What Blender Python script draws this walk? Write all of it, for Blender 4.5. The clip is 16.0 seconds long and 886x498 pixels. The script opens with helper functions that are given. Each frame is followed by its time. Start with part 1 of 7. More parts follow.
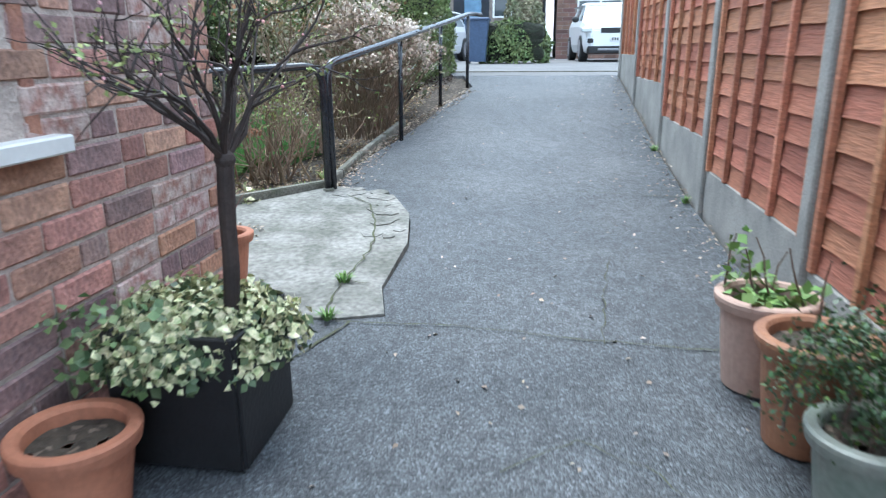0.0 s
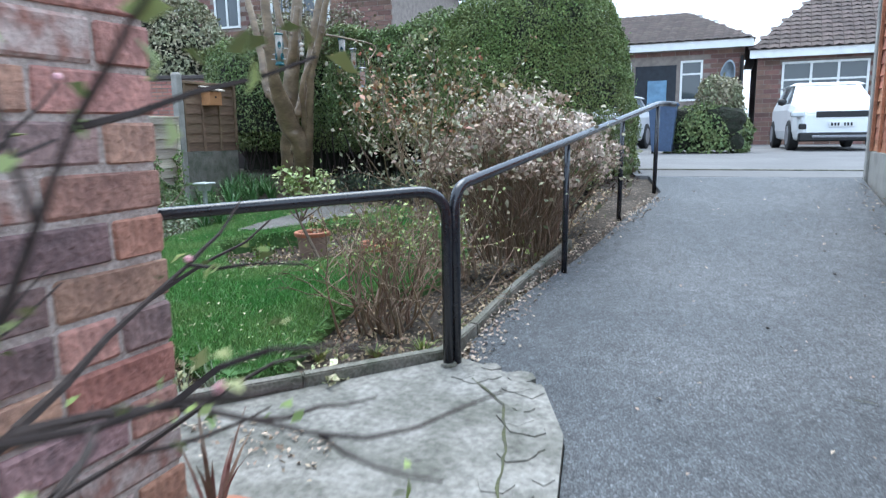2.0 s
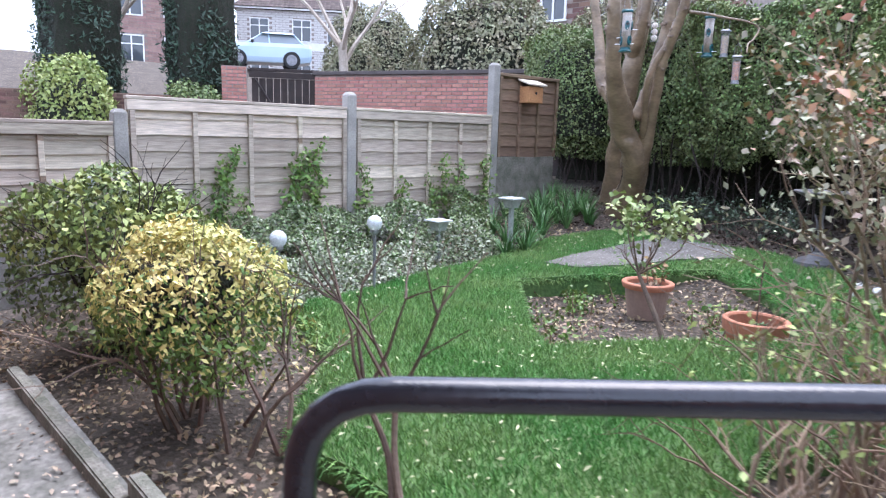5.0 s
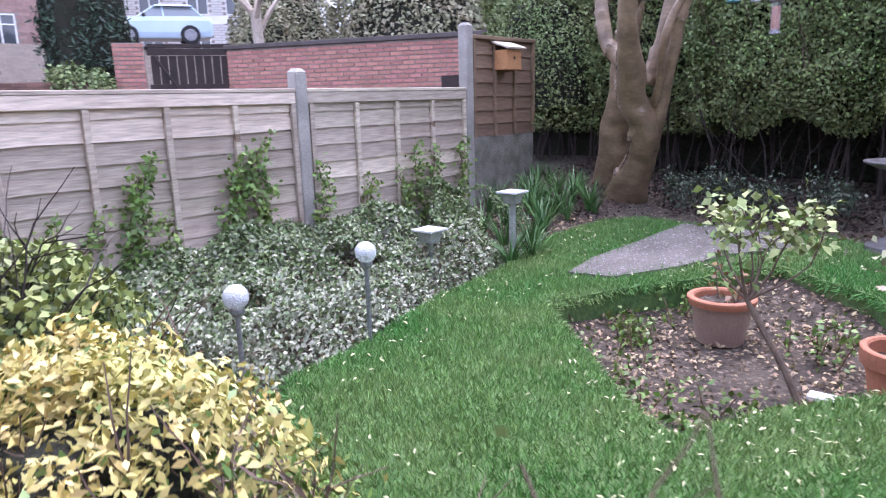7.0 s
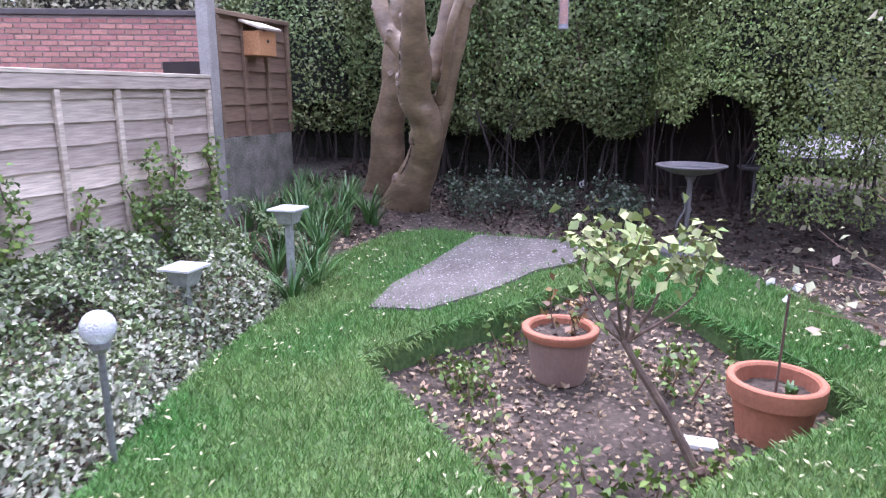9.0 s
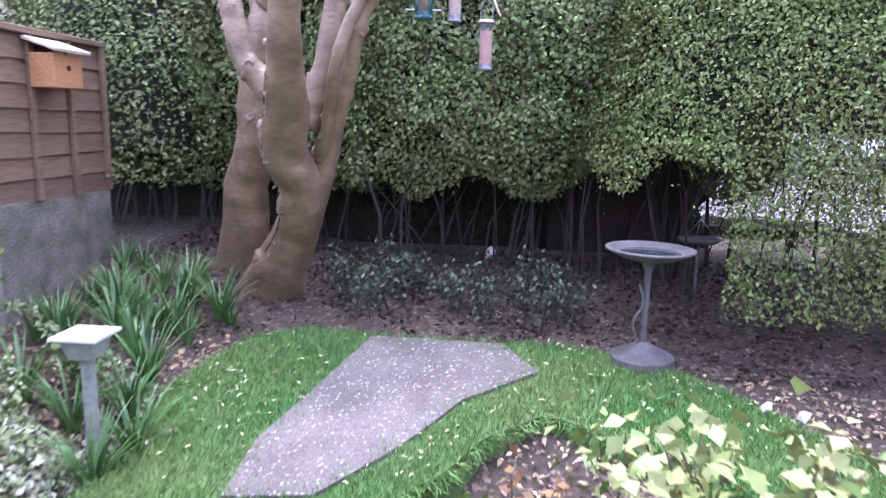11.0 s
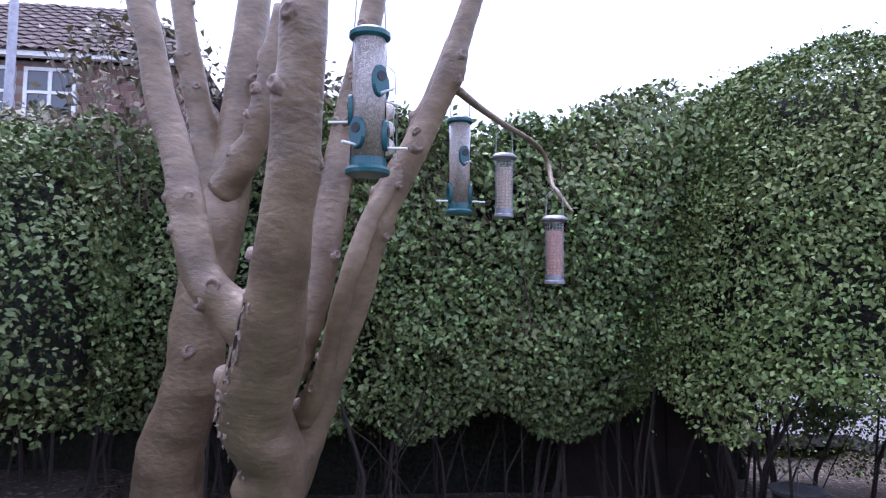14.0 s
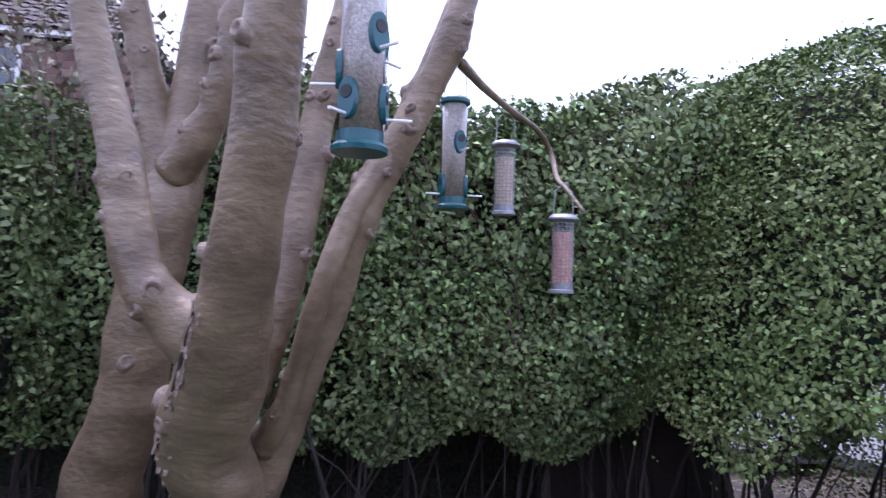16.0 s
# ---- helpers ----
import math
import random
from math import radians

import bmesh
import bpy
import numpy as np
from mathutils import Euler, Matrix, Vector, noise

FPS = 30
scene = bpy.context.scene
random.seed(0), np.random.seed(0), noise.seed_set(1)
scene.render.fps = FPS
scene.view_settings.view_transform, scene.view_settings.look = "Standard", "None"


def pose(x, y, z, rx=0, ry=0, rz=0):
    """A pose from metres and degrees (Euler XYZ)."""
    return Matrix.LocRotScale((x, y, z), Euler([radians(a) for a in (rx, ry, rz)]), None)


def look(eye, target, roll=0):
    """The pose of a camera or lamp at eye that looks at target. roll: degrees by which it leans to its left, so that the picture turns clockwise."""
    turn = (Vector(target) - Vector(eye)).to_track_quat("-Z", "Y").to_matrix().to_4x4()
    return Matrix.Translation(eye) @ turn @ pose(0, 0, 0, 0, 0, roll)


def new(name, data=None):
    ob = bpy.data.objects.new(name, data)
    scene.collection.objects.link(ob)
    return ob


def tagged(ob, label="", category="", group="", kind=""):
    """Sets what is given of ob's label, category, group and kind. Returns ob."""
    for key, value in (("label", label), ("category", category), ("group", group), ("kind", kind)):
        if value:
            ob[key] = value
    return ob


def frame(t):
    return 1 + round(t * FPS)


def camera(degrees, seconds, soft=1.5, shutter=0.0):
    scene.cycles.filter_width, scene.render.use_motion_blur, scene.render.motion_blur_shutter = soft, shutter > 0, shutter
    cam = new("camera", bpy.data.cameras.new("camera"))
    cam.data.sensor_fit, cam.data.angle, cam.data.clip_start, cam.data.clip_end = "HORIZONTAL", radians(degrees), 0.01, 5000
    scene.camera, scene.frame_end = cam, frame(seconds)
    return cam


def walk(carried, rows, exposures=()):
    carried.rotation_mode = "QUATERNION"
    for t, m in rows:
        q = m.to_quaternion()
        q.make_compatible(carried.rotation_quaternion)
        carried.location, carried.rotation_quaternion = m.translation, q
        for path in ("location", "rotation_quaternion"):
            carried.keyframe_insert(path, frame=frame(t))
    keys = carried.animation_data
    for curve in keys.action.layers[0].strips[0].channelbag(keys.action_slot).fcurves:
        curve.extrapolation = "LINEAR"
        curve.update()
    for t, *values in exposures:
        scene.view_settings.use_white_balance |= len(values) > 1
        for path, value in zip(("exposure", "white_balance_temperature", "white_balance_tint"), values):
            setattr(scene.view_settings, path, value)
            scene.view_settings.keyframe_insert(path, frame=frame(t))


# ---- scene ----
cam = camera(66.6, 16.0, soft=1.2, shutter=0.4)
PATH = [
    (0, (0.192, 0.100, 1.353), (-0.076, 1.999, 0.787), -0.5),
    (0.5, (0.151, 0.654, 1.365), (-0.176, 2.539, 0.783), 0.9),
    (1, (0.038, 1.131, 1.446), (-0.378, 3.021, 0.940), -0.3),
    (1.5, (-0.011, 1.561, 1.495), (-0.755, 3.366, 1.061), -0.6),
    (2, (-0.099, 1.883, 1.533), (-0.856, 3.703, 1.195), -0.9),
    (2.5, (-0.229, 2.337, 1.533), (-1.104, 4.111, 1.233), 0.6),
    (3, (-0.424, 2.689, 1.529), (-1.580, 4.284, 1.182), 1.6),
    (3.5, (-0.697, 3.006, 1.538), (-1.925, 4.523, 1.099), 1.9),
    (4, (-0.932, 3.295, 1.566), (-2.373, 4.643, 1.241), 2.9),
    (5.2, (-1.740, 3.460, 1.630), (-3.180, 4.803, 1.283), 1.4),
    (5.9, (-2.300, 3.620, 1.690), (-3.681, 5.025, 1.343), 1.3),
    (6.5, (-2.717, 3.994, 1.729), (-4.043, 5.448, 1.371), 0.8),
    (7, (-3.096, 4.092, 1.717), (-4.359, 5.581, 1.284), -1.6),
    (7.5, (-3.474, 4.216, 1.705), (-4.505, 5.886, 1.323), -1.1),
    (8, (-3.722, 4.352, 1.698), (-4.494, 6.140, 1.245), -2.0),
    (9.2, (-4.050, 4.950, 1.700), (-4.603, 6.818, 1.250), 0.5),
    (10.5, (-4.420, 5.791, 1.713), (-4.820, 7.704, 1.292), 3.2),
    (11, (-4.553, 6.188, 1.859), (-4.725, 8.146, 1.489), 1.5),
    (11.5, (-4.695, 6.501, 1.862), (-4.816, 8.485, 1.641), 1.9),
    (12, (-4.837, 6.769, 1.899), (-4.947, 8.761, 1.749), 3.4),
    (12.5, (-5.044, 7.001, 1.939), (-4.978, 8.997, 1.820), 0.7),
    (13, (-5.156, 7.189, 1.967), (-5.126, 9.189, 1.980), 1.6),
    (13.5, (-5.216, 7.372, 2.061), (-5.225, 9.367, 2.203), 1.0),
    (14, (-5.299, 7.515, 2.095), (-5.179, 9.506, 2.242), 0.6),
    (14.5, (-5.392, 7.610, 2.097), (-5.235, 9.601, 2.194), 0.8),
    (15, (-5.423, 7.711, 2.099), (-5.267, 9.701, 2.221), 2.0),
    (15.5, (-5.374, 7.814, 2.121), (-5.256, 9.804, 2.280), 2.6),
    (16, (-5.382, 7.915, 2.132), (-5.142, 9.896, 2.275), 1.9),
]
EXPOSURES = [(0.0, 1.62, 5900, 3), (1.0, 1.5, 5900, 4), (1.5, 1.42, 5900, 5), (2.5, 1.38, 5900, 6), (3.5, 1.75, 6050, 17), (4.0, 1.85, 6050, 19), (6.5, 1.8, 6050, 27), (7.5, 1.77, 5950, 37), (8.2, 1.87, 5950, 37), (10.5, 2.1, 5900, 38), (11.0, 2.3, 5850, 39), (11.5, 2.5, 5800, 39), (12.0, 2.62, 5750, 40), (12.7, 2.7, 5700, 40), (13.0, 2.4, 5700, 34), (13.5, 1.4, 5650, 33), (14.5, 1.4, 5700, 33), (16.0, 1.4, 5700, 34)]
walk(cam, [(t, look(eye, target, roll)) for t, eye, target, roll in PATH], EXPOSURES)

# ---- sky and sun ----
SUN_EL, SUN_AZ = 70.0, 340.0
world = bpy.data.worlds.new("sky")
scene.world = world
world.use_nodes = True
wn = world.node_tree
sky = wn.nodes.new("ShaderNodeTexSky")
sky.sky_type = "NISHITA"
sky.sun_disc = False
sky.sun_elevation, sky.sun_rotation = radians(SUN_EL), radians(SUN_AZ)
sky.air_density, sky.dust_density, sky.ozone_density = 1.0, 2.0, 1.5
soften = wn.nodes.new("ShaderNodeMixRGB")
soften.inputs[0].default_value = 0.62
soften.inputs[2].default_value = (9.1, 10.5, 12.4, 1)
wn.links.new(sky.outputs[0], soften.inputs[1])
wn.links.new(soften.outputs[0], wn.nodes["Background"].inputs[0])
wn.nodes["Background"].inputs[1].default_value = 0.1
sun_data = bpy.data.lights.new("sun", "SUN")
sun_data.energy, sun_data.angle, sun_data.color = 1.3, radians(45), (1.0, 0.99, 0.97)
sun = new("sun", sun_data)
sun.matrix_world = look((0, 0, 20), (20 * -math.sin(radians(SUN_AZ)) / math.tan(radians(SUN_EL)), 20 * -math.cos(radians(SUN_AZ)) / math.tan(radians(SUN_EL)), 0))


# ---- materials ----
def mat(name, base, alt=None, scale=6.0, rough=0.8, bump=0.3, fine=60.0, metal=0.0, island=0.0, each=0.0, grain=0.25, streak=(1, 1, 1), spec=0.5, fleck=None, depth=0.01):
    """A node material: two tones in broad patches, fine grain, optional variation per piece, and relief."""
    m = bpy.data.materials.new(name)
    m.use_nodes = True
    nt = m.node_tree
    n, link = nt.nodes, nt.links.new
    bsdf = n["Principled BSDF"]
    bsdf.inputs["Metallic"].default_value = metal
    bsdf.inputs["Specular IOR Level"].default_value = spec
    coord = n.new("ShaderNodeTexCoord")
    mapping = n.new("ShaderNodeMapping")
    mapping.inputs["Scale"].default_value = streak
    link(coord.outputs["Object"], mapping.inputs[0])
    broad = n.new("ShaderNodeTexNoise")
    broad.inputs["Scale"].default_value, broad.inputs["Detail"].default_value = scale, 5
    small = n.new("ShaderNodeTexNoise")
    small.inputs["Scale"].default_value, small.inputs["Detail"].default_value = fine, 6
    for tex in (broad, small):
        link(mapping.outputs[0], tex.inputs["Vector"])
    ramp = n.new("ShaderNodeMapRange")
    ramp.inputs[1].default_value, ramp.inputs[2].default_value = 0.35, 0.68
    link(broad.outputs[0], ramp.inputs[0])
    mix = n.new("ShaderNodeMixRGB")
    mix.inputs[1].default_value = (*base, 1)
    mix.inputs[2].default_value = (*(alt or [c * 0.7 for c in base]), 1)
    link(ramp.outputs[0], mix.inputs[0])
    colour = mix.outputs[0]
    if fleck:
        spots = n.new("ShaderNodeTexVoronoi")
        spots.inputs["Scale"].default_value = fleck[1]
        link(mapping.outputs[0], spots.inputs["Vector"])
        pick = n.new("ShaderNodeSeparateColor")
        link(spots.outputs["Color"], pick.inputs[0])
        cut = n.new("ShaderNodeMath")
        cut.operation = "GREATER_THAN"
        cut.inputs[1].default_value = fleck[2]
        link(pick.outputs[0], cut.inputs[0])
        over = n.new("ShaderNodeMixRGB")
        over.inputs[2].default_value = (*fleck[0], 1)
        link(cut.outputs[0], over.inputs[0])
        link(colour, over.inputs[1])
        colour = over.outputs[0]
    value = n.new("ShaderNodeMapRange")
    value.inputs[1].default_value, value.inputs[2].default_value = 0.25, 0.75
    value.inputs[3].default_value, value.inputs[4].default_value = 1 - grain, 1 + grain
    link(small.outputs[0], value.inputs[0])
    hsv = n.new("ShaderNodeHueSaturation")
    link(colour, hsv.inputs["Color"])
    amount = value.outputs[0]
    spread = island or each
    if spread:
        source = n.new("ShaderNodeNewGeometry").outputs["Random Per Island"] if island else n.new("ShaderNodeObjectInfo").outputs["Random"]
        vary = n.new("ShaderNodeMapRange")
        vary.inputs[3].default_value, vary.inputs[4].default_value = 1 - spread, 1 + spread
        link(source, vary.inputs[0])
        both = n.new("ShaderNodeMath")
        both.operation = "MULTIPLY"
        link(amount, both.inputs[0])
        link(vary.outputs[0], both.inputs[1])
        amount = both.outputs[0]
        turn = n.new("ShaderNodeMath")
        turn.operation = "MULTIPLY"
        turn.inputs[1].default_value = 7.31
        link(source, turn.inputs[0])
        part_of = n.new("ShaderNodeMath")
        part_of.operation = "FRACT"
        link(turn.outputs[0], part_of.inputs[0])
        hue = n.new("ShaderNodeMapRange")
        hue.inputs[3].default_value, hue.inputs[4].default_value = 0.5 - spread * 0.05, 0.5 + spread * 0.05
        link(part_of.outputs[0], hue.inputs[0])
        link(hue.outputs[0], hsv.inputs["Hue"])
    link(amount, hsv.inputs["Value"])
    link(hsv.outputs[0], bsdf.inputs["Base Color"])
    bsdf.inputs["Roughness"].default_value = rough
    if bump:
        relief = n.new("ShaderNodeBump")
        relief.inputs["Strength"].default_value, relief.inputs["Distance"].default_value = bump, depth
        link(small.outputs[0], relief.inputs["Height"])
        link(relief.outputs[0], bsdf.inputs["Normal"])
    return m


def asphalt():
    """Bound stones of a few millimetres, dark binder, pale chips and broad stains."""
    m = mat("asphalt", (0.062, 0.069, 0.077), (0.1, 0.106, 0.113), 0.9, 0.62, 0, 14, grain=0.3)
    n, link = m.node_tree.nodes, m.node_tree.links.new
    bsdf = n["Principled BSDF"]
    under = bsdf.inputs["Base Color"].links[0].from_socket
    coord = n.new("ShaderNodeTexCoord")
    stones = n.new("ShaderNodeTexVoronoi")
    stones.inputs["Scale"].default_value = 150
    link(coord.outputs["Object"], stones.inputs["Vector"])
    pick = n.new("ShaderNodeSeparateColor")
    link(stones.outputs["Color"], pick.inputs[0])
    tone = n.new("ShaderNodeValToRGB")
    ramp = tone.color_ramp
    ramp.elements[0].position, ramp.elements[0].color = 0.0, (0.3, 0.3, 0.3, 1)
    ramp.elements[1].position, ramp.elements[1].color = 1.0, (2.6, 2.6, 2.6, 1)
    for at, level in ((0.4, 0.7), (0.75, 1.25), (0.93, 1.7)):
        e = ramp.elements.new(at)
        e.color = (level, level, level, 1)
    link(pick.outputs[0], tone.inputs[0])
    mix = n.new("ShaderNodeMixRGB")
    mix.blend_type = "MULTIPLY"
    mix.inputs[0].default_value = 1.0
    link(under, mix.inputs[1])
    link(tone.outputs[0], mix.inputs[2])
    link(mix.outputs[0], bsdf.inputs["Base Color"])
    relief = n.new("ShaderNodeBump")
    relief.inputs["Strength"].default_value, relief.inputs["Distance"].default_value = 1.0, 0.004
    relief.invert = True
    link(stones.outputs["Distance"], relief.inputs["Height"])
    link(relief.outputs[0], bsdf.inputs["Normal"])
    return m


ASPHALT = asphalt()
ROAD = mat("road", (0.13, 0.126, 0.126), (0.17, 0.165, 0.163), 0.8, 0.9, 0.4, 60, grain=0.3)
CONCRETE = mat("concrete", (0.27, 0.26, 0.237), (0.125, 0.124, 0.105), 4, 0.9, 0.7, 30, grain=0.4)
GRIT = mat("gritty_slab", (0.175, 0.16, 0.142), (0.11, 0.1, 0.088), 3, 0.9, 0.8, 70, grain=0.4, fleck=((0.36, 0.34, 0.33), 90, 0.95))
KERB = mat("kerb_concrete", (0.23, 0.215, 0.185), (0.11, 0.115, 0.085), 7, 0.9, 0.8, 60, grain=0.4)
POST = mat("post_concrete", (0.36, 0.34, 0.31), (0.25, 0.24, 0.22), 4, 0.9, 0.4, 80, grain=0.2)
SOIL = mat("soil", (0.045, 0.035, 0.026), (0.085, 0.067, 0.05), 3, 0.95, 1.0, 28, grain=0.45, fleck=((0.17, 0.13, 0.1), 45, 0.88), depth=0.02)
BRICK = mat("brick", (0.44, 0.235, 0.175), (0.31, 0.165, 0.13), 9, 0.85, 0.9, 55, each=0.3, grain=0.4)
BRICK_MAUVE = mat("mauve_brick", (0.29, 0.18, 0.165), (0.19, 0.125, 0.12), 8, 0.85, 0.9, 55, each=0.3, grain=0.4)
BRICK_ORANGE = mat("orange_brick", (0.46, 0.225, 0.155), (0.35, 0.165, 0.115), 8, 0.85, 0.9, 55, each=0.25, grain=0.35)
BRICK_PALE = mat("whitened_brick", (0.5, 0.4, 0.36), (0.3, 0.15, 0.12), 22, 0.9, 0.7, 70, each=0.2)
BRICK_JOINED = mat("brick_far", (0.34, 0.135, 0.095), (0.26, 0.105, 0.09), 9, 0.85, 0.7, 70, island=0.3)
MORTAR = mat("mortar", (0.5, 0.42, 0.37), (0.36, 0.29, 0.25), 12, 0.95, 0.8, 90)
FENCE_RED = mat("red_stained_wood", (0.47, 0.2, 0.115), (0.33, 0.125, 0.07), 5, 0.75, 0.6, 50, each=0.22, grain=0.3, streak=(1, 0.15, 1.5))
FENCE_GREY = mat("weathered_wood", (0.58, 0.5, 0.405), (0.4, 0.33, 0.26), 4, 0.85, 0.6, 45, each=0.26, grain=0.3, streak=(1, 0.15, 1.5), fleck=((0.2, 0.14, 0.1), 9, 0.985))
FENCE_BROWN = mat("brown_wood", (0.21, 0.138, 0.09), (0.14, 0.092, 0.06), 4, 0.85, 0.5, 45, each=0.16, grain=0.22, streak=(1, 0.15, 1.5))
RAIL = mat("black_paint", (0.012, 0.013, 0.018), (0.02, 0.02, 0.026), 10, 0.22, 0.12, 60, grain=0.2)
RAIL_COAT = RAIL.node_tree.nodes["Principled BSDF"]
RAIL_COAT.inputs["Coat Weight"].default_value, RAIL_COAT.inputs["Coat Roughness"].default_value, RAIL_COAT.inputs["Coat IOR"].default_value = 0.2, 0.12, 1.5
GRASS_BASE = mat("turf", (0.055, 0.135, 0.035), (0.1, 0.16, 0.05), 1.5, 0.9, 0.8, 40, grain=0.4)
GRASS = mat("grass_blades", (0.068, 0.23, 0.045), (0.18, 0.285, 0.085), 1.2, 0.7, 0, 20, island=0.35)
# Leaf litter with the shade under the hedge put into its colour.
SHADED_LITTER = mat("shaded_leaves", (0.085, 0.055, 0.04), (0.04, 0.027, 0.021), 5, 0.85, 0.2, 50, island=0.6)
LITTER = mat("dead_leaves", (0.44, 0.34, 0.215), (0.22, 0.15, 0.09), 5, 0.8, 0.2, 50, island=0.55)
PRIVET = mat("privet_leaf", (0.125, 0.185, 0.065), (0.185, 0.22, 0.09), 1.6, 0.48, 0, 20, island=0.45, spec=0.32)
PRIVET_YOUNG = mat("young_leaf", (0.19, 0.31, 0.08), (0.14, 0.25, 0.07), 2, 0.45, 0, 20, island=0.3)
CONIFER = mat("clipped_conifer", (0.055, 0.11, 0.022), (0.075, 0.125, 0.03), 1.5, 0.6, 0, 20, island=0.4)
DARK_CONIFER = mat("dark_conifer", (0.032, 0.065, 0.04), (0.045, 0.08, 0.05), 1.5, 0.6, 0, 20, island=0.4)
TWIG = mat("twig", (0.17, 0.115, 0.085), (0.11, 0.075, 0.06), 9, 0.85, 0.4, 60, island=0.2)
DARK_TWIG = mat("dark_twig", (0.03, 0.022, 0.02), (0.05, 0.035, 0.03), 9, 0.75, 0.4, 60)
BARK = mat("bark", (0.25, 0.178, 0.112), (0.13, 0.089, 0.054), 5, 0.42, 0.8, 32, grain=0.2, streak=(0.8, 0.8, 1.5), depth=0.008)
WHITE = mat("white_paint", (0.78, 0.78, 0.76), (0.7, 0.7, 0.68), 4, 0.4, 0.05, 40, grain=0.05)
CAR_WHITE = mat("white_car_paint", (0.78, 0.79, 0.8), (0.75, 0.76, 0.78), 2, 0.18, 0, 30, grain=0.02)
BLACK_PLASTIC = mat("black_plastic", (0.007, 0.007, 0.008), (0.012, 0.012, 0.014), 8, 0.5, 0.2, 60)
TERRACOTTA = mat("terracotta", (0.46, 0.185, 0.105), (0.36, 0.145, 0.085), 6, 0.75, 0.3, 50, grain=0.12)
ROOF = mat("roof_tile", (0.075, 0.055, 0.05), (0.11, 0.08, 0.07), 3, 0.85, 0.5, 40, island=0.25)
# Dark brown boards, their colour deepened for the shade behind the hedge.
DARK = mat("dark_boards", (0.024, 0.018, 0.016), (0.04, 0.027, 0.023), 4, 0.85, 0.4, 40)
HOUSE_BRICK = mat("dark_house_brick", (0.2, 0.11, 0.085), (0.15, 0.085, 0.07), 4, 0.85, 0.4, 50, island=0.35)
WALL_RED = mat("red_wall_brick", (0.43, 0.2, 0.16), (0.37, 0.17, 0.135), 2, 0.85, 0.4, 40, island=0.18)


def glass(name, tint):
    m = bpy.data.materials.new(name)
    m.use_nodes = True
    b = m.node_tree.nodes["Principled BSDF"]
    b.inputs["Base Color"].default_value = (*tint, 1)
    b.inputs["Roughness"].default_value = 0.05
    b.inputs["Specular IOR Level"].default_value = 0.8
    return m


GLASS_DARK = glass("window_glass", (0.05, 0.06, 0.07))


# ---- building blocks ----
def part(name, bm, material, parent=None, label="", smooth=False):
    """Links a bmesh as one mesh object, under a parent if one is given."""
    me = bpy.data.meshes.new(name)
    bm.to_mesh(me)
    bm.free()
    if smooth:
        me.shade_smooth()
    me.materials.append(material)
    ob = new(name, me)
    if parent:
        ob.parent = parent
        ob.matrix_parent_inverse = parent.matrix_basis.inverted()
    if label:
        tagged(ob, label)
    return ob


def thing(name, place, label, category, group="", kind=""):
    ob = new(name)
    ob.matrix_basis = Matrix.Translation(place)
    ob.empty_display_size = 0.1
    return tagged(ob, label, category, group, kind)


def box(bm, lo, hi, bevel=0.0):
    made = bmesh.ops.create_cube(bm, size=1, matrix=Matrix.LocRotScale(
        [(a + b) / 2 for a, b in zip(lo, hi)], None, [b - a for a, b in zip(lo, hi)]))
    if bevel:
        edges = list({e for v in made["verts"] for e in v.link_edges})
        bmesh.ops.bevel(bm, geom=edges, offset=bevel, segments=1, affect="EDGES")
    return made["verts"]


def boxed(lo, hi, bevel=0.0):
    bm = bmesh.new()
    box(bm, lo, hi, bevel)
    return bm


def tube(bm, points, radii, seg=8, cap=True, lumps=0.0):
    """A tapered, rounded pipe through the points."""
    pts = [Vector(p) for p in points]
    if not hasattr(radii, "__len__"):
        radii = [radii] * len(pts)
    rings, side = [], None
    for i, p in enumerate(pts):
        ahead = (pts[min(i + 1, len(pts) - 1)] - pts[max(i - 1, 0)]).normalized()
        if side is None:
            side = ahead.orthogonal().normalized()
        side = (side - ahead * side.dot(ahead)).normalized()
        other = ahead.cross(side)
        ring = []
        for k in range(seg):
            a = 2 * math.pi * k / seg
            out = side * math.cos(a) + other * math.sin(a)
            r = radii[i]
            if lumps:
                r *= 1 + lumps * noise.noise((p + out * r) * 7) + lumps * 0.5 * noise.noise((p + out * r) * 19)
            ring.append(bm.verts.new(p + out * r))
        rings.append(ring)
    for a, b in zip(rings, rings[1:]):
        for k in range(seg):
            bm.faces.new((a[k], a[(k + 1) % seg], b[(k + 1) % seg], b[k]))
    if cap:
        bm.faces.new(rings[0][::-1])
        bm.faces.new(rings[-1])


def smooth_line(points, steps=6):
    """Points of a rounded line through the given ones; also carries radii."""
    p = [np.array(q, float) for q in points]
    p = [2 * p[0] - p[1]] + p + [2 * p[-1] - p[-2]]
    out = []
    for a, b, c, d in zip(p, p[1:], p[2:], p[3:]):
        for k in range(steps):
            t = k / steps
            out.append(0.5 * (2 * b + (c - a) * t + (2 * a - 5 * b + 4 * c - d) * t * t + (3 * b - a - 3 * c + d) * t ** 3))
    out.append(p[-2])
    return out


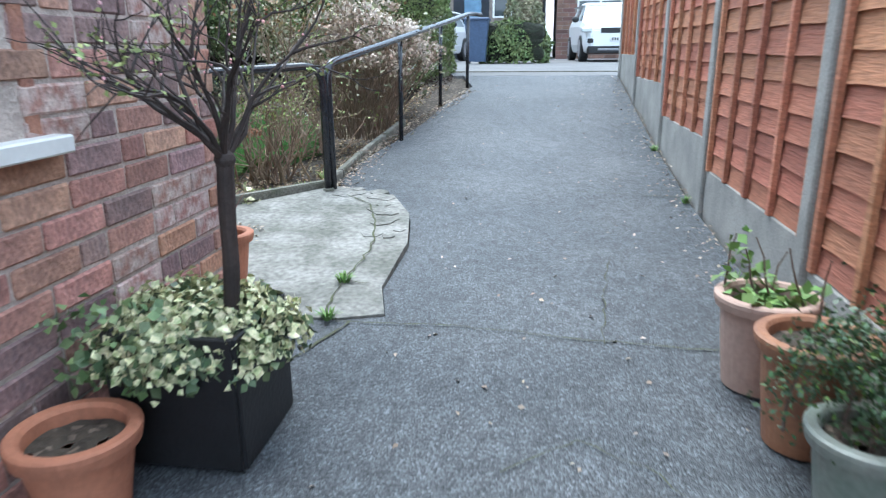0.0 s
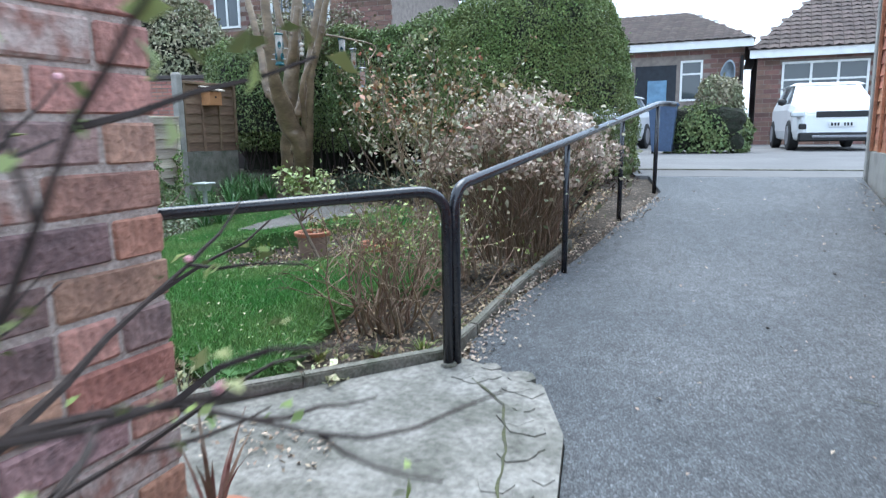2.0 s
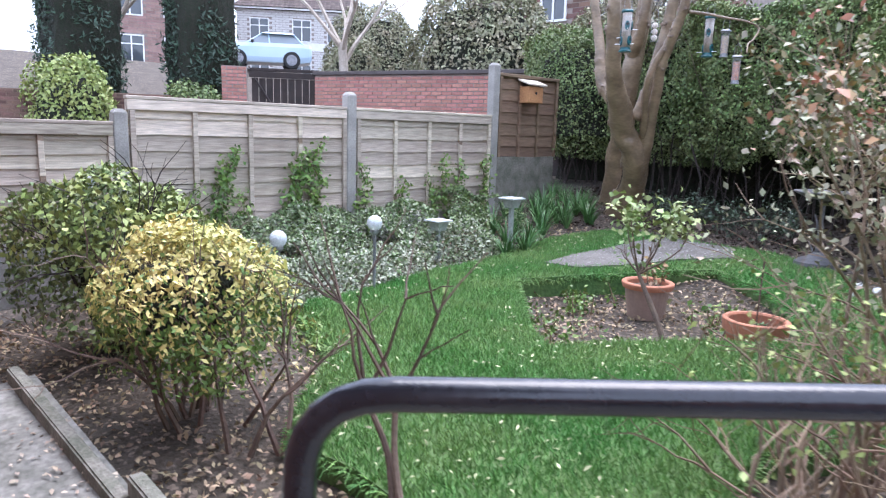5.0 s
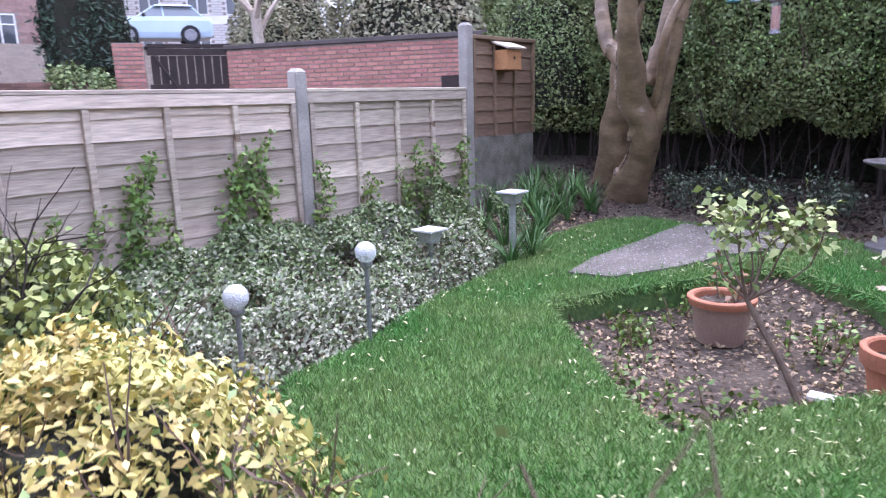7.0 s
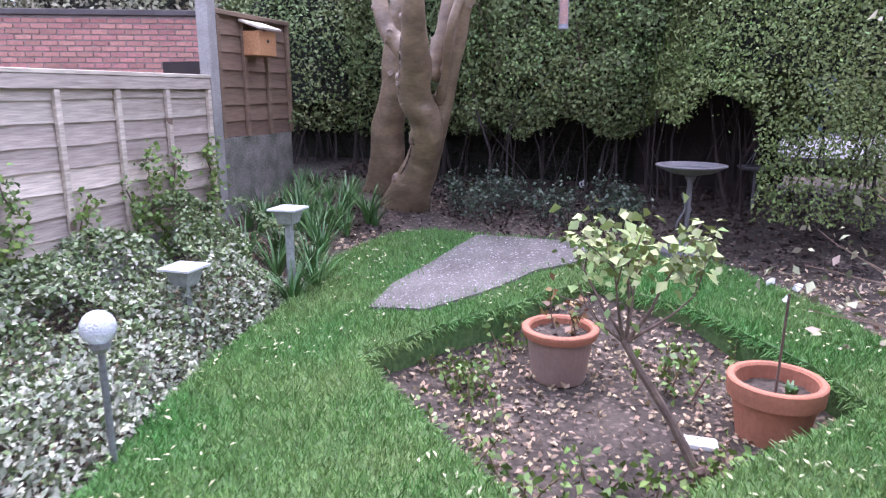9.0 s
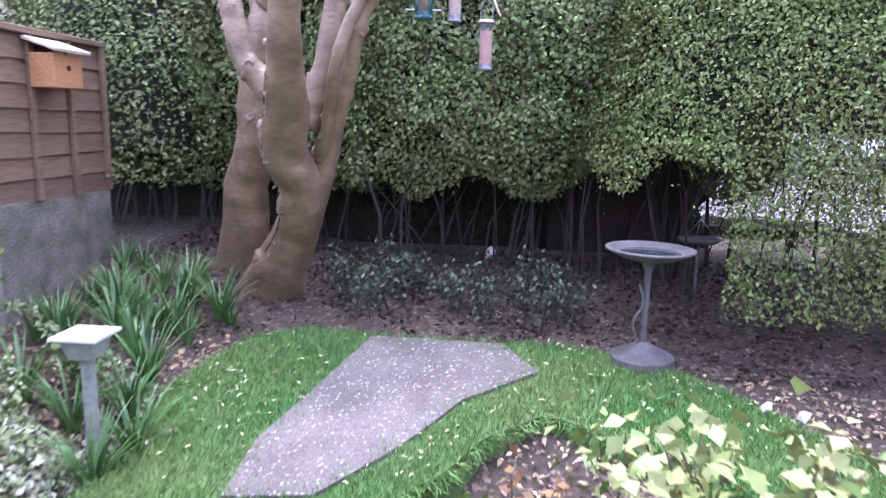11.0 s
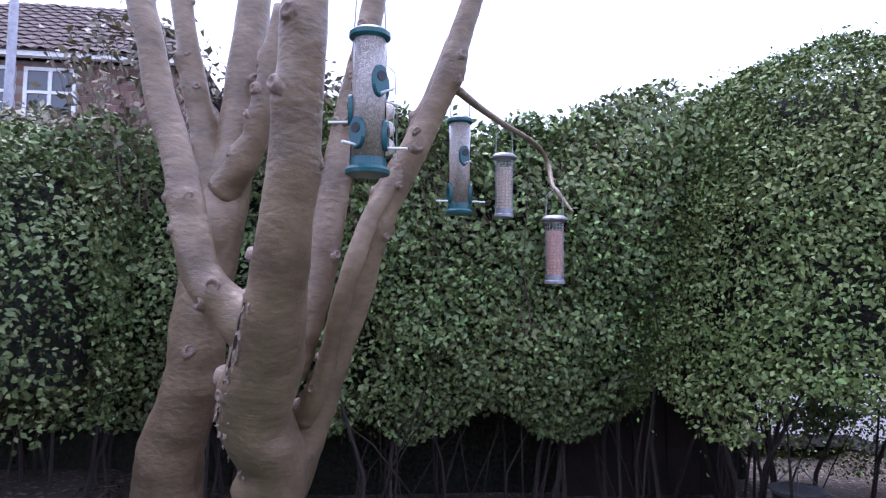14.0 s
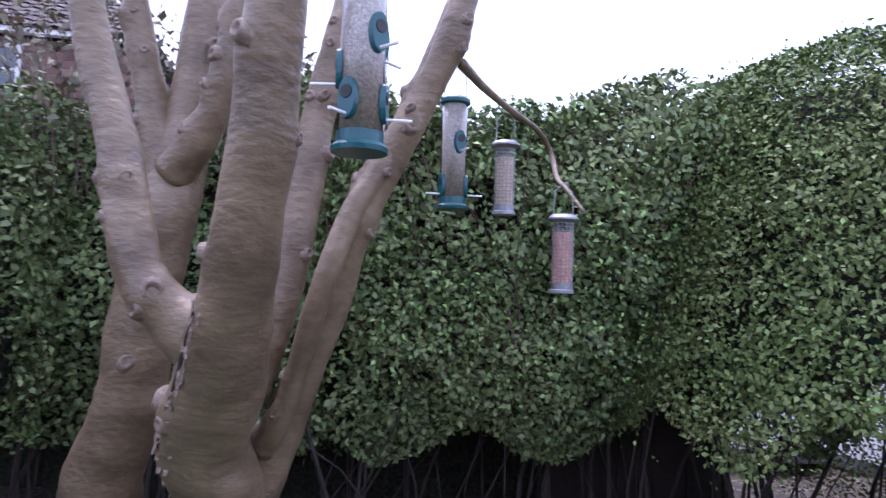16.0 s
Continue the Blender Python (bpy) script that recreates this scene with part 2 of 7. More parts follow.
def lathe(bm, profile, seg=24, at=(0, 0, 0)):
    """A turned body from (radius, height) pairs."""
    rings = []
    for r, z in profile:
        rings.append([bm.verts.new((at[0] + r * math.cos(2 * math.pi * k / seg), at[1] + r * math.sin(2 * math.pi * k / seg), at[2] + z)) for k in range(seg)])
    for a, b in zip(rings, rings[1:]):
        for k in range(seg):
            bm.faces.new((a[k], a[(k + 1) % seg], b[(k + 1) % seg], b[k]))
    bm.faces.new(rings[0][::-1])
    bm.faces.new(rings[-1])


def quads_mesh(name, verts, material):
    """A mesh of loose quads from an array (n, 4, 3)."""
    n = len(verts)
    me = bpy.data.meshes.new(name)
    me.vertices.add(n * 4)
    me.vertices.foreach_set("co", np.ascontiguousarray(verts, np.float32).ravel())
    me.loops.add(n * 4)
    me.loops.foreach_set("vertex_index", np.arange(n * 4, dtype=np.int32))
    me.polygons.add(n)
    me.polygons.foreach_set("loop_start", np.arange(0, n * 4, 4, dtype=np.int32))
    me.update(calc_edges=True)
    me.materials.append(material)
    return me


rng = np.random.default_rng(7)


def unit(v):
    return v / np.maximum(np.linalg.norm(v, axis=-1, keepdims=True), 1e-9)


def leaf_quads(at, normal, length, width, loose=0.7, droop=0.0):
    """Leaf blades at the points, each roughly facing its normal, as folded quads."""
    n = len(at)
    normal = unit(normal + loose * rng.normal(size=(n, 3)))
    along = unit(np.cross(normal, rng.normal(size=(n, 3))))
    along[:, 2] -= droop
    along = unit(along)
    across = unit(np.cross(normal, along))
    size = (0.65 + 0.7 * rng.random((n, 1)))
    ln, wd = length * size, width * size * 0.5
    tip = at + along * ln - normal * ln * 0.12
    mid = at + along * ln * 0.48
    return np.stack([at, mid + across * wd + normal * wd * 0.3, tip, mid - across * wd + normal * wd * 0.3], 1)


def leaves(name, at, normal, length, width, material, parent=None, loose=0.7, droop=0.0, label=""):
    me = quads_mesh(name, leaf_quads(np.asarray(at, float), np.asarray(normal, float), length, width, loose, droop), material)
    ob = new(name, me)
    if parent:
        ob.parent = parent
        ob.matrix_parent_inverse = parent.matrix_basis.inverted()
    if label:
        tagged(ob, label)
    return ob


def lump(p, scale, amount):
    return np.array([noise.noise(Vector(q) * scale) for q in p]) * amount


def sheet(name, outline, height, thick, material, parent=None, step=0.18, label="", category="", kind="structure"):
    """A flat-lying slab with the given outline, whose top follows height(x, y)."""
    bm = bmesh.new()
    rings = outline if isinstance(outline[0], list) else [outline]
    for ring in rings:
        bm.faces.new([bm.verts.new((x, y, 0)) for x, y in ring])
    bmesh.ops.remove_doubles(bm, verts=bm.verts[:], dist=1e-4)
    bmesh.ops.triangulate(bm, faces=bm.faces[:])
    lo = [min(p[i] for ring in rings for p in ring) for i in (0, 1)]
    hi = [max(p[i] for ring in rings for p in ring) for i in (0, 1)]
    for axis in (0, 1):
        c = lo[axis] + step
        while c < hi[axis]:
            no = Vector((1, 0, 0)) if axis == 0 else Vector((0, 1, 0))
            bmesh.ops.bisect_plane(bm, geom=bm.verts[:] + bm.edges[:] + bm.faces[:], plane_co=no * c, plane_no=no, dist=1e-5)
            c += step
    for v in bm.verts:
        v.co.z = height(v.co.x, v.co.y)
    bmesh.ops.recalc_face_normals(bm, faces=bm.faces)
    if bm.faces[0].normal.z < 0:
        bmesh.ops.reverse_faces(bm, faces=bm.faces)
    rim = [e for e in bm.edges if e.is_boundary]
    made = bmesh.ops.extrude_edge_only(bm, edges=rim)
    for v in [g for g in made["geom"] if isinstance(g, bmesh.types.BMVert)]:
        v.co.z -= thick
    bmesh.ops.recalc_face_normals(bm, faces=bm.faces)
    ob = part(name, bm, material, parent)
    return tagged(ob, label, category, "", kind)


def inside(x, y, outline):
    hit = np.zeros(len(x), bool)
    for (x0, y0), (x1, y1) in zip(outline, outline[1:] + outline[:1]):
        if y0 != y1:
            hit ^= ((y0 > y) != (y1 > y)) & (x < (x1 - x0) * (y - y0) / (y1 - y0) + x0)
    return hit


# ---- lie of the land ----
def drive_z(y):
    return float(np.interp(y, [-6, 0, 3, 5, 7, 9, 10.4, 12, 60], [-0.1, 0, 0.15, 0.26, 0.48, 0.78, 0.98, 1.0, 1.0]))


def patio_z(x, y):
    return 0.15 + (y - 3.0) * 0.08


def garden_z(y):
    return float(np.interp(y, [3, 4.2, 5, 6, 8, 9, 10, 11, 12.5, 20], [0.2, 0.22, 0.3, 0.36, 0.36, 0.42, 0.52, 0.68, 0.76, 0.9]))


def soil_z(x, y):
    sunk = float(np.interp(y, [4, 8.8, 10.2], [0.12, 0.12, 0.0]))
    rise = float(np.interp(x, [-7.2, -6.0], [0.18, 0.0])) * float(np.interp(y, [4.5, 6], [0, 1]))
    dip = 0.11 * float(np.interp(math.hypot(x + 4.2, y - 8.0), [0.8, 1.35], [1, 0]))
    return garden_z(y) - sunk + rise - dip


def land_z(x, y):
    """The sheet of earth under everything."""
    if y < 3.3 and x < -0.9:
        return -0.3
    side = float(np.interp(x, [-1.75, -1.45], [0, 1]))
    z = soil_z(x, y) * (1 - side) + (drive_z(y) - 0.05) * side
    if y < 5.2:
        z = min(z, 0.12 + (y - 3.0) * 0.08)
    if x < -7.6 or y > 12.6:
        far = min(1.0, max((-7.6 - x), (y - 12.6)) / 3)
        z = z * (1 - far) + (0.85 if x < -7.6 and y < 15.5 else drive_z(y) - 0.06) * far
        z += 0.225 * min(14.0, max(0.0, -16.0 - x))
    return z


def build_ground():
    xs = [-900, -200, -60, -30, -18, -14, -11] + [round(-9 + 0.25 * i, 3) for i in range(49)] + [4, 6, 10, 20, 60, 200, 900]
    ys = [-900, -200, -60, -20, -8, -3] + [round(-1 + 0.25 * i, 3) for i in range(61)] + [16, 20, 30, 60, 200, 900]
    bm = bmesh.new()
    grid = [[bm.verts.new((x, y, land_z(x, y) + 0.012 * noise.noise(Vector((x * 3, y * 3, 0))))) for x in xs] for y in ys]
    for r, s in zip(grid, grid[1:]):
        for i in range(len(xs) - 1):
            bm.faces.new((r[i], r[i + 1], s[i + 1], s[i]))
    tagged(part("ground", bm, SOIL, smooth=True), "dark bare soil ground strewn with leaf litter", "ground", "", "structure")


build_ground()

PATIO = [(-1.37, 2.93), (-1.2, 2.91), (-0.71, 2.93), (-0.5, 3.0), (-0.58, 3.3), (-0.57, 3.97), (-0.66, 4.51), (-0.85, 4.93), (-1.14, 5.07), (-1.38, 5.16), (-2.56, 4.02), (-2.75, 4.2), (-5.6, 4.2), (-5.6, 3.27), (-1.37, 3.27)]
DRIVE = [(-1.39, -6), (1.3, -6), (1.3, 10.5), (-0.95, 10.5), (-0.72, 9.6), (-0.8, 9.1), (-0.97, 8.4), (-1.06, 7.7), (-1.22, 6.95), (-1.32, 6.5), (-1.395, 6.0), (-1.425, 5.5), (-1.36, 5.25), (-1.13, 5.075), (-0.845, 4.935), (-0.655, 4.515), (-0.565, 3.97), (-0.575, 3.3), (-0.495, 2.995), (-0.71, 2.925), (-1.2, 2.905), (-1.39, 2.925)]
LAWN = [(-4.75, 5.55), (-4.35, 5.1), (-4.0, 4.84), (-3.62, 4.9), (-3.15, 4.88), (-2.82, 4.76), (-2.5, 4.64), (-2.32, 4.87), (-2.42, 5.3), (-2.51, 5.75), (-2.58, 6.15), (-2.3, 6.6), (-2.2, 7.4), (-2.5, 8.2), (-2.95, 9.2), (-3.3, 9.65), (-3.6, 9.95), (-4.1, 10.15), (-5.2, 10.15), (-5.7, 10.2), (-6.1, 10.05), (-6.25, 9.3), (-6.15, 8.5), (-6.1, 7.7), (-5.95, 7.0), (-5.8, 6.5), (-5.78, 6.0), (-5.4, 5.75)]
BED = [(-5.4, 7.85), (-4.84, 7.29), (-4.3, 6.75), (-4.02, 6.6), (-3.78, 7.05), (-3.42, 7.49), (-3.0, 7.95), (-3.15, 8.3), (-3.66, 9.0), (-4.3, 9.35), (-4.6, 9.1), (-4.75, 8.8), (-5.12, 8.37)]
SLAB = [(-5.32, 10.12), (-4.52, 10.1), (-4.32, 9.75), (-4.72, 9.4), (-5.0, 8.9), (-5.25, 8.55), (-5.6, 8.5), (-5.62, 8.95), (-5.47, 9.52)]


def lawn_z(x, y):
    return garden_z(y) + 0.015 * noise.noise(Vector((x * 1.7, y * 1.7, 3)))


def build_floors():
    sheet("drive", DRIVE, lambda x, y: drive_z(y) + 0.006 * noise.noise(Vector((x * 2, y * 2, 0))), 0.12, ASPHALT, label="sloping dark asphalt drive with pale flecks and cracks", category="drive")
    sheet("patio", PATIO, lambda x, y: patio_z(x, y) + 0.012 + 0.006 * noise.noise(Vector((x * 2, y * 2, 0))), 0.15, CONCRETE, label="pale worn concrete patio with cracked edge", category="patio")
    # two halves that meet on seams before and behind the rose bed
    near, far = LAWN.index((-2.32, 4.87)), LAWN.index((-4.1, 10.15))
    low, high = BED.index((-4.02, 6.6)), BED.index((-4.3, 9.35))
    east = LAWN[near:far + 1] + BED[low:high + 1][::-1]
    west = LAWN[far:] + LAWN[:near + 1] + (BED[high:] + BED[:low + 1])[::-1]
    sheet("lawn", [east, west], lawn_z, 0.3, GRASS_BASE, step=0.25, label="mown green lawn with ragged cut edges", category="lawn")
    sheet("garden_slab", SLAB, lambda x, y: lawn_z(x, y) + 0.02, 0.06, GRIT, label="grey gritty concrete slab path across the lawn", category="path")
    sheet("forecourt", [(-1.1, 10.52), (14, 10.52), (14, 60), (-20, 60), (-20, 15.5), (-1.6, 13.0)], lambda x, y: drive_z(y) + 0.0, 0.1, ROAD, step=1.5, label="grey tarmac road beyond the drive", category="road")


build_floors()
TREE = {
    "main": [(-6.24, 10.8, 0.5, 0.25), (-6.14, 10.7, 0.72, 0.2), (-6.0, 10.56, 0.95, 0.165), (-5.87, 10.42, 1.16, 0.142), (-5.78, 10.24, 1.42, 0.138), (-5.83, 10.06, 1.66, 0.132), (-5.745, 9.83, 1.9, 0.122), (-5.667, 9.57, 2.17, 0.087), (-5.617, 9.44, 2.42, 0.077), (-5.587, 9.37, 2.71, 0.068), (-5.577, 9.34, 2.9, 0.064), (-5.577, 9.31, 3.2, 0.059), (-5.557, 9.31, 3.6, 0.048)],
    "left": [(-5.78, 9.78, 1.98, 0.084), (-5.87, 9.78, 2.06, 0.072), (-5.96, 9.78, 2.17, 0.063), (-6.01, 9.8, 2.35, 0.059), (-6.07, 9.85, 2.56, 0.055), (-6.16, 9.9, 2.8, 0.052), (-6.21, 9.9, 3.03, 0.048), (-6.33, 9.95, 3.36, 0.042), (-6.49, 10.0, 3.83, 0.033)],
    "back": [(-6.54, 11.06, 0.5, 0.24), (-6.48, 10.98, 0.8, 0.19), (-6.4, 10.88, 1.1, 0.165), (-6.36, 10.8, 1.36, 0.15), (-6.25, 10.7, 1.68, 0.13), (-6.21, 10.64, 2.0, 0.122), (-6.15, 10.6, 2.3, 0.115), (-6.1, 10.6, 2.57, 0.105), (-6.06, 10.62, 2.88, 0.09), (-6.04, 10.65, 3.2, 0.085), (-6.02, 10.7, 3.58, 0.075), (-6.01, 10.75, 4.21, 0.06)],
    "back2": [(-6.12, 10.6, 2.5, 0.09), (-6.2, 10.6, 2.82, 0.065), (-6.26, 10.6, 3.07, 0.055), (-6.31, 10.6, 3.32, 0.05), (-6.4, 10.65, 3.75, 0.04)],
    "back3": [(-6.1, 10.55, 2.56, 0.08), (-5.96, 10.45, 2.74, 0.06), (-5.89, 10.4, 2.97, 0.052), (-5.83, 10.4, 3.35, 0.045)],
    "mid": [(-5.74, 10.15, 1.8, 0.085), (-5.64, 10.2, 2.13, 0.07), (-5.59, 10.25, 2.46, 0.065), (-5.55, 10.3, 2.77, 0.06), (-5.49, 10.3, 3.04, 0.056), (-5.44, 10.35, 3.35, 0.05), (-5.36, 10.4, 3.89, 0.04)],
    "right": [(-5.8, 10.36, 1.22, 0.1), (-5.7, 10.29, 1.46, 0.085), (-5.63, 10.23, 1.65, 0.07), (-5.54, 10.13, 1.9, 0.06), (-5.46, 10.06, 2.12, 0.055), (-5.4, 9.99, 2.35, 0.055), (-5.32, 9.96, 2.53, 0.056), (-5.23, 9.93, 2.7, 0.05), (-5.15, 9.9, 2.88, 0.046), (-5.08, 9.88, 3.11, 0.04), (-4.99, 9.88, 3.4, 0.034)],
    "right2": [(-5.67, 10.2, 1.62, 0.045), (-5.59, 10.08, 1.8, 0.036), (-5.49, 9.9, 2.15, 0.034), (-5.41, 9.9, 2.38, 0.034), (-5.31, 9.93, 2.57, 0.03), (-5.2, 9.95, 2.85, 0.026), (-5.12, 10.0, 3.08, 0.022)],
    "feed": [(-5.1, 9.92, 2.85, 0.017), (-5.0, 10.1, 2.84, 0.014), (-4.87, 10.25, 2.81, 0.012), (-4.73, 10.4, 2.78, 0.011), (-4.65, 10.5, 2.72, 0.011), (-4.65, 10.4, 2.6, 0.01), (-4.65, 10.3, 2.55, 0.009), (-4.61, 10.2, 2.45, 0.006)],
}


# ---- the house ----
WALL_X, CORNER_Y = -1.255, 3.035


def house():
    bm = boxed((WALL_X - 0.25, -6, -0.3), (WALL_X - 0.009, CORNER_Y - 0.009, 2.9))
    wall = tagged(part("wall_east", bm, MORTAR), "red brick house wall with pale mortar and whitened patches", "wall", "", "structure")
    tagged(part("wall_north", boxed((-9.5, CORNER_Y - 0.25, -0.3), (WALL_X - 0.252, CORNER_Y, 2.9)), HOUSE_BRICK), "brick rear wall of the house", "wall", "", "structure")
    roof = bmesh.new()
    box(roof, (-9.8, -6.2, 2.9), (-1.05, 3.6, 3.05))
    tagged(part("roof", roof, ROOF), "dark house eaves over the brick wall", "roof", "", "structure")
    shapes = []
    for length in (0.282, 0.134):
        for k in range(4):
            r = random.Random(k + length)
            b = boxed((-0.05, 0, 0), (0.0, length, 0.085), 0.006)
            for v in b.verts:
                v.co += Vector([r.uniform(-0.0025, 0.0025) for _ in range(3)])
            me = bpy.data.meshes.new("brick")
            b.to_mesh(me)
            b.free()
            shapes.append(me)
    r = random.Random(5)
    rest = []
    z, course = -0.02, 0
    while z < 2.85:
        y = CORNER_Y
        pattern = 0
        while y > -5.5:
            short = (pattern == 0 and course % 2 == 1) or (course % 4 == 3 and pattern % 2 == 0) or r.random() < 0.08
            length = 0.134 if short else 0.282
            y0 = y - length
            window = 0.95 < z < 2.2 and 0.4 < y0 + length * 0.6 < 1.88
            if not window:
                proud = r.uniform(-0.004, 0.004)
                if -0.2 < y0 and z < 2.1:
                    me = shapes[(4 if short else 0) + r.randrange(4)]
                    ob = new("brick", me)
                    ob.parent = wall
                    ob.location = (WALL_X + proud, y0, z)
                    pale = noise.noise(Vector((y0 * 2.2, z * 2.2, 4))) > 0.28 and r.random() < 0.6
                    tone = r.random()
                    if not me.materials:
                        me.materials.append(BRICK)
                    ob.material_slots[0].link = "OBJECT"
                    ob.material_slots[0].material = BRICK_PALE if pale else (BRICK_MAUVE if tone < 0.36 else BRICK_ORANGE if tone > 0.91 else BRICK)
                else:
                    rest.append((y0, length, z, proud))
            y = y0 - 0.015
            pattern += 1
        z += 0.1
        course += 1
    bm = bmesh.new()
    for y0, length, z, proud in rest:
        box(bm, (WALL_X - 0.05, y0, z), (WALL_X + proud, y0 + length, z + 0.085))
    tagged(part("brickwork", bm, BRICK_JOINED, wall), "red bricks", "", "", "stuff")
    # window beside the drive: reveal, frame and white sill
    win = thing("window_1", (WALL_X, 1.3, 0.95), "brown framed window with a white painted sill", "window", kind="structure")
    part("window_sill", boxed((WALL_X - 0.1, 0.35, 1.065), (WALL_X + 0.06, 1.98, 1.12), 0.006), WHITE, win, "white painted stone sill")
    frame_bm = bmesh.new()
    for y0, y1, z0, z1 in ((1.8, 1.87, 1.12, 2.2), (0.4, 0.47, 1.12, 2.2), (0.47, 1.8, 2.13, 2.2), (0.47, 1.8, 1.12, 1.19)):
        box(frame_bm, (WALL_X - 0.1, y0, z0), (WALL_X - 0.012, y1, z1), 0.004)
    part("window_frame", frame_bm, mat("brown_frame", (0.12, 0.05, 0.03), rough=0.5), win)
    part("pane", boxed((WALL_X - 0.075, 0.47, 1.19), (WALL_X - 0.06, 1.8, 2.13)), GLASS_DARK, win)
    part("reveal_brick", boxed((WALL_X - 0.05, 1.872, 1.121), (WALL_X - 0.002, 1.93, 2.2), 0.004), BRICK_JOINED, win)


house()


# ---- fences ----
def lap_board(length, height, axis, seed, wave=0.012):
    """A waney-edged board, thicker at its lower edge."""
    r = random.Random(seed)
    bm = bmesh.new()
    n = 8
    rows = []
    for i in range(n + 1):
        s = length * i / n
        low = wave * noise.noise(Vector((s * 2.1, seed * 3.7, 0)))
        ring = [(0.004, height), (-0.006, height), (-0.006, low), (0.024, low), (0.022, low + 0.012)]
        rows.append([bm.verts.new((d, s, z)) for d, z in ring])
    for a, b in zip(rows, rows[1:]):
        for k in range(5):
            bm.faces.new((a[k], a[(k + 1) % 5], b[(k + 1) % 5], b[k]))
    bm.faces.new(rows[0][::-1])
    bm.faces.new(rows[-1])
    bmesh.ops.recalc_face_normals(bm, faces=bm.faces)
    me = bpy.data.meshes.new("board")
    bm.to_mesh(me)
    bm.free()
    return me


def fence_panel(fence, place, turn, width, height, count, battens, material, label, top=0.04, rail=0.0):
    """Overlapping boards with battens and a capping; local y runs along the panel, +x faces the camera."""
    ob = tagged(new("fence_panel"), label)
    ob.parent = fence
    ob.matrix_basis = Matrix.Translation(place) @ pose(0, 0, 0, 0, 0, turn)
    step = (height - top) / count
    key = (round(width, 2), round(step, 3))
    if key not in BOARDS:
        BOARDS[key] = [lap_board(width, step + 0.02, 1, s + 0.3) for s in range(5)]
    for k in range(count):
        b = new("board", BOARDS[key][k % 5])
        b.parent = ob
        b.location = (-0.002 * (k % 2), 0, k * step - (0.0 if k == 0 else 0.008))
        if not b.data.materials:
            b.data.materials.append(material)
        b.material_slots[0].link = "OBJECT"
        b.material_slots[0].material = material
    for i in range(battens):
        y = 0.02 + (width - 0.06) * i / (battens - 1)
        b = part("batten", boxed((0.02, y, 0.0), (0.05, y + 0.042, height - top - rail), 0.003), material)
        b.parent = ob
    if rail:
        b = part("top_rail", boxed((0.018, 0.0, height - top - rail + 0.002), (0.052, width, height - top), 0.003), material)
        b.parent = ob
    c = part("capping", boxed((-0.02, -0.005, height - top + 0.002), (0.056, width + 0.005, height), 0.004), material)
    c.parent = ob
    return ob


BOARDS = {}


def fence_post(fence, x, y, z0, z1, size):
    bm = bmesh.new()
    h = size / 2
    box(bm, (x - h, y - h, z0), (x + h, y + h, z1 - 0.03), 0.008)
    vs = bmesh.ops.create_cone(bm, segments=4, radius1=h * 1.38, radius2=h * 0.7, depth=0.03, cap_ends=True, matrix=Matrix.Translation((x, y, z1 - 0.0145)) @ pose(0, 0, 0, 0, 0, 45))
    return part("fence_post", bm, POST, fence, "grey concrete fence post")


def drive_fence():
    posts = [1.2, 3.05, 4.92, 6.75, 8.7, 10.4]
    fence = thing("drive_fence", (0, 0, 0), "red-brown stained wooden lap fence with concrete posts beside the drive", "fence")
    for y in posts:
        z = drive_z(y)
        fence_post(fence, 1.36, y, z - 0.1, z + 2.12, 0.1)
    for a, b in zip([-0.7] + posts, posts):
        z = max(drive_z(a), drive_z(b)) + 0.005
        wide = b - a - 0.104
        low = drive_z(a) - 0.1
        part("gravel_board", boxed((1.34, a + 0.052, low), (1.385, b - 0.052, z + 0.29), 0.005), POST, fence, "grey concrete gravel board")
        fence_panel(fence, (1.375, a + 0.052 + wide, z + 0.292), 180, wide, 1.72, 13, 5, FENCE_RED, "red-brown stained lap panel")


drive_fence()


def garden_fence():
    x = -7.4
    fence = thing("garden_fence", (0, 0, 0), "weathered wooden lap fence with concrete posts behind the border", "fence")
    spec = [(3.1, 5.25, 1.62), (5.25, 7.48, 1.83), (7.48, 9.6, 1.83)]
    for y, top in ((3.1, 1.72), (5.25, 1.72), (7.48, 1.98), (9.6, 2.45)):
        fence_post(fence, x, y, 0.2, top, 0.11)
    for a, b, top in spec:
        part("gravel_board", boxed((x - 0.03, a + 0.057, 0.2), (x + 0.015, b - 0.057, 0.7), 0.005), POST, fence, "grey concrete gravel board")
        fence_panel(fence, (x - 0.01, a + 0.057, 0.702), 0, b - a - 0.114, top - 0.702, 8, 5, FENCE_GREY, "weathered grey-brown lap panel", 0.03, 0.085)
    part("gravel_board", boxed((x - 0.03, 9.657, 0.4), (x + 0.015, 10.82, 1.32), 0.005), KERB, fence, "tall grey concrete gravel board")
    fence_panel(fence, (x - 0.01, 9.657, 1.322), 0, 1.16, 1.02, 7, 4, FENCE_BROWN, "brown stained lap panel in the corner")


garden_fence()


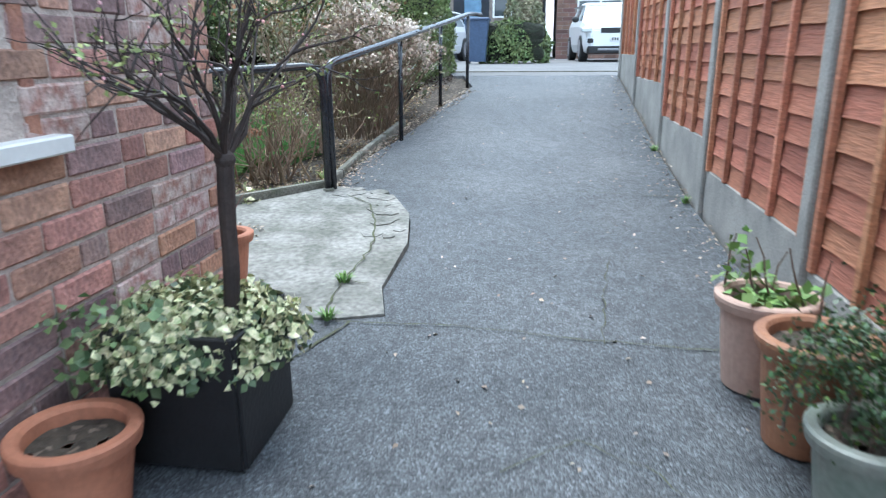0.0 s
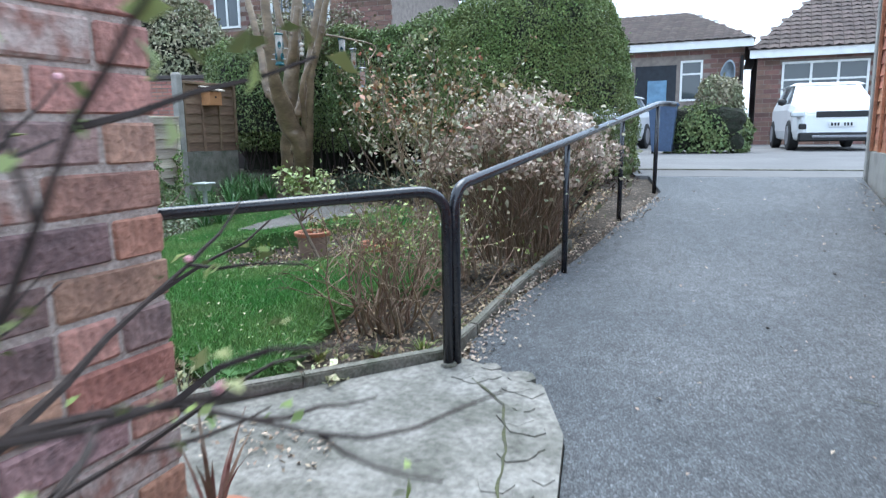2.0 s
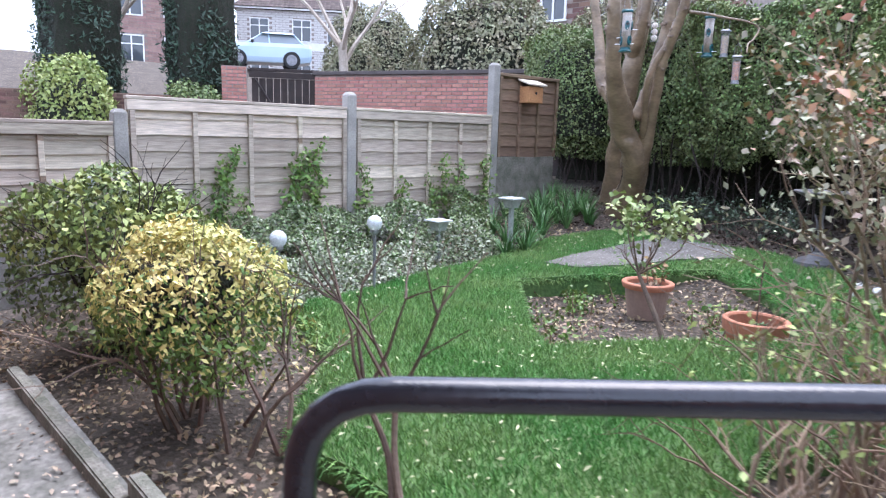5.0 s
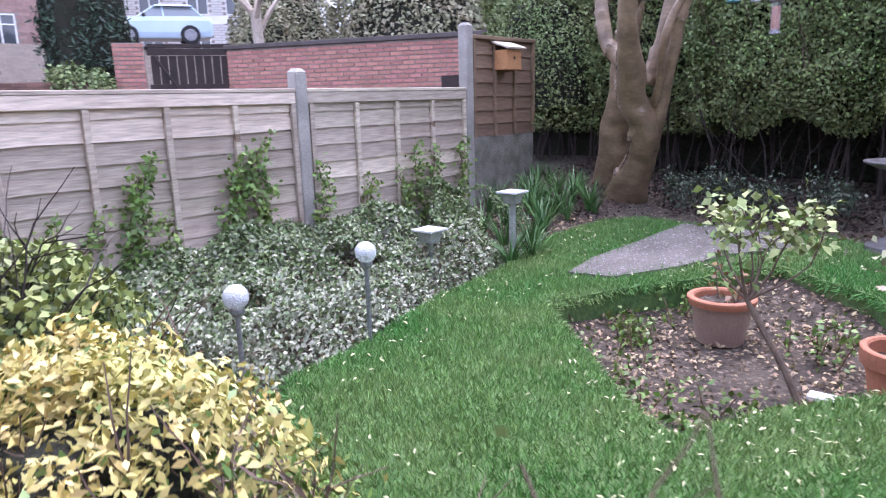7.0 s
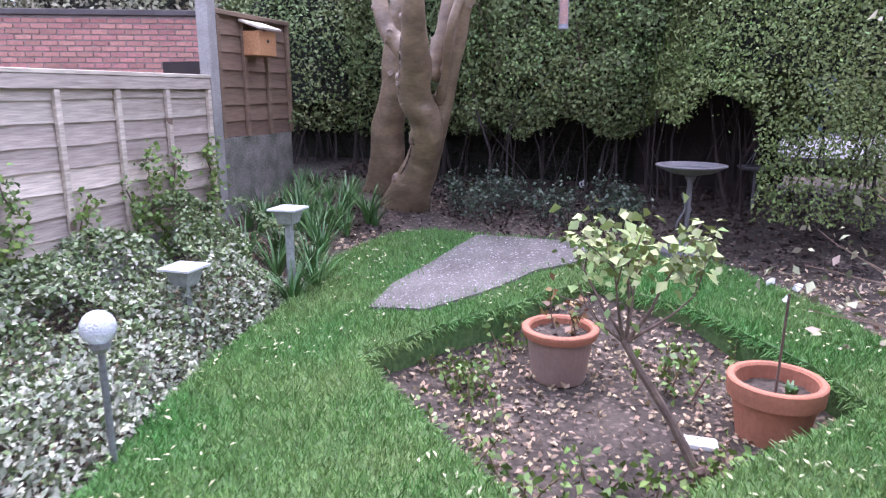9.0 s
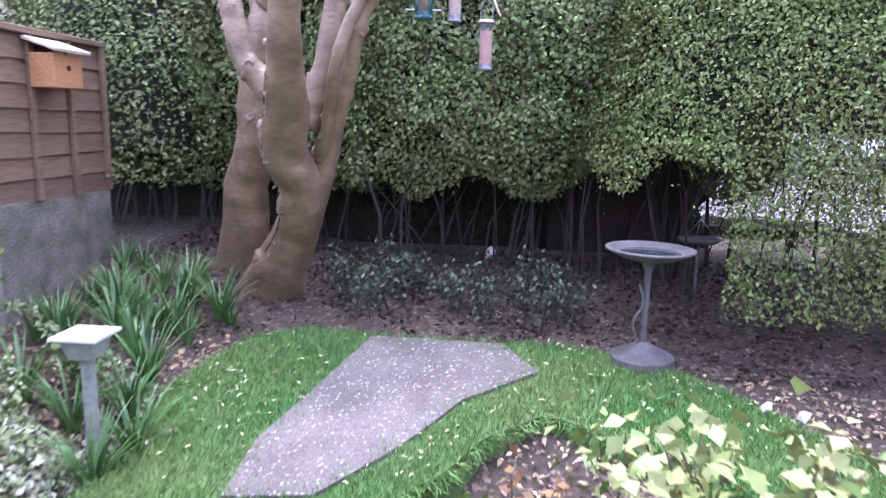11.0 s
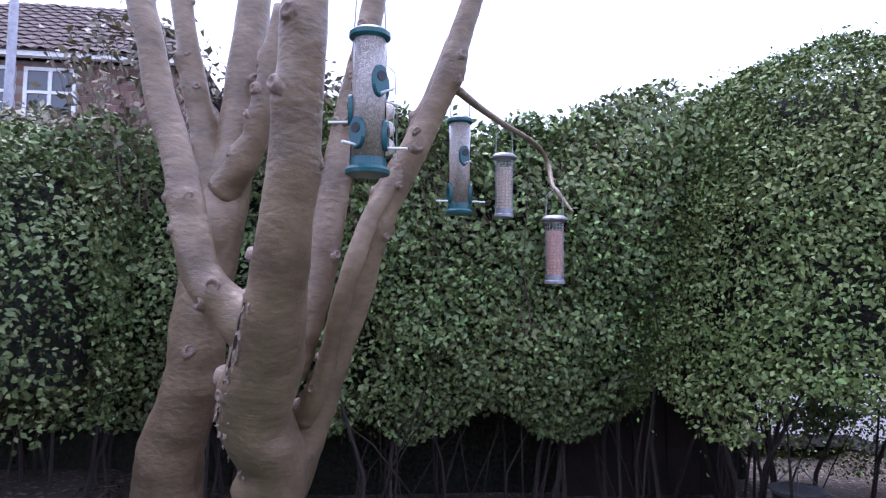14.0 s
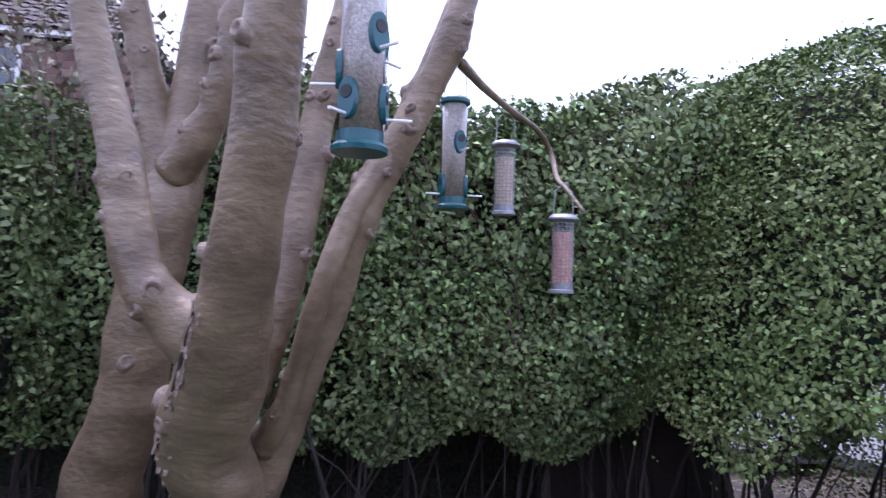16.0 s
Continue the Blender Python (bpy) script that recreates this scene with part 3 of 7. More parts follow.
# ---- kerbs and rails ----
def kerb(name, a, b, z0, z1, wide, label, height=0.12, category="kerb"):
    a, b = Vector((*a, 0)), Vector((*b, 0))
    side = (b - a).normalized().cross(Vector((0, 0, 1))) * wide / 2
    bm = bmesh.new()
    ends = []
    for p, z in ((a, z0), (b, z1)):
        ends.append([bm.verts.new(p + s * side + Vector((0, 0, z - h))) for s, h in ((-1, height), (1, height), (1, 0), (-1, 0))])
    for k in range(4):
        bm.faces.new((ends[0][k], ends[0][(k + 1) % 4], ends[1][(k + 1) % 4], ends[1][k]))
    bm.faces.new(ends[0][::-1])
    bm.faces.new(ends[1])
    bmesh.ops.recalc_face_normals(bm, faces=bm.faces)
    bmesh.ops.bevel(bm, geom=bm.edges[:], offset=0.008, segments=2, affect="EDGES")
    return tagged(part(name, bm, KERB), label, category, "garden kerbs", "structure")


kerb("kerb", (-2.57, 4.06), (-2.02, 4.61), 0.33, 0.35, 0.07, "weathered concrete edging kerb along the patio", 0.2)
kerb("kerb", (-2.015, 4.615), (-1.46, 5.15), 0.35, 0.38, 0.07, "weathered concrete edging kerb along the patio", 0.2)
kerb("kerb", (-2.64, 4.18), (-3.96, 4.18), 0.37, 0.38, 0.06, "raised concrete edging board beside the bed", 0.22)
kerb("kerb", (-3.93, 4.13), (-5.6, 4.1), 0.31, 0.33, 0.06, "raised concrete edging board beside the bed", 0.2)
edge = [(-1.52, 5.2), (-1.475, 5.65), (-1.455, 6.2), (-1.385, 7.0), (-1.3, 7.6)]
for p, q in zip(edge, edge[1:]):
    kerb("kerb", p, q, drive_z(p[1]) + 0.05, drive_z(q[1]) + 0.05, 0.06, "sunken concrete edging beside the drive")


def bent_rail(points, radius, bend=0.14, steps=6):
    """A pipe with rounded corners."""
    pts = [Vector(p) for p in points]
    line = [pts[0]]
    for a, p, b in zip(pts, pts[1:], pts[2:]):
        u, v = (a - p).normalized(), (b - p).normalized()
        s, e = p + u * bend, p + v * bend
        for k in range(steps + 1):
            t = k / steps
            line.append(s * (1 - t) ** 2 + p * 2 * t * (1 - t) + e * t * t)
    line.append(pts[-1])
    bm = bmesh.new()
    tube(bm, line, radius, 12)
    return bm


def rails():
    a, b = Vector((-2.49, 3.985, 0.2)), Vector((-1.39, 5.04, 0.3))
    top = 1.252
    guard = thing("guard_rail", a, "black painted bent steel tube guard rail on the patio", "rail")
    part("rail_tube", bent_rail([a, (a.x, a.y, top - 0.055), (b.x, b.y, top), b], 0.029, 0.16), RAIL, guard, smooth=True)
    for p in (a, b):
        bm = bmesh.new()
        lathe(bm, [(0.045, 0.0), (0.04, 0.012), (0.027, 0.016)], 14, (p.x, p.y, patio_z(p.x, p.y) + 0.014))
        part("foot_collar", bm, KERB, guard)
    hand = thing("handrail", (-1.37, 5.1, 0.3), "black painted steel handrail climbing beside the drive", "rail")
    p1, p2, p3, p4 = Vector((-1.365, 5.085, 0.28)), Vector((-1.19, 6.91, 0.45)), Vector((-1.0, 8.42, 0.68)), Vector((-0.79, 9.57, 0.85))
    end = Vector((-0.79, 9.57, 1.79))
    part("rail_tube", bent_rail([p1, (p1.x, p1.y, 1.26), end + Vector((0.02, 0.12, 0.03)), end + Vector((0.16, 0.3, 0.02))], 0.029, 0.13), RAIL, hand, smooth=True)
    for p in (p2, p3, p4):
        f = (p.y - p1.y) / (end.y + 0.12 - p1.y)
        z = 1.26 + (end.z + 0.03 - 1.26) * f - 0.02
        bm = bmesh.new()
        tube(bm, [p, (p.x + 0.01, p.y + 0.01, z)], 0.022, 10)
        part("post", bm, RAIL, hand, smooth=True)


rails()


# ---- hedges ----
def cloud(name, at, normal, leaf, material, parent, ragged=0.2, thin=0.95, depth=0.09, seed=0.0, loose=0.7, wide=0.6):
    """Leaves over a surface that bulges, with bare spots."""
    n = len(at)
    bulge = lump(at + seed, 1.3, ragged) + lump(at + seed, 4.5, ragged * 0.5)
    bare = lump(at + seed + 9, 2.2, 1.0) + lump(at + seed + 4, 6.0, 0.5)
    at = at + unit(normal) * (bulge - np.abs(rng.normal(size=n)) * depth)[:, None]
    keep = rng.random(n) < np.clip(thin - 1.2 * np.maximum(bare - 0.1, 0), 0.2, 1)
    return leaves(name, at[keep], normal[keep], leaf, leaf * wide, material, parent, loose)


def box_points(n, x0, x1, y0, y1, z0, z1, faces):
    area = {"f": (x1 - x0) * (z1 - z0), "l": (y1 - y0) * (z1 - z0), "t": (x1 - x0) * (y1 - y0)}
    area["b"], area["r"] = area["f"], area["l"]
    total = sum(area[f] for f in faces)
    at, no = [], []
    for f in faces:
        k = int(n * area[f] / total)
        u, v = rng.random(k), rng.random(k)
        if f in "fb":
            p, d = np.stack([x0 + u * (x1 - x0), np.full(k, y0 if f == "f" else y1), z0 + v * (z1 - z0)], 1), (0, -1 if f == "f" else 1, 0.3)
        elif f in "lr":
            p, d = np.stack([np.full(k, x0 if f == "l" else x1), y0 + u * (y1 - y0), z0 + v * (z1 - z0)], 1), (-1 if f == "l" else 1, 0, 0.3)
        else:
            p, d = np.stack([x0 + u * (x1 - x0), y0 + v * (y1 - y0), np.full(k, z1)], 1), (0, 0, 1)
        at.append(p)
        no.append(np.repeat(np.array(d, float)[None], k, 0))
    return np.concatenate(at), np.concatenate(no)


def dome_points(n, centre, rx, ry, z0, z1, square=3.0):
    """Points on a clipped, round-shouldered body."""
    a = rng.random(n) * 2 * math.pi
    h = rng.random(n) ** 0.8
    r = (1 - h ** square) ** (1 / square)
    at = np.stack([centre[0] + rx * r * np.cos(a), centre[1] + ry * r * np.sin(a), z0 + (z1 - z0) * h], 1)
    no = np.stack([np.cos(a) * (1 - h ** 4), np.sin(a) * (1 - h ** 4), 0.15 + h ** 4], 1)
    return at, no


def lumpy_core(lo, hi, parent, material, name="inner_growth"):
    """A solid near-black core that stands in for the shade inside a plant."""
    bm = bmesh.new()
    bmesh.ops.create_icosphere(bm, subdivisions=4, radius=1)
    c = [(a + b) / 2 for a, b in zip(lo, hi)]
    s = [(b - a) / 2 for a, b in zip(lo, hi)]
    for v in bm.verts:
        d = v.co.normalized()
        m = max(abs(d.x), abs(d.y), abs(d.z))
        q = d / m * 0.72 + d * 0.28
        q *= 1 + 0.12 * noise.noise(d * 3 + Vector(c))
        v.co = Vector((c[0] + q.x * s[0], c[1] + q.y * s[1], c[2] + q.z * s[2]))
    return part(name, bm, material, parent)


def dome_core(centre, rx, ry, z0, z1, parent, square=3.0):
    # Round near-black body in place of the shade inside the foliage.
    bm = bmesh.new()
    profile = [((1 - (k / 12) ** square) ** (1 / square), z0 + (z1 - z0) * k / 12) for k in range(12)]
    lathe(bm, profile, 28)
    for v in bm.verts:
        q = 1 + 0.08 * noise.noise(v.co * 2.5)
        v.co = Vector((centre[0] + v.co.x * rx * q, centre[1] + v.co.y * ry * q, v.co.z))
    return part("inner_growth", bm, CORE_SHADE, parent)


def stems(parent, count, x, y, z, lean=0.25, thick=0.016, material=None, name="branchwork", seed=1):
    r = random.Random(seed)
    bm = bmesh.new()
    for _ in range(count):
        px, py = r.uniform(*x), r.uniform(*y)
        h = r.uniform(0.75, 1.0)
        lx, ly = r.gauss(0, lean), r.gauss(0, lean)
        pts = [(px, py, z[0]), (px + lx * 0.3 + r.gauss(0, 0.03), py + ly * 0.3, z[0] + (z[1] - z[0]) * h * 0.4), (px + lx * 0.7 + r.gauss(0, 0.04), py + ly * 0.7, z[0] + (z[1] - z[0]) * h * 0.75), (px + lx, py + ly, z[0] + (z[1] - z[0]) * h)]
        k = r.uniform(0.6, 1.3)
        tube(bm, pts, [thick * k, thick * k * 0.8, thick * k * 0.55, thick * k * 0.25], 5)
    return part(name, bm, material or DARK_TWIG, parent)


# Near-black colour carries the shade deep inside hedges and bushes.
CORE_SHADE = mat("core_shade", (0.015, 0.022, 0.01), (0.025, 0.022, 0.015), 14, 0.95, 1.0, 40, grain=0.6, depth=0.04)


def hedges():
    ob = thing("privet_hedge", (-4.2, 11.5, 0.7), "tall clipped privet hedge with glossy leaves and dark hollow foot", "hedge")
    at, no = box_points(92000, -5.7, -2.6, 10.95, 12.2, 1.1, 3.12, "flt")
    foot = 1.36 + 0.7 * np.exp(-((at[:, 0] + 3.55) / 0.34) ** 2) + lump(at, 2.2, 0.22)
    at, no = at[at[:, 2] > foot], no[at[:, 2] > foot]
    at[:, 1] += 0.42 * np.clip((2.3 - at[:, 2]) / 0.9, 0, 1) ** 1.3
    cloud("foliage", at, no, 0.04, PRIVET, ob, 0.24, 0.95, 0.1)
    cloud("young_foliage", *box_points(2600, -5.7, -2.6, 10.9, 12.2, 1.7, 3.1, "f"), 0.028, PRIVET_YOUNG, ob, 0.24, 0.6, 0.03)
    lumpy_core((-5.6, 11.45, 1.5), (-3.9, 12.2, 3.05), ob, CORE_SHADE)
    lumpy_core((-4.3, 11.3, 1.85), (-2.5, 12.2, 3.05), ob, CORE_SHADE)
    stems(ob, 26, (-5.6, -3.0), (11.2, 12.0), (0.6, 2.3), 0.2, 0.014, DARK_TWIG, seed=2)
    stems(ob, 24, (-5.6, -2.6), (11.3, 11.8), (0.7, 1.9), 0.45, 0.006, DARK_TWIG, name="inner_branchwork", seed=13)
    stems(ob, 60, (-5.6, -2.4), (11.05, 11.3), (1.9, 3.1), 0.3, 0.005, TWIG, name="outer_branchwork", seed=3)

    ob = ob_back = thing("privet_hedge", (-8.3, 12, 0.7), "tall dark privet hedge behind the old tree", "hedge")
    at, no = box_points(52000, -8.7, -5.75, 11.5, 12.8, 1.3, 3.08, "flrt")
    at[:, 1] += 0.3 * np.clip((2.2 - at[:, 2]) / 0.9, 0, 1) ** 1.3
    cloud("foliage", at, no, 0.044, PRIVET, ob, 0.26, seed=3.0)
    lumpy_core((-8.6, 11.85, 1.45), (-5.6, 12.8, 3.1), ob, CORE_SHADE)
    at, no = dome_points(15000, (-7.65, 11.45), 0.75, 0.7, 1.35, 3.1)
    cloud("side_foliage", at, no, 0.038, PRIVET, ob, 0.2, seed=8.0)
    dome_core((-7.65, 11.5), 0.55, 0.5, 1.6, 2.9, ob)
    for k, (c, rx, z0, z1) in enumerate((((-6.9, 11.7), 0.5, 2.9, 3.75), ((-5.95, 11.9), 0.45, 2.9, 3.5))):
        at, no = dome_points(900, c, rx, rx * 0.8, z0, z1, 2.0)
        at += rng.normal(size=at.shape) * 0.09
        leaves("top_spray", at, no, 0.06, 0.032, OLIVE_DARK, ob, 1.2)
        stems(ob, 22, (c[0] - rx * 0.6, c[0] + rx * 0.6), (c[1] - 0.2, c[1] + 0.2), (2.6, z1 + 0.05), 0.25, 0.006, TWIG, name="spray_twig", seed=20 + k)
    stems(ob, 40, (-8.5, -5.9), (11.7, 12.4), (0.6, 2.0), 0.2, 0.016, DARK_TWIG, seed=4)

    ob = thing("round_hedge", (-2.6, 11.2, 0.7), "large round-topped clipped green hedge beside the drive", "hedge")
    at, no = dome_points(180000, (-2.62, 11.25), 1.45, 1.36, 0.8, 3.56)
    hollow = (at[:, 2] < 1.6 + 0.3 * lump(at, 2.0, 1.0)) & (at[:, 0] < -3.3)
    at, no = at[~hollow], no[~hollow]
    cloud("foliage", at, no, 0.028, PRIVET_LIGHT, ob, 0.1, 0.97, 0.06, seed=5.0)
    at, no = dome_points(2600, (-2.62, 11.25), 1.46, 1.37, 1.3, 3.6)
    cloud("young_foliage", at, no, 0.024, PRIVET_YOUNG, ob, 0.1, 0.6, 0.02, seed=5.0)
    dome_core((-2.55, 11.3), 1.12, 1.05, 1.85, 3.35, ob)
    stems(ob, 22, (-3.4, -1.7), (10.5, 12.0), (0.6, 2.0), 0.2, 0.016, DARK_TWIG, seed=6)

    # Filler core added behind the hedges to keep light out of their foot.
    lumpy_core((-8.7, 12.28, 0.3), (-2.7, 12.86, 3.0), ob_back, CORE_SHADE)
    # Brown fence whose deepened colour also holds the shade at the hedge's back.
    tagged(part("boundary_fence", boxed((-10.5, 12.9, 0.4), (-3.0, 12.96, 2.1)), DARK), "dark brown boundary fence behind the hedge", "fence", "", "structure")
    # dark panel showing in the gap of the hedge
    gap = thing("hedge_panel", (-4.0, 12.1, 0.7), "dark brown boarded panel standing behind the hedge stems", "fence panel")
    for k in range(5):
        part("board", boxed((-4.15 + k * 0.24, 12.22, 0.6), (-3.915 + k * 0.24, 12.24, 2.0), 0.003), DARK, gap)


OLIVE_DARK = mat("dull_leaf", (0.13, 0.13, 0.07), (0.2, 0.15, 0.1), 5, 0.5, 0, 20, island=0.4)
PRIVET_LIGHT = mat("light_privet_leaf", (0.125, 0.18, 0.052), (0.165, 0.2, 0.07), 1.4, 0.5, 0, 20, island=0.35, spec=0.28)
hedges()


# ---- the old tree ----
def old_tree():
    ob = thing("garden_tree", (-6.1, 10.7, 0.6), "old many-stemmed tree with smooth grey-brown bark and knots", "tree")
    r = random.Random(4)
    main = None
    for key, line in TREE.items():
        pts = smooth_line(line, 9)
        bm = bmesh.new()
        tube(bm, [p[:3] for p in pts], [p[3] for p in pts], 32 if key != "feed" else 10, lumps=0.1 if key != "feed" else 0.0)
        if key == "main":
            main = pts
        if key in ("main", "back"):
            # fluted, muscular foot
            for v in bm.verts:
                near = min(pts, key=lambda p: (v.co.x - p[0]) ** 2 + (v.co.y - p[1]) ** 2 + (v.co.z - p[2]) ** 2)
                c = Vector(near[:3])
                d = v.co - c
                a = math.atan2(d.y, d.x)
                low = max(0.0, min(1.0, (1.75 - v.co.z) / 1.1))
                v.co = c + d * (1 + low * (0.09 * math.sin(3 * a + 3.5 * v.co.z) + 0.05 * math.sin(5 * a - 6 * v.co.z)))
        marks = []
        if key != "feed":
            for q in range(17 if key == "main" else 11 if key in ("left", "right", "mid") else 8):
                i = r.randrange(3, len(pts) - 3)
                a = r.uniform(-3.5, 0.4)
                k = r.uniform(0.018, 0.038) * (1 if pts[i][3] > 0.06 else 0.6)
                marks.append((Vector(pts[i][:3]), pts[i][3], a, k))
            # the bark swells round every old cut, with a ridge over it
            for c, rad, a, k in marks:
                at = c + Vector((math.cos(a), math.sin(a), 0)) * rad
                for v in bm.verts:
                    d = v.co - at
                    if d.length < k * 6:
                        out = Vector((v.co.x - c.x, v.co.y - c.y, 0)).normalized()
                        v.co += out * k * (0.55 * math.exp(-(d.length / (k * 1.9)) ** 2) + 0.22 * math.exp(-((d.z - k * 1.1) / (k * 0.6)) ** 2 - ((d.x ** 2 + d.y ** 2) / (k * 3.2) ** 2)))
        part("feeder_branch" if key == "feed" else "trunk" if key in ("main", "back") else "limb", bm, BARK, ob, smooth=True)
        for c, rad, a, k in marks:
            out = Vector((math.cos(a), math.sin(a), r.uniform(-0.1, 0.3))).normalized()
            bm = bmesh.new()
            base = c + out * (rad * 1.02 + k * 0.6)
            side = out.orthogonal().normalized()
            up = out.cross(side)
            tall = r.uniform(0.6, 1.0)
            rings = []
            for d, w in ((-0.9, 1.5), (0.0, 1.1), (0.3, 0.85), (0.34, 0.62), (0.1, 0.42), (0.02, 0.1)):
                rings.append([bm.verts.new(base + out * d * k + (side * math.cos(q) + up * math.sin(q) * tall) * k * w * (1 + 0.2 * r.random())) for q in [2 * math.pi * j / 14 for j in range(14)]])
            for p, q in zip(rings, rings[1:]):
                for j in range(14):
                    bm.faces.new((p[j], p[(j + 1) % 14], q[(j + 1) % 14], q[j]))
            bm.faces.new(rings[-1])
            bmesh.ops.recalc_face_normals(bm, faces=bm.faces)
            part("knot", bm, BARK_DARK, ob, smooth=True)
    # a split down the side of the trunk, with flakes of peeling bark
    split = [p for p in main if 0.9 < p[2] < 2.1]
    edge = [Vector(p[:3]) + Vector((-0.8, -0.6, 0)).normalized() * p[3] * 1.0 for p in split]
    bm = bmesh.new()
    tube(bm, edge, [0.005 + 0.005 * abs(math.sin(i * 1.3)) for i in range(len(edge))], 6)
    part("bark_split", bm, DARK_TWIG, ob)
    bm = bmesh.new()
    for _ in range(130):
        i = r.randrange(len(edge))
        c, away = Vector(split[i][:3]), r.gauss(0, 0.16)
        a = math.atan2(-0.6, -0.8) + away
        out = Vector((math.cos(a), math.sin(a), 0))
        side = Vector((-out.y, out.x, 0))
        at = c + out * (split[i][3] * 1.01 + 0.002) + Vector((0, 0, r.uniform(-0.015, 0.015)))
        w, h, lift = r.uniform(0.004, 0.013), r.uniform(0.012, 0.04), r.uniform(0.001, 0.009)
        low = [bm.verts.new(at - side * w * r.uniform(0.5, 1) - Vector((0, 0, h)) + out * lift), bm.verts.new(at + side * w * r.uniform(0.5, 1) - Vector((0, 0, h * r.uniform(0.6, 1))) + out * lift * 0.6)]
        mid = [bm.verts.new(at - side * w), bm.verts.new(at + side * w)]
        top = [bm.verts.new(at - side * w * 0.6 + Vector((0, 0, h * r.uniform(0.5, 1))) - out * 0.002), bm.verts.new(at + side * w * 0.7 + Vector((0, 0, h * r.uniform(0.5, 1))) - out * 0.002)]
        bm.faces.new((low[0], low[1], mid[1], mid[0]))
        bm.faces.new((mid[0], mid[1], top[1], top[0]))
    tagged(part("peeling_bark", bm, BARK_PALE, ob), kind="stuff")
    # high twigs with a few leaves
    bm = bmesh.new()
    for tip in ("left", "back2", "right", "mid", "back"):
        c = Vector(TREE[tip][-1][:3])
        for _ in range(7):
            d = Vector((r.gauss(0, 0.5), r.gauss(0, 0.4), r.uniform(0.1, 0.9)))
            tube(bm, [c, c + d * 0.5, c + d + Vector((0, 0, -0.1))], [0.012, 0.008, 0.003], 5)
    part("twig_mass", bm, TWIG, ob)


BARK_DARK = mat("knot_bark", (0.23, 0.165, 0.12), (0.14, 0.095, 0.07), 14, 0.6, 0.7, 60, grain=0.3)
BARK_PALE = mat("peeling_bark", (0.27, 0.205, 0.155), (0.15, 0.105, 0.075), 16, 0.8, 0.8, 60, grain=0.35)
old_tree()


# ---- bushes ----
def branch(bm, base, direction, length, radius, depth, r, tips, bend=0.25, fork=3, spread=0.55, seg=5):
    """A branching twig; collects the tips."""
    p, d = Vector(base), Vector(direction).normalized()
    line, radii = [p.copy()], [radius]
    n = 4
    for k in range(n):
        d = (d + Vector((r.gauss(0, bend), r.gauss(0, bend), r.gauss(0, bend) + 0.06)) * 0.5).normalized()
        p = p + d * length / n
        line.append(p.copy())
        radii.append(radius * (1 - 0.6 * (k + 1) / n))
        tips.append((p.copy(), d.copy()))
        if depth > 0 and k >= 1:
            for _ in range(fork if k == n - 1 else r.randint(0, fork - 1)):
                e = (d + Vector((r.gauss(0, spread), r.gauss(0, spread), r.gauss(0, spread * 0.7)))).normalized()
                branch(bm, p, e, length * r.uniform(0.5, 0.75), radius * 0.5, depth - 1, r, tips, bend, fork, spread, max(3, seg - 1))
    tube(bm, line, radii, seg)


def bush(name, base, label, stems_n, height, radius, material, seed, depth=2, lean=0.5, fork=2, spread=0.55, category="shrub", bend=0.25, ring=0.1):
    ob = thing(name, base, label, category)
    r = random.Random(seed)
    bm, tips = bmesh.new(), []
    for _ in range(stems_n):
        a = r.uniform(0, 2 * math.pi)
        d = Vector((math.cos(a) * lean * r.random(), math.sin(a) * lean * r.random(), 1))
        start = Vector(base) + Vector((r.gauss(0, ring), r.gauss(0, ring), -0.02))
        branch(bm, start, d, height * r.uniform(0.45, 0.62), radius, depth, r, tips, bend, fork, spread)
    tagged(part("branchwork", bm, material, ob), kind="stuff")
    return ob, tips


def leafy(ob, tips, per, leaf, material, name="foliage", jitter=0.03, where=None, loose=1.2, wide=0.6, seed=0, keep=1.0, droop=0.0):
    at, no = [], []
    for p, d in tips:
        if (where and not where(p)) or rng.random() > keep:
            continue
        for _ in range(per):
            at.append(np.array(p) + rng.normal(size=3) * jitter)
            no.append(np.array((d.x * 0.3, d.y * 0.3, 0.8)))
    if at:
        return leaves(name, np.array(at), np.array(no), leaf, leaf * wide, material, ob, loose, droop)


YELLOW = mat("golden_leaf", (0.7, 0.58, 0.22), (0.46, 0.45, 0.13), 3, 0.5, 0, 20, island=0.25)
GREEN_SHRUB = mat("shrub_leaf", (0.1, 0.19, 0.035), (0.16, 0.24, 0.05), 3, 0.45, 0, 20, island=0.35)
VARIEGATED = mat("white_edged_leaf", (0.46, 0.46, 0.35), (0.15, 0.2, 0.12), 40, 0.5, 0, 60, island=0.35)
IVY_GREEN = mat("ivy_leaf", (0.1, 0.16, 0.06), (0.18, 0.24, 0.1), 10, 0.45, 0, 30, island=0.4)
CREAM = mat("cream_leaf", (0.78, 0.72, 0.46), (0.2, 0.27, 0.1), 45, 0.5, 0, 60, island=0.3)
DRY_HEAD = mat("dry_flower", (0.5, 0.4, 0.32), (0.34, 0.25, 0.18), 8, 0.85, 0, 40, island=0.4)
DRY_PALE = mat("pale_dry_flower", (0.76, 0.66, 0.57), (0.54, 0.44, 0.37), 8, 0.85, 0, 40, island=0.25)
PHOTINIA = mat("bronze_leaf", (0.3, 0.12, 0.06), (0.2, 0.2, 0.07), 3, 0.45, 0, 20, island=0.4)
DRY_STEM = mat("dry_stem", (0.2, 0.135, 0.085), (0.27, 0.2, 0.14), 6, 0.85, 0, 40, island=0.3)
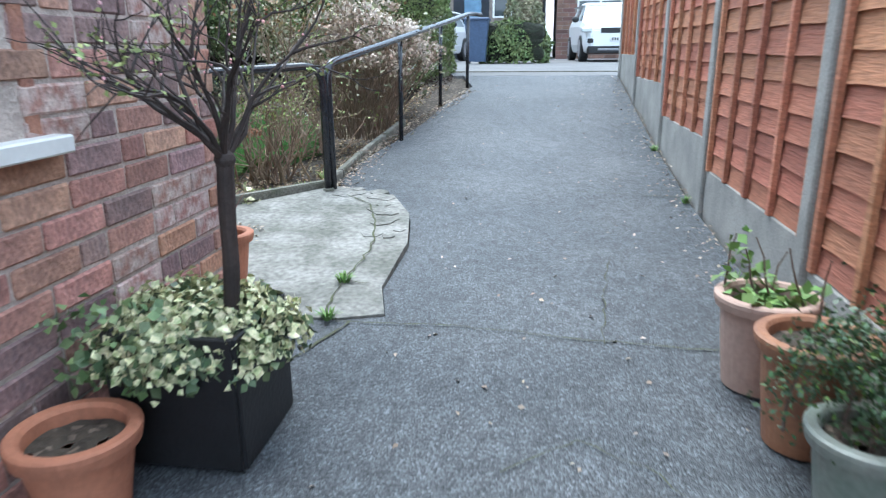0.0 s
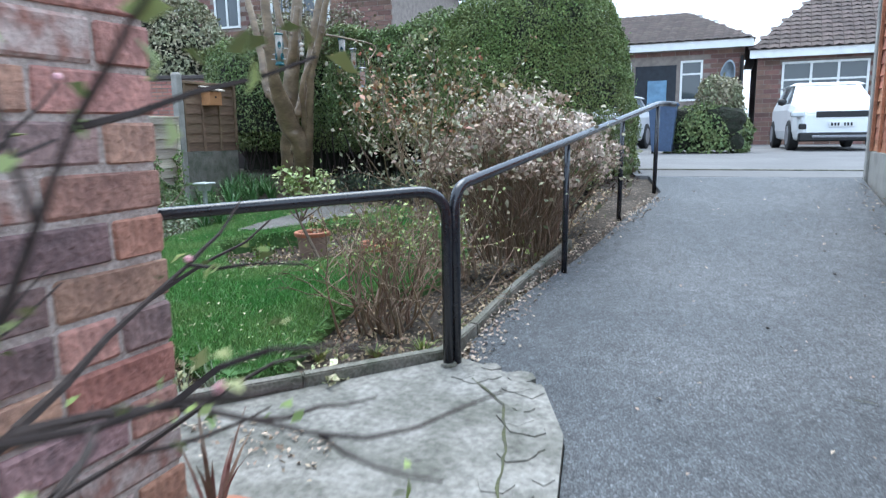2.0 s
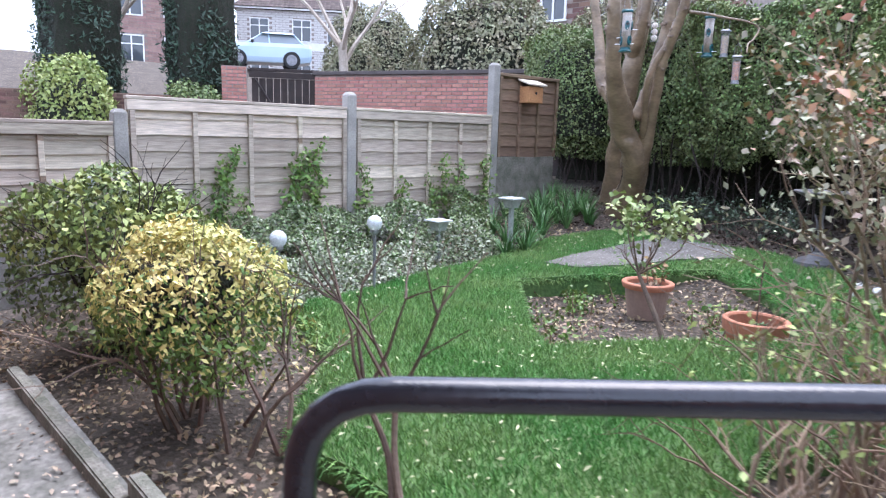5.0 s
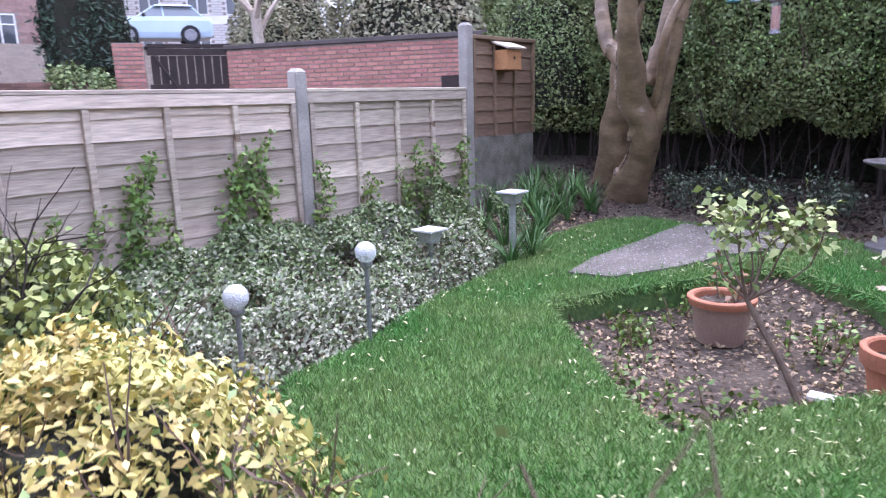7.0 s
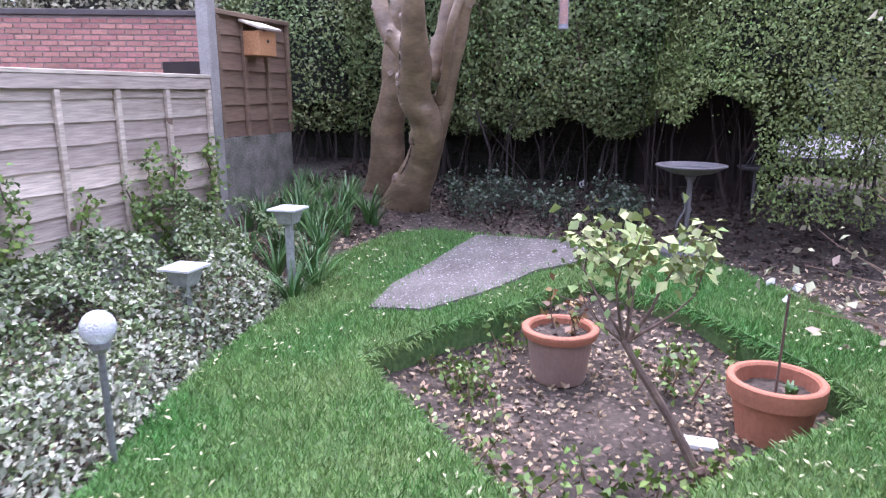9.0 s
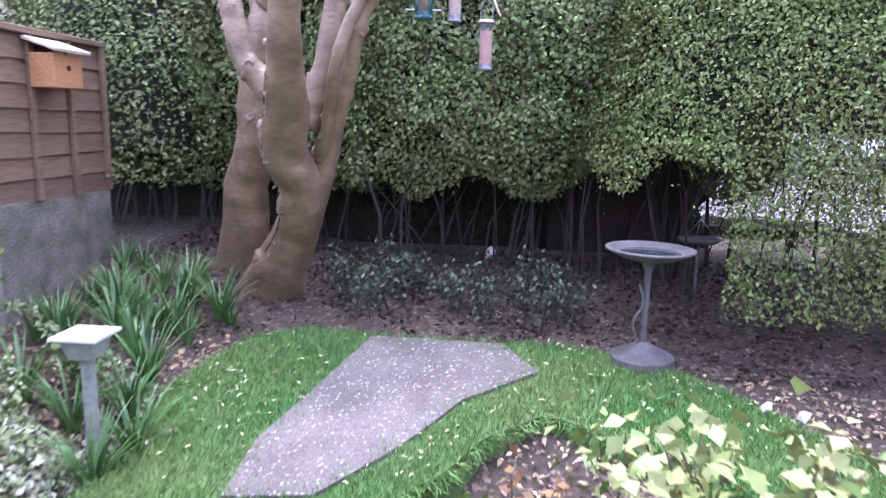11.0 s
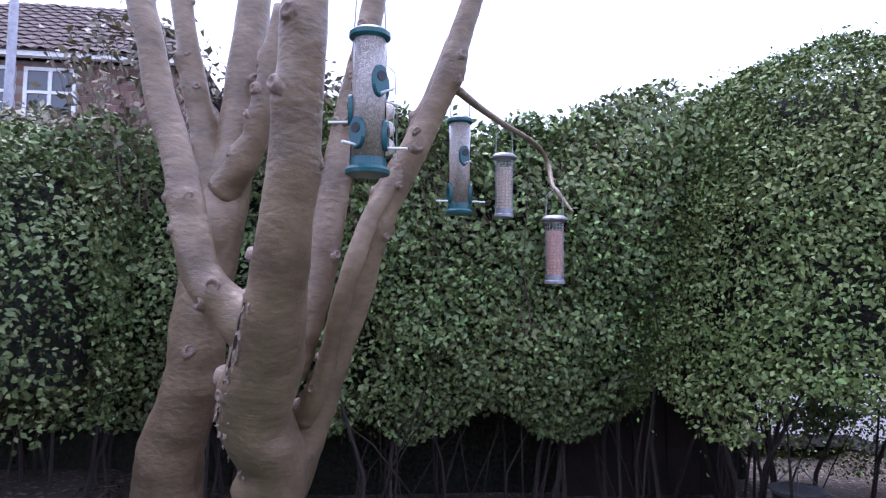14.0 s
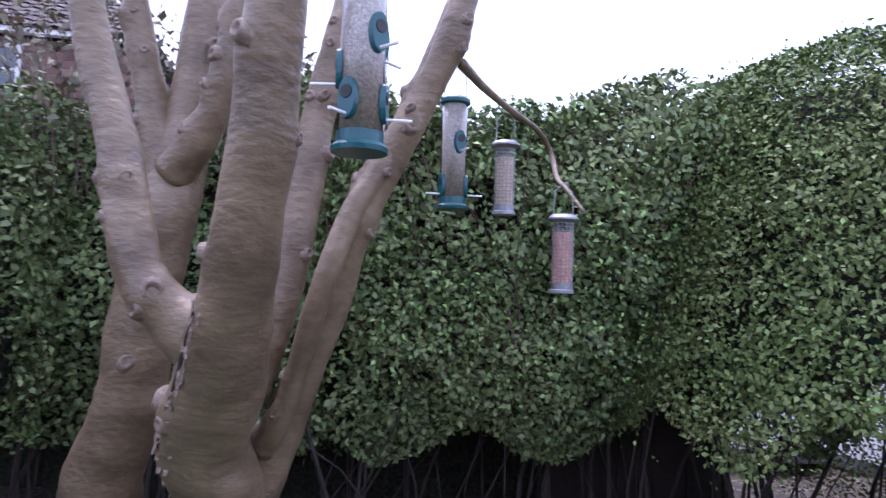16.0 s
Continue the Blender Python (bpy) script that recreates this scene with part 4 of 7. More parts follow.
ROSE_LEAF = mat("rose_leaf", (0.2, 0.31, 0.085), (0.33, 0.35, 0.14), 3, 0.5, 0, 20, island=0.3)
BLADE = mat("strap_leaf", (0.06, 0.16, 0.04), (0.09, 0.19, 0.06), 3, 0.45, 0, 20, island=0.3)


def golden_bush():
    ob, tips = bush("golden_euonymus", (-4.72, 4.66, 0.2), "golden variegated evergreen bush on bare stems", 13, 1.0, 0.014, TWIG, 11, 2, 0.75, 2, 0.5)
    n = 15000
    at, no = dome_points(n, (-4.68, 4.72), 0.54, 0.46, 0.45, 1.1, 2.0)
    lifted, _ = dome_points(n // 3, (-4.97, 4.75), 0.36, 0.36, 0.55, 1.24, 2.0)
    at[: n // 3], no[: n // 3] = lifted, _
    pick = rng.random(n) < np.clip((at[:, 2] - 0.62) * 2.4, 0.06, 0.85)
    cloud("golden_foliage", at[pick], no[pick], 0.036, YELLOW, ob, 0.34, 0.9, 0.06, wide=0.42)
    cloud("green_foliage", at[~pick], no[~pick], 0.036, GREEN_SHRUB, ob, 0.34, 0.8, 0.14, wide=0.42)
    lumpy_core((-4.97, 4.45, 0.66), (-4.52, 4.87, 0.98), ob, CORE_SHADE)


golden_bush()


def dark_bush():
    ob, tips = bush("evergreen_shrub", (-6.0, 4.75, 0.2), "dark evergreen shrub with yellowish tips beside the patio", 12, 1.2, 0.016, DARK_TWIG, 12, 2, 0.8, 2, 0.5)
    at, no = dome_points(9000, (-6.05, 4.8), 0.65, 0.55, 0.4, 1.22, 2.1)
    cloud("foliage", at, no, 0.04, PRIVET, ob, 0.35, 0.9, 0.1)
    at, no = dome_points(3500, (-6.05, 4.8), 0.66, 0.56, 0.8, 1.26, 2.1)
    cloud("tip_foliage", at, no, 0.045, YELLOW_GREEN, ob, 0.2, 0.8, 0.04)
    lumpy_core((-6.35, 4.6, 0.5), (-5.75, 5.05, 0.92), ob, CORE_SHADE)


YELLOW_GREEN = mat("yellow_green_leaf", (0.3, 0.34, 0.1), (0.22, 0.29, 0.08), 3, 0.5, 0, 20, island=0.3)
dark_bush()


def bare_shrubs():
    ob, tips = bush("dormant_shrub", (-2.12, 5.85, 0.22), "dense leafless twiggy shrub in the bed by the drive", 44, 1.02, 0.011, DRY_STEM, 21, 2, 1.0, 2, 0.65, bend=0.45, ring=0.14)
    leafy(ob, tips, 1, 0.03, YELLOW_GREEN, where=lambda p: p.z > 0.72, keep=0.55)
    ob = thing("bare_shrub", (-3.02, 4.72, 0.18), "slender bare forked shrub with curved pale stems behind the guard rail", "shrub")
    r, bm, tips = random.Random(23), bmesh.new(), []
    for k in (0, 1):
        arch = [(-3.02 - 0.05 * k, 4.72 + 0.03 * k, 0.16), (-3.13 - 0.05 * k, 4.75, 0.33), (-3.25 - 0.04 * k, 4.8, 0.52), (-3.3 - 0.1 * k, 4.84 - 0.06 * k, 0.7)]
        tube(bm, smooth_line(arch, 5), [0.016 - 0.0004 * i for i in range(16)], 8)
        for d in ((0.35, 0.3, 1), (-0.5, 0.1, 1), (0.05, -0.4, 0.9)):
            branch(bm, arch[-1], d, 0.4, 0.009, 1, r, tips, 0.25, 2, 0.5)
    part("branchwork", bm, TWIG, ob)
    leafy(ob, tips, 1, 0.03, ROSE_LEAF, keep=0.12)
    ob, tips = bush("bare_shrub", (-4.12, 4.8, 0.2), "slender bare forked shrub beside the golden bush", 4, 0.85, 0.015, TWIG, 27, 2, 0.5, 2, 0.5)
    leafy(ob, tips, 1, 0.03, ROSE_LEAF, keep=0.1)


bare_shrubs()


def hydrangea():
    ob = thing("hydrangea", (-1.75, 7.75, 0.45), "large hydrangea with brown stems and dried cream flower heads", "shrub")
    r = random.Random(31)
    bm, heads = bmesh.new(), []
    for _ in range(230):
        a, q = r.uniform(0, 2 * math.pi), math.sqrt(r.random())
        bx, by = -1.75 + 0.35 * q * math.cos(a), 7.75 + 0.55 * q * math.sin(a)
        tx, ty = -1.75 + 0.85 * q * math.cos(a), 7.75 + 1.15 * q * math.sin(a)
        z = 0.45 + (1.45 - 0.55 * q * q) * r.uniform(0.72, 1.0)
        lean = [Vector((r.gauss(0, 0.05), r.gauss(0, 0.06), 0)) for _ in range(3)]
        pts = [Vector((bx, by, 0.42))] + [Vector((bx + (tx - bx) * f * f, by + (ty - by) * f * f, 0.42 + (z - 0.42) * f)) + q for f, q in zip((0.3, 0.55, 0.8), lean)] + [Vector((tx, ty, z))]
        tube(bm, pts, [0.008, 0.007, 0.006, 0.005, 0.003], 4)
        for q in pts[1:4]:
            if r.random() < 0.55:
                tube(bm, [q, q + Vector((r.gauss(0, 0.09), r.gauss(0, 0.09), r.uniform(0.08, 0.22)))], [0.004, 0.002], 4)
        heads.append((tx, ty, z))
        if r.random() < 0.8:
            tube(bm, [pts[1], ((pts[1][0] + tx) / 2 + r.gauss(0, 0.08), (pts[1][1] + ty) / 2 + r.gauss(0, 0.08), z * 0.9)], [0.005, 0.002], 4)
    tagged(part("stem_clump", bm, DRY_STEM, ob), kind="stuff")
    at, no, pale = [], [], []
    for tx, ty, z in heads:
        size = r.uniform(0.04, 0.075)
        light = z > 1.25 and ty > 7.2 and r.random() < 0.75
        for _ in range(34):
            d = Vector((r.gauss(0, 1), r.gauss(0, 1), r.gauss(0, 0.8) + 0.3)).normalized()
            at.append(np.array((tx, ty, z)) + np.array(d) * size)
            no.append(np.array(d))
            pale.append(light)
    at, no, pale = np.array(at), np.array(no), np.array(pale)
    leaves("pale_bloom", at[pale], no[pale], 0.036, 0.032, DRY_PALE, ob)
    leaves("brown_bloom", at[~pale], no[~pale], 0.034, 0.03, DRY_HEAD, ob)
    k = [(np.array(h) + rng.normal(size=3) * (0.13, 0.13, 0.17) - (0, 0, 0.08), (0, 0, 1.0)) for h in heads for _ in range(5)]
    leaves("foliage", np.array([p for p, _ in k]), np.array([n for _, n in k]), 0.06, 0.035, OLIVE, ob, 1.0)

    ob, tips = bush("rose_shrub", (-2.35, 7.35, 0.3), "tall shrub with green and bronze young leaves", 16, 1.75, 0.015, DRY_STEM, 33, 2, 0.6, 2, 0.5, ring=0.16)
    leafy(ob, tips, 3, 0.042, OLIVE, keep=0.8, jitter=0.05)
    leafy(ob, tips, 2, 0.05, PHOTINIA, name="bronze_foliage", where=lambda p: p.z > 1.55, keep=0.8, jitter=0.04)
    leafy(ob, tips, 1, 0.045, DRY_HEAD, name="faded_foliage", where=lambda p: p.z < 1.7, keep=0.3, jitter=0.06)


OLIVE = mat("olive_leaf", (0.2, 0.22, 0.12), (0.3, 0.26, 0.17), 3, 0.55, 0, 20, island=0.4)
hydrangea()


# ---- lawn, litter and border ----
def grass():
    n = 230000
    x, y = rng.uniform(-6.4, -2.1, n), rng.uniform(4.7, 10.3, n)
    keep = inside(x, y, LAWN) & ~inside(x, y, BED) & ~inside(x + rng.normal(size=n) * 0.07, y + rng.normal(size=n) * 0.07, SLAB)
    # dense near the path, and all along the ragged rims
    x, y = x[keep], y[keep]
    z = np.array([lawn_z(a, b) for a, b in zip(x, y)])
    n = len(x)
    base = np.stack([x, y, z - 0.004], 1)
    lean = rng.normal(size=(n, 3)) * 0.5
    lean[:, 2] = 1
    lean = unit(lean)
    side = unit(np.cross(lean, rng.normal(size=(n, 3))))
    high = (0.022 + 0.03 * rng.random((n, 1)))
    wide = 0.0032
    tip = base + lean * high
    quads = np.stack([base - side * wide, base + side * wide, tip + side * wide * 0.3, tip - side * wide * 0.3], 1)
    rims = []
    for ring, out in ((LAWN, 1), (BED, -1)):
        for (x0, y0), (x1, y1) in zip(ring, ring[1:] + ring[:1]):
            k = int(450 * math.hypot(x1 - x0, y1 - y0))
            t = rng.random(k)
            px, py = x0 + (x1 - x0) * t, y0 + (y1 - y0) * t
            nx, ny = (y1 - y0), -(x1 - x0)
            ln = math.hypot(nx, ny) * out
            nrm = np.array([nx / ln, ny / ln, 0])
            pz = np.array([lawn_z(a, b) for a, b in zip(px, py)])
            b = np.stack([px, py, pz - rng.random(k) * 0.05], 1)
            d = unit(nrm[None] * rng.uniform(0.2, 1.1, (k, 1)) + np.array([0, 0, 0.3]) + rng.normal(size=(k, 3)) * 0.35)
            s = unit(np.cross(d, rng.normal(size=(k, 3)))) * 0.0035
            h = d * rng.uniform(0.03, 0.075, (k, 1))
            h[:, 2] -= 0.02
            rims.append(np.stack([b - s, b + s, b + h + s * 0.3, b + h - s * 0.3], 1))
    me = quads_mesh("grass", np.concatenate([quads] + rims), GRASS)
    tagged(new("grass", me), "short green grass blades over the lawn", "grass", "", "stuff")
    # pale dry clippings on the turf
    n = 4200
    x, y = rng.uniform(-6.4, -2.1, n), rng.uniform(4.7, 10.3, n)
    keep = inside(x, y, LAWN) & ~inside(x, y, BED) & ~inside(x, y, SLAB)
    x, y = x[keep], y[keep]
    patch = lump(np.stack([x, y, x * 0], 1), 0.9, 1.0) + rng.random(len(x)) * 0.9
    x, y = x[patch > 0.45], y[patch > 0.45]
    at = np.stack([x, y, [lawn_z(a, b) + 0.03 for a, b in zip(x, y)]], 1)
    me = quads_mesh("clippings", leaf_quads(at, np.tile([0, 0, 1.0], (len(x), 1)), 0.034, 0.012, 0.25), PALE_LITTER)
    tagged(new("lawn_clippings", me), "pale dry leaf bits scattered on the grass", "leaf litter", "", "stuff")


PALE_LITTER = mat("pale_litter", (0.44, 0.43, 0.26), (0.28, 0.33, 0.15), 4, 0.8, 0, 30, island=0.35)


def litter():
    n = 36000
    x, y = rng.uniform(-7.2, -0.9, n), rng.uniform(4.0, 12.0, n)
    lawn = inside(x, y, LAWN) & ~inside(x, y, BED)
    edge = np.array([land_z(a, b) for a, b in zip(x, y)])
    hard = (x > -1.25) & (y < 9.5) | inside(x, y, [(-6, 3), (-6, 4.25), (-2.7, 4.25), (-2.5, 4.0), (-1.4, 5.15), (0, 5.2), (0, 3)]) | (x > -1.05)
    clump = lump(np.stack([x, y, x * 0], 1), 1.6, 1.0) + rng.random(n)
    ok = ~lawn & ~hard & (clump > 0.15)
    at = np.stack([x, y, edge + 0.012 + 0.02 * rng.random(n)], 1)[ok]
    # Litter near the hedge takes the darkened colour, as shade painted in.
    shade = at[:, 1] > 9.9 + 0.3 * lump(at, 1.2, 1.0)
    shaded, at = at[shade], at[~shade]
    me = quads_mesh("shaded_quads", leaf_quads(shaded, np.tile([0, 0, 1.0], (len(shaded), 1)), 0.045, 0.024, 0.5), SHADED_LITTER)
    tagged(new("rotted_litter", me), "dead leaves lying under the hedge, coloured dark for its shade", "leaf litter", "", "stuff")
    me = quads_mesh("litter", leaf_quads(at, np.tile([0, 0, 1.0], (len(at), 1)), 0.036, 0.02, 0.5), LITTER)
    tagged(new("leaf_litter", me), "dead brown leaves lying thick on the soil", "leaf litter", "", "stuff")
    # drift along the kerb, the fence foot and over the asphalt
    n = 900
    y = rng.uniform(5.2, 9.3, n)
    kx = np.interp(y, [5.2, 5.9, 6.8, 7.5, 8.07, 8.7, 9.3], [-1.42, -1.44, -1.38, -1.24, -1.1, -0.95, -0.8])
    x = kx + np.abs(rng.normal(size=n)) * 0.09
    a = np.stack([x, y, [drive_z(q) + 0.012 for q in y]], 1)
    n = 420
    y2 = rng.uniform(1.5, 10.3, n)
    b = np.stack([1.33 - np.abs(rng.normal(size=n)) * 0.1, y2, [drive_z(q) + 0.01 for q in y2]], 1)
    n = 150
    y3 = rng.uniform(0.8, 10.3, n)
    c = np.stack([rng.uniform(-0.5, 1.25, n), y3, [drive_z(q) + 0.01 for q in y3]], 1)
    n = 500
    x4 = rng.uniform(-5.0, -1.5, n)
    y4 = np.minimum(4.18, np.where(x4 > -2.5, x4 + 6.42, 4.18)) - np.abs(rng.normal(size=n)) * 0.14
    d = np.stack([x4, y4, [patio_z(p, q) + 0.024 for p, q in zip(x4, y4)]], 1)
    at = np.concatenate([a, b, c, d])
    me = quads_mesh("drift", leaf_quads(at, np.tile([0, 0, 1.0], (len(at), 1)), 0.028, 0.016, 0.3), PALE_BROWN)
    tagged(new("leaf_drift", me), "pale fallen leaves and petals along the drive edges", "leaf litter", "", "stuff")


PALE_BROWN = mat("pale_brown_litter", (0.48, 0.4, 0.32), (0.3, 0.22, 0.16), 5, 0.8, 0, 40, island=0.4)
grass()
litter()


def border():
    """Low white-edged ground cover between lawn and fence, with ivy on the boards."""
    ob = thing("border_planting", (-6.6, 7.5, 0.5), "low variegated evergreen ground cover along the fence", "ground cover", kind="stuff")
    n = 46000
    x, y = rng.uniform(-7.35, -5.75, n), rng.uniform(5.3, 9.3, n)
    rim = np.interp(y, [5.3, 6.0, 6.5, 7.0, 7.7, 8.5, 9.3, 9.9], [-5.9, -5.82, -5.86, -6.0, -6.15, -6.2, -6.32, -6.4])
    keep = x < rim + 0.06
    x, y, rim = x[keep], y[keep], rim[keep]
    p = np.stack([x, y, x * 0], 1)
    mound = 0.08 + 0.2 * np.clip((rim - x) / 0.3, 0, 1) + lump(p, 2.4, 0.24) + 0.12 * np.clip((-6.8 - x) / 0.4, 0, 1)
    z = np.array([soil_z(a, b) for a, b in zip(x, y)]) + np.maximum(mound, 0.03) * np.where(rng.random(len(x)) < 0.75, 1.0, rng.random(len(x)))
    bare = lump(p + 20, 1.6, 1.0)
    keep = bare < 0.27
    at = np.stack([x, y, z], 1)[keep]
    white = rng.random(len(at)) < np.clip(0.62 - 0.45 * (-6.3 - at[:, 0]) / 0.8, 0.25, 0.8) - 0.5 * np.clip(at[:, 1] - 8.4, 0, 1)
    up = np.tile([0.35, -0.1, 0.8], (len(at), 1))
    leaves("white_edged_foliage", at[white], up[white], 0.036, 0.02, VARIEGATED, ob, 0.9)
    leaves("green_foliage", at[~white], up[~white], 0.036, 0.022, IVY_GREEN, ob, 0.9)
    r = random.Random(8)
    bm = bmesh.new()
    at = []
    for y0, top in ((5.4, 1.0), (5.6, 1.05), (6.03, 1.38), (6.1, 1.3), (6.3, 0.95), (6.72, 1.36), (6.8, 1.2), (7.0, 1.42), (7.08, 1.3), (7.7, 1.2), (8.1, 1.0), (8.5, 1.05), (8.9, 1.25), (9.15, 1.2), (9.35, 1.3)):
        line = [(-7.34, y0, 0.5)]
        while line[-1][2] < top:
            q = line[-1]
            line.append((-7.335 + r.gauss(0, 0.006), q[1] + r.gauss(0, 0.035), q[2] + 0.08))
            at += [np.array(line[-1]) + rng.normal(size=3) * (0.03, 0.038, 0.04) + (0.03, 0, 0) for _ in range(int(44 * (1.15 - line[-1][2] / top * 0.7)))]
        tube(bm, line, 0.005, 4)
    ivy = thing("ivy", (-7.33, 7.3, 0.5), "climbing ivy sprays on the fence boards", "climber")
    part("vine", bm, TWIG, ivy)
    leaves("foliage", np.array(at), np.tile([0.8, -0.1, 0.4], (len(at), 1)), 0.042, 0.03, GREEN_SHRUB, ivy, 0.8)


border()


def tuft(name, base, count, length, width, material, label, category, spread=0.5, seed=0, curve=0.5):
    """A clump of strap-like blades that arch over."""
    r = random.Random(seed)
    bm = bmesh.new()
    for _ in range(count):
        a = r.uniform(0, 2 * math.pi)
        out = Vector((math.cos(a), math.sin(a), 0))
        side = Vector((-math.sin(a), math.cos(a), 0)) * width * 0.5
        ln = length * r.uniform(0.6, 1.1)
        tilt = spread * r.uniform(0.3, 1.0)
        p = Vector(base) + out * r.uniform(0, 0.03)
        rows = []
        for k in range(5):
            t = k / 4
            q = p + out * ln * tilt * t * (0.5 + curve * t) + Vector((0, 0, ln * (t - curve * tilt * t * t)))
            w = side * (1 - t ** 2 * 0.9)
            rows.append((bm.verts.new(q - w), bm.verts.new(q + w)))
        for u, v in zip(rows, rows[1:]):
            bm.faces.new((u[0], u[1], v[1], v[0]))
    ob = thing(name, base, label, category)
    tagged(part("leaf_clump", bm, material, ob), kind="stuff")
    return ob


for i, (x, y) in enumerate([(-6.2, 8.62), (-6.14, 8.85), (-6.5, 8.95), (-6.32, 9.12), (-6.65, 9.25), (-6.38, 9.4), (-6.85, 9.1), (-6.55, 9.6), (-6.75, 9.75), (-6.5, 9.95), (-6.9, 10.05), (-6.3, 10.15), (-7.0, 9.6), (-6.6, 10.35)]):
    tuft("daffodil_clump", (x, y, soil_z(x, y)), 46, 0.42, 0.016, BLADE, "clump of green strap leaves in the border", "plant", 0.75, i)

for i in range(16):
    r = random.Random(300 + i)
    x, y = r.uniform(-7.2, -6.2), r.uniform(9.6, 10.6)
    tuft("grassy_clump", (x, y, soil_z(x, y)), 34, 0.3, 0.012, BLADE, "clump of grassy green leaves at the foot of the tree", "plant", 0.8, 300 + i)


# Leaf green taken down to include the shade beneath the hedge.
SHADE_LEAF = mat("shade_leaf", (0.045, 0.075, 0.04), (0.065, 0.09, 0.055), 6, 0.45, 0, 20, island=0.4)


def shade_plants():
    """Low evergreens on the litter in front of the hedge, coloured for its shade."""
    for i, (x, y) in enumerate([(-5.35, 10.55), (-5.15, 10.85), (-4.75, 10.5), (-4.35, 10.75), (-4.2, 10.45), (-5.6, 10.75)]):
        ob, tips = bush("shade_plant", (x, y, soil_z(x, y)), "low evergreen plant on the leaf litter, darkened for the shade", 9, 0.42, 0.005, DARK_TWIG, 400 + i, 1, 0.7, 2)
        leafy(ob, tips, 3, 0.035, SHADE_LEAF, jitter=0.03)


shade_plants()


# ---- pots and garden ornaments ----
def pot(name, place, top, bottom, height, material, label, rim=0.05, fill=SOIL, rim_material=None, lip=0.018):
    ob = thing(name, place, label, "plant pot")
    bm = bmesh.new()
    w = 0.02
    lathe(bm, [(bottom, 0), (bottom + (top - bottom) * 0.5, height * 0.5), (top - 0.008, height - rim), (top - 0.008, height - rim), (top - w - 0.006, height - rim), (bottom - w, 0.02)], 32, place)
    part("body", bm, material, ob, smooth=False)
    bm = bmesh.new()
    lathe(bm, [(top - 0.012, height - rim), (top + lip * 0.6, height - rim + 0.002), (top + lip, height - rim * 0.4), (top + lip, height - 0.006), (top + lip - 0.008, height), (top - w + 0.004, height), (top - w - 0.006, height - 0.012), (top - w - 0.008, height - rim)], 32, place)
    part("rim", bm, rim_material or material, ob)
    bm = bmesh.new()
    bmesh.ops.create_grid(bm, x_segments=14, y_segments=14, size=top - w - 0.004)
    for v in bm.verts:
        q = v.co.xy.length / (top - w)
        big = max(abs(v.co.x), abs(v.co.y)) / max(v.co.xy.length, 1e-6)
        v.co.x, v.co.y = v.co.x * big, v.co.y * big
        v.co.z = 0.014 * noise.noise(v.co * 22)
        v.co += Vector((place[0], place[1], place[2] + height - rim * 0.9))
    part("soil", bm, fill, ob, "dark potting soil")
    return ob


BEIGE_POT = mat("beige_clay", (0.52, 0.36, 0.29), (0.44, 0.3, 0.24), 6, 0.8, 0.3, 50, grain=0.1)
BROWN_POT = mat("brown_clay", (0.36, 0.17, 0.09), (0.26, 0.12, 0.07), 6, 0.6, 0.3, 50, grain=0.15)
GREEN_POT = mat("green_glaze", (0.2, 0.24, 0.2), (0.3, 0.31, 0.27), 6, 0.35, 0.2, 50, grain=0.15)
GREY_POT = mat("grey_brown_plastic", (0.3, 0.21, 0.17), (0.25, 0.17, 0.14), 6, 0.6, 0.2, 50, grain=0.1)
BUD = mat("pink_bud", (0.75, 0.32, 0.35), (0.8, 0.5, 0.5), 30, 0.6, 0, 40, island=0.3)
RED_STEM = mat("bronze_strap", (0.16, 0.06, 0.05), (0.26, 0.2, 0.15), 9, 0.5, 0, 40, island=0.4)
WHITE_PLASTIC = mat("white_plastic", (0.8, 0.8, 0.8), (0.74, 0.74, 0.74), 5, 0.35, 0, 40, grain=0.04)
GREY_METAL = mat("grey_metal", (0.32, 0.32, 0.34), (0.22, 0.22, 0.24), 9, 0.45, 0.2, 60, metal=0.5)
LEAD = mat("grey_resin", (0.15, 0.145, 0.15), (0.09, 0.085, 0.085), 9, 0.55, 0.3, 60)
TEAL = mat("teal_plastic", (0.003, 0.07, 0.085), (0.005, 0.09, 0.1), 9, 0.3, 0, 60, grain=0.1)
SEED = mat("bird_seed", (0.75, 0.68, 0.6), (0.5, 0.42, 0.36), 130, 0.9, 0.6, 240, grain=0.3)
NUTS = mat("peanuts", (0.66, 0.38, 0.27), (0.5, 0.22, 0.17), 110, 0.85, 0.7, 200, grain=0.3)
NUTS_PALE = mat("pale_peanuts", (0.66, 0.52, 0.38), (0.48, 0.34, 0.24), 110, 0.85, 0.7, 200, grain=0.3)


def clear(name):
    m = bpy.data.materials.new(name)
    m.use_nodes = True
    nt = m.node_tree
    out = nt.nodes["Material Output"]
    nt.nodes.remove(nt.nodes["Principled BSDF"])
    see, shine, mix, fres = (nt.nodes.new(k) for k in ("ShaderNodeBsdfTransparent", "ShaderNodeBsdfGlossy", "ShaderNodeMixShader", "ShaderNodeFresnel"))
    see.inputs[0].default_value = (0.95, 0.96, 0.97, 1)
    shine.inputs["Roughness"].default_value = 0.08
    nt.links.new(fres.outputs[0], mix.inputs[0])
    nt.links.new(see.outputs[0], mix.inputs[1])
    nt.links.new(shine.outputs[0], mix.inputs[2])
    nt.links.new(mix.outputs[0], out.inputs[0])
    return m


CLEAR = clear("clear_plastic")
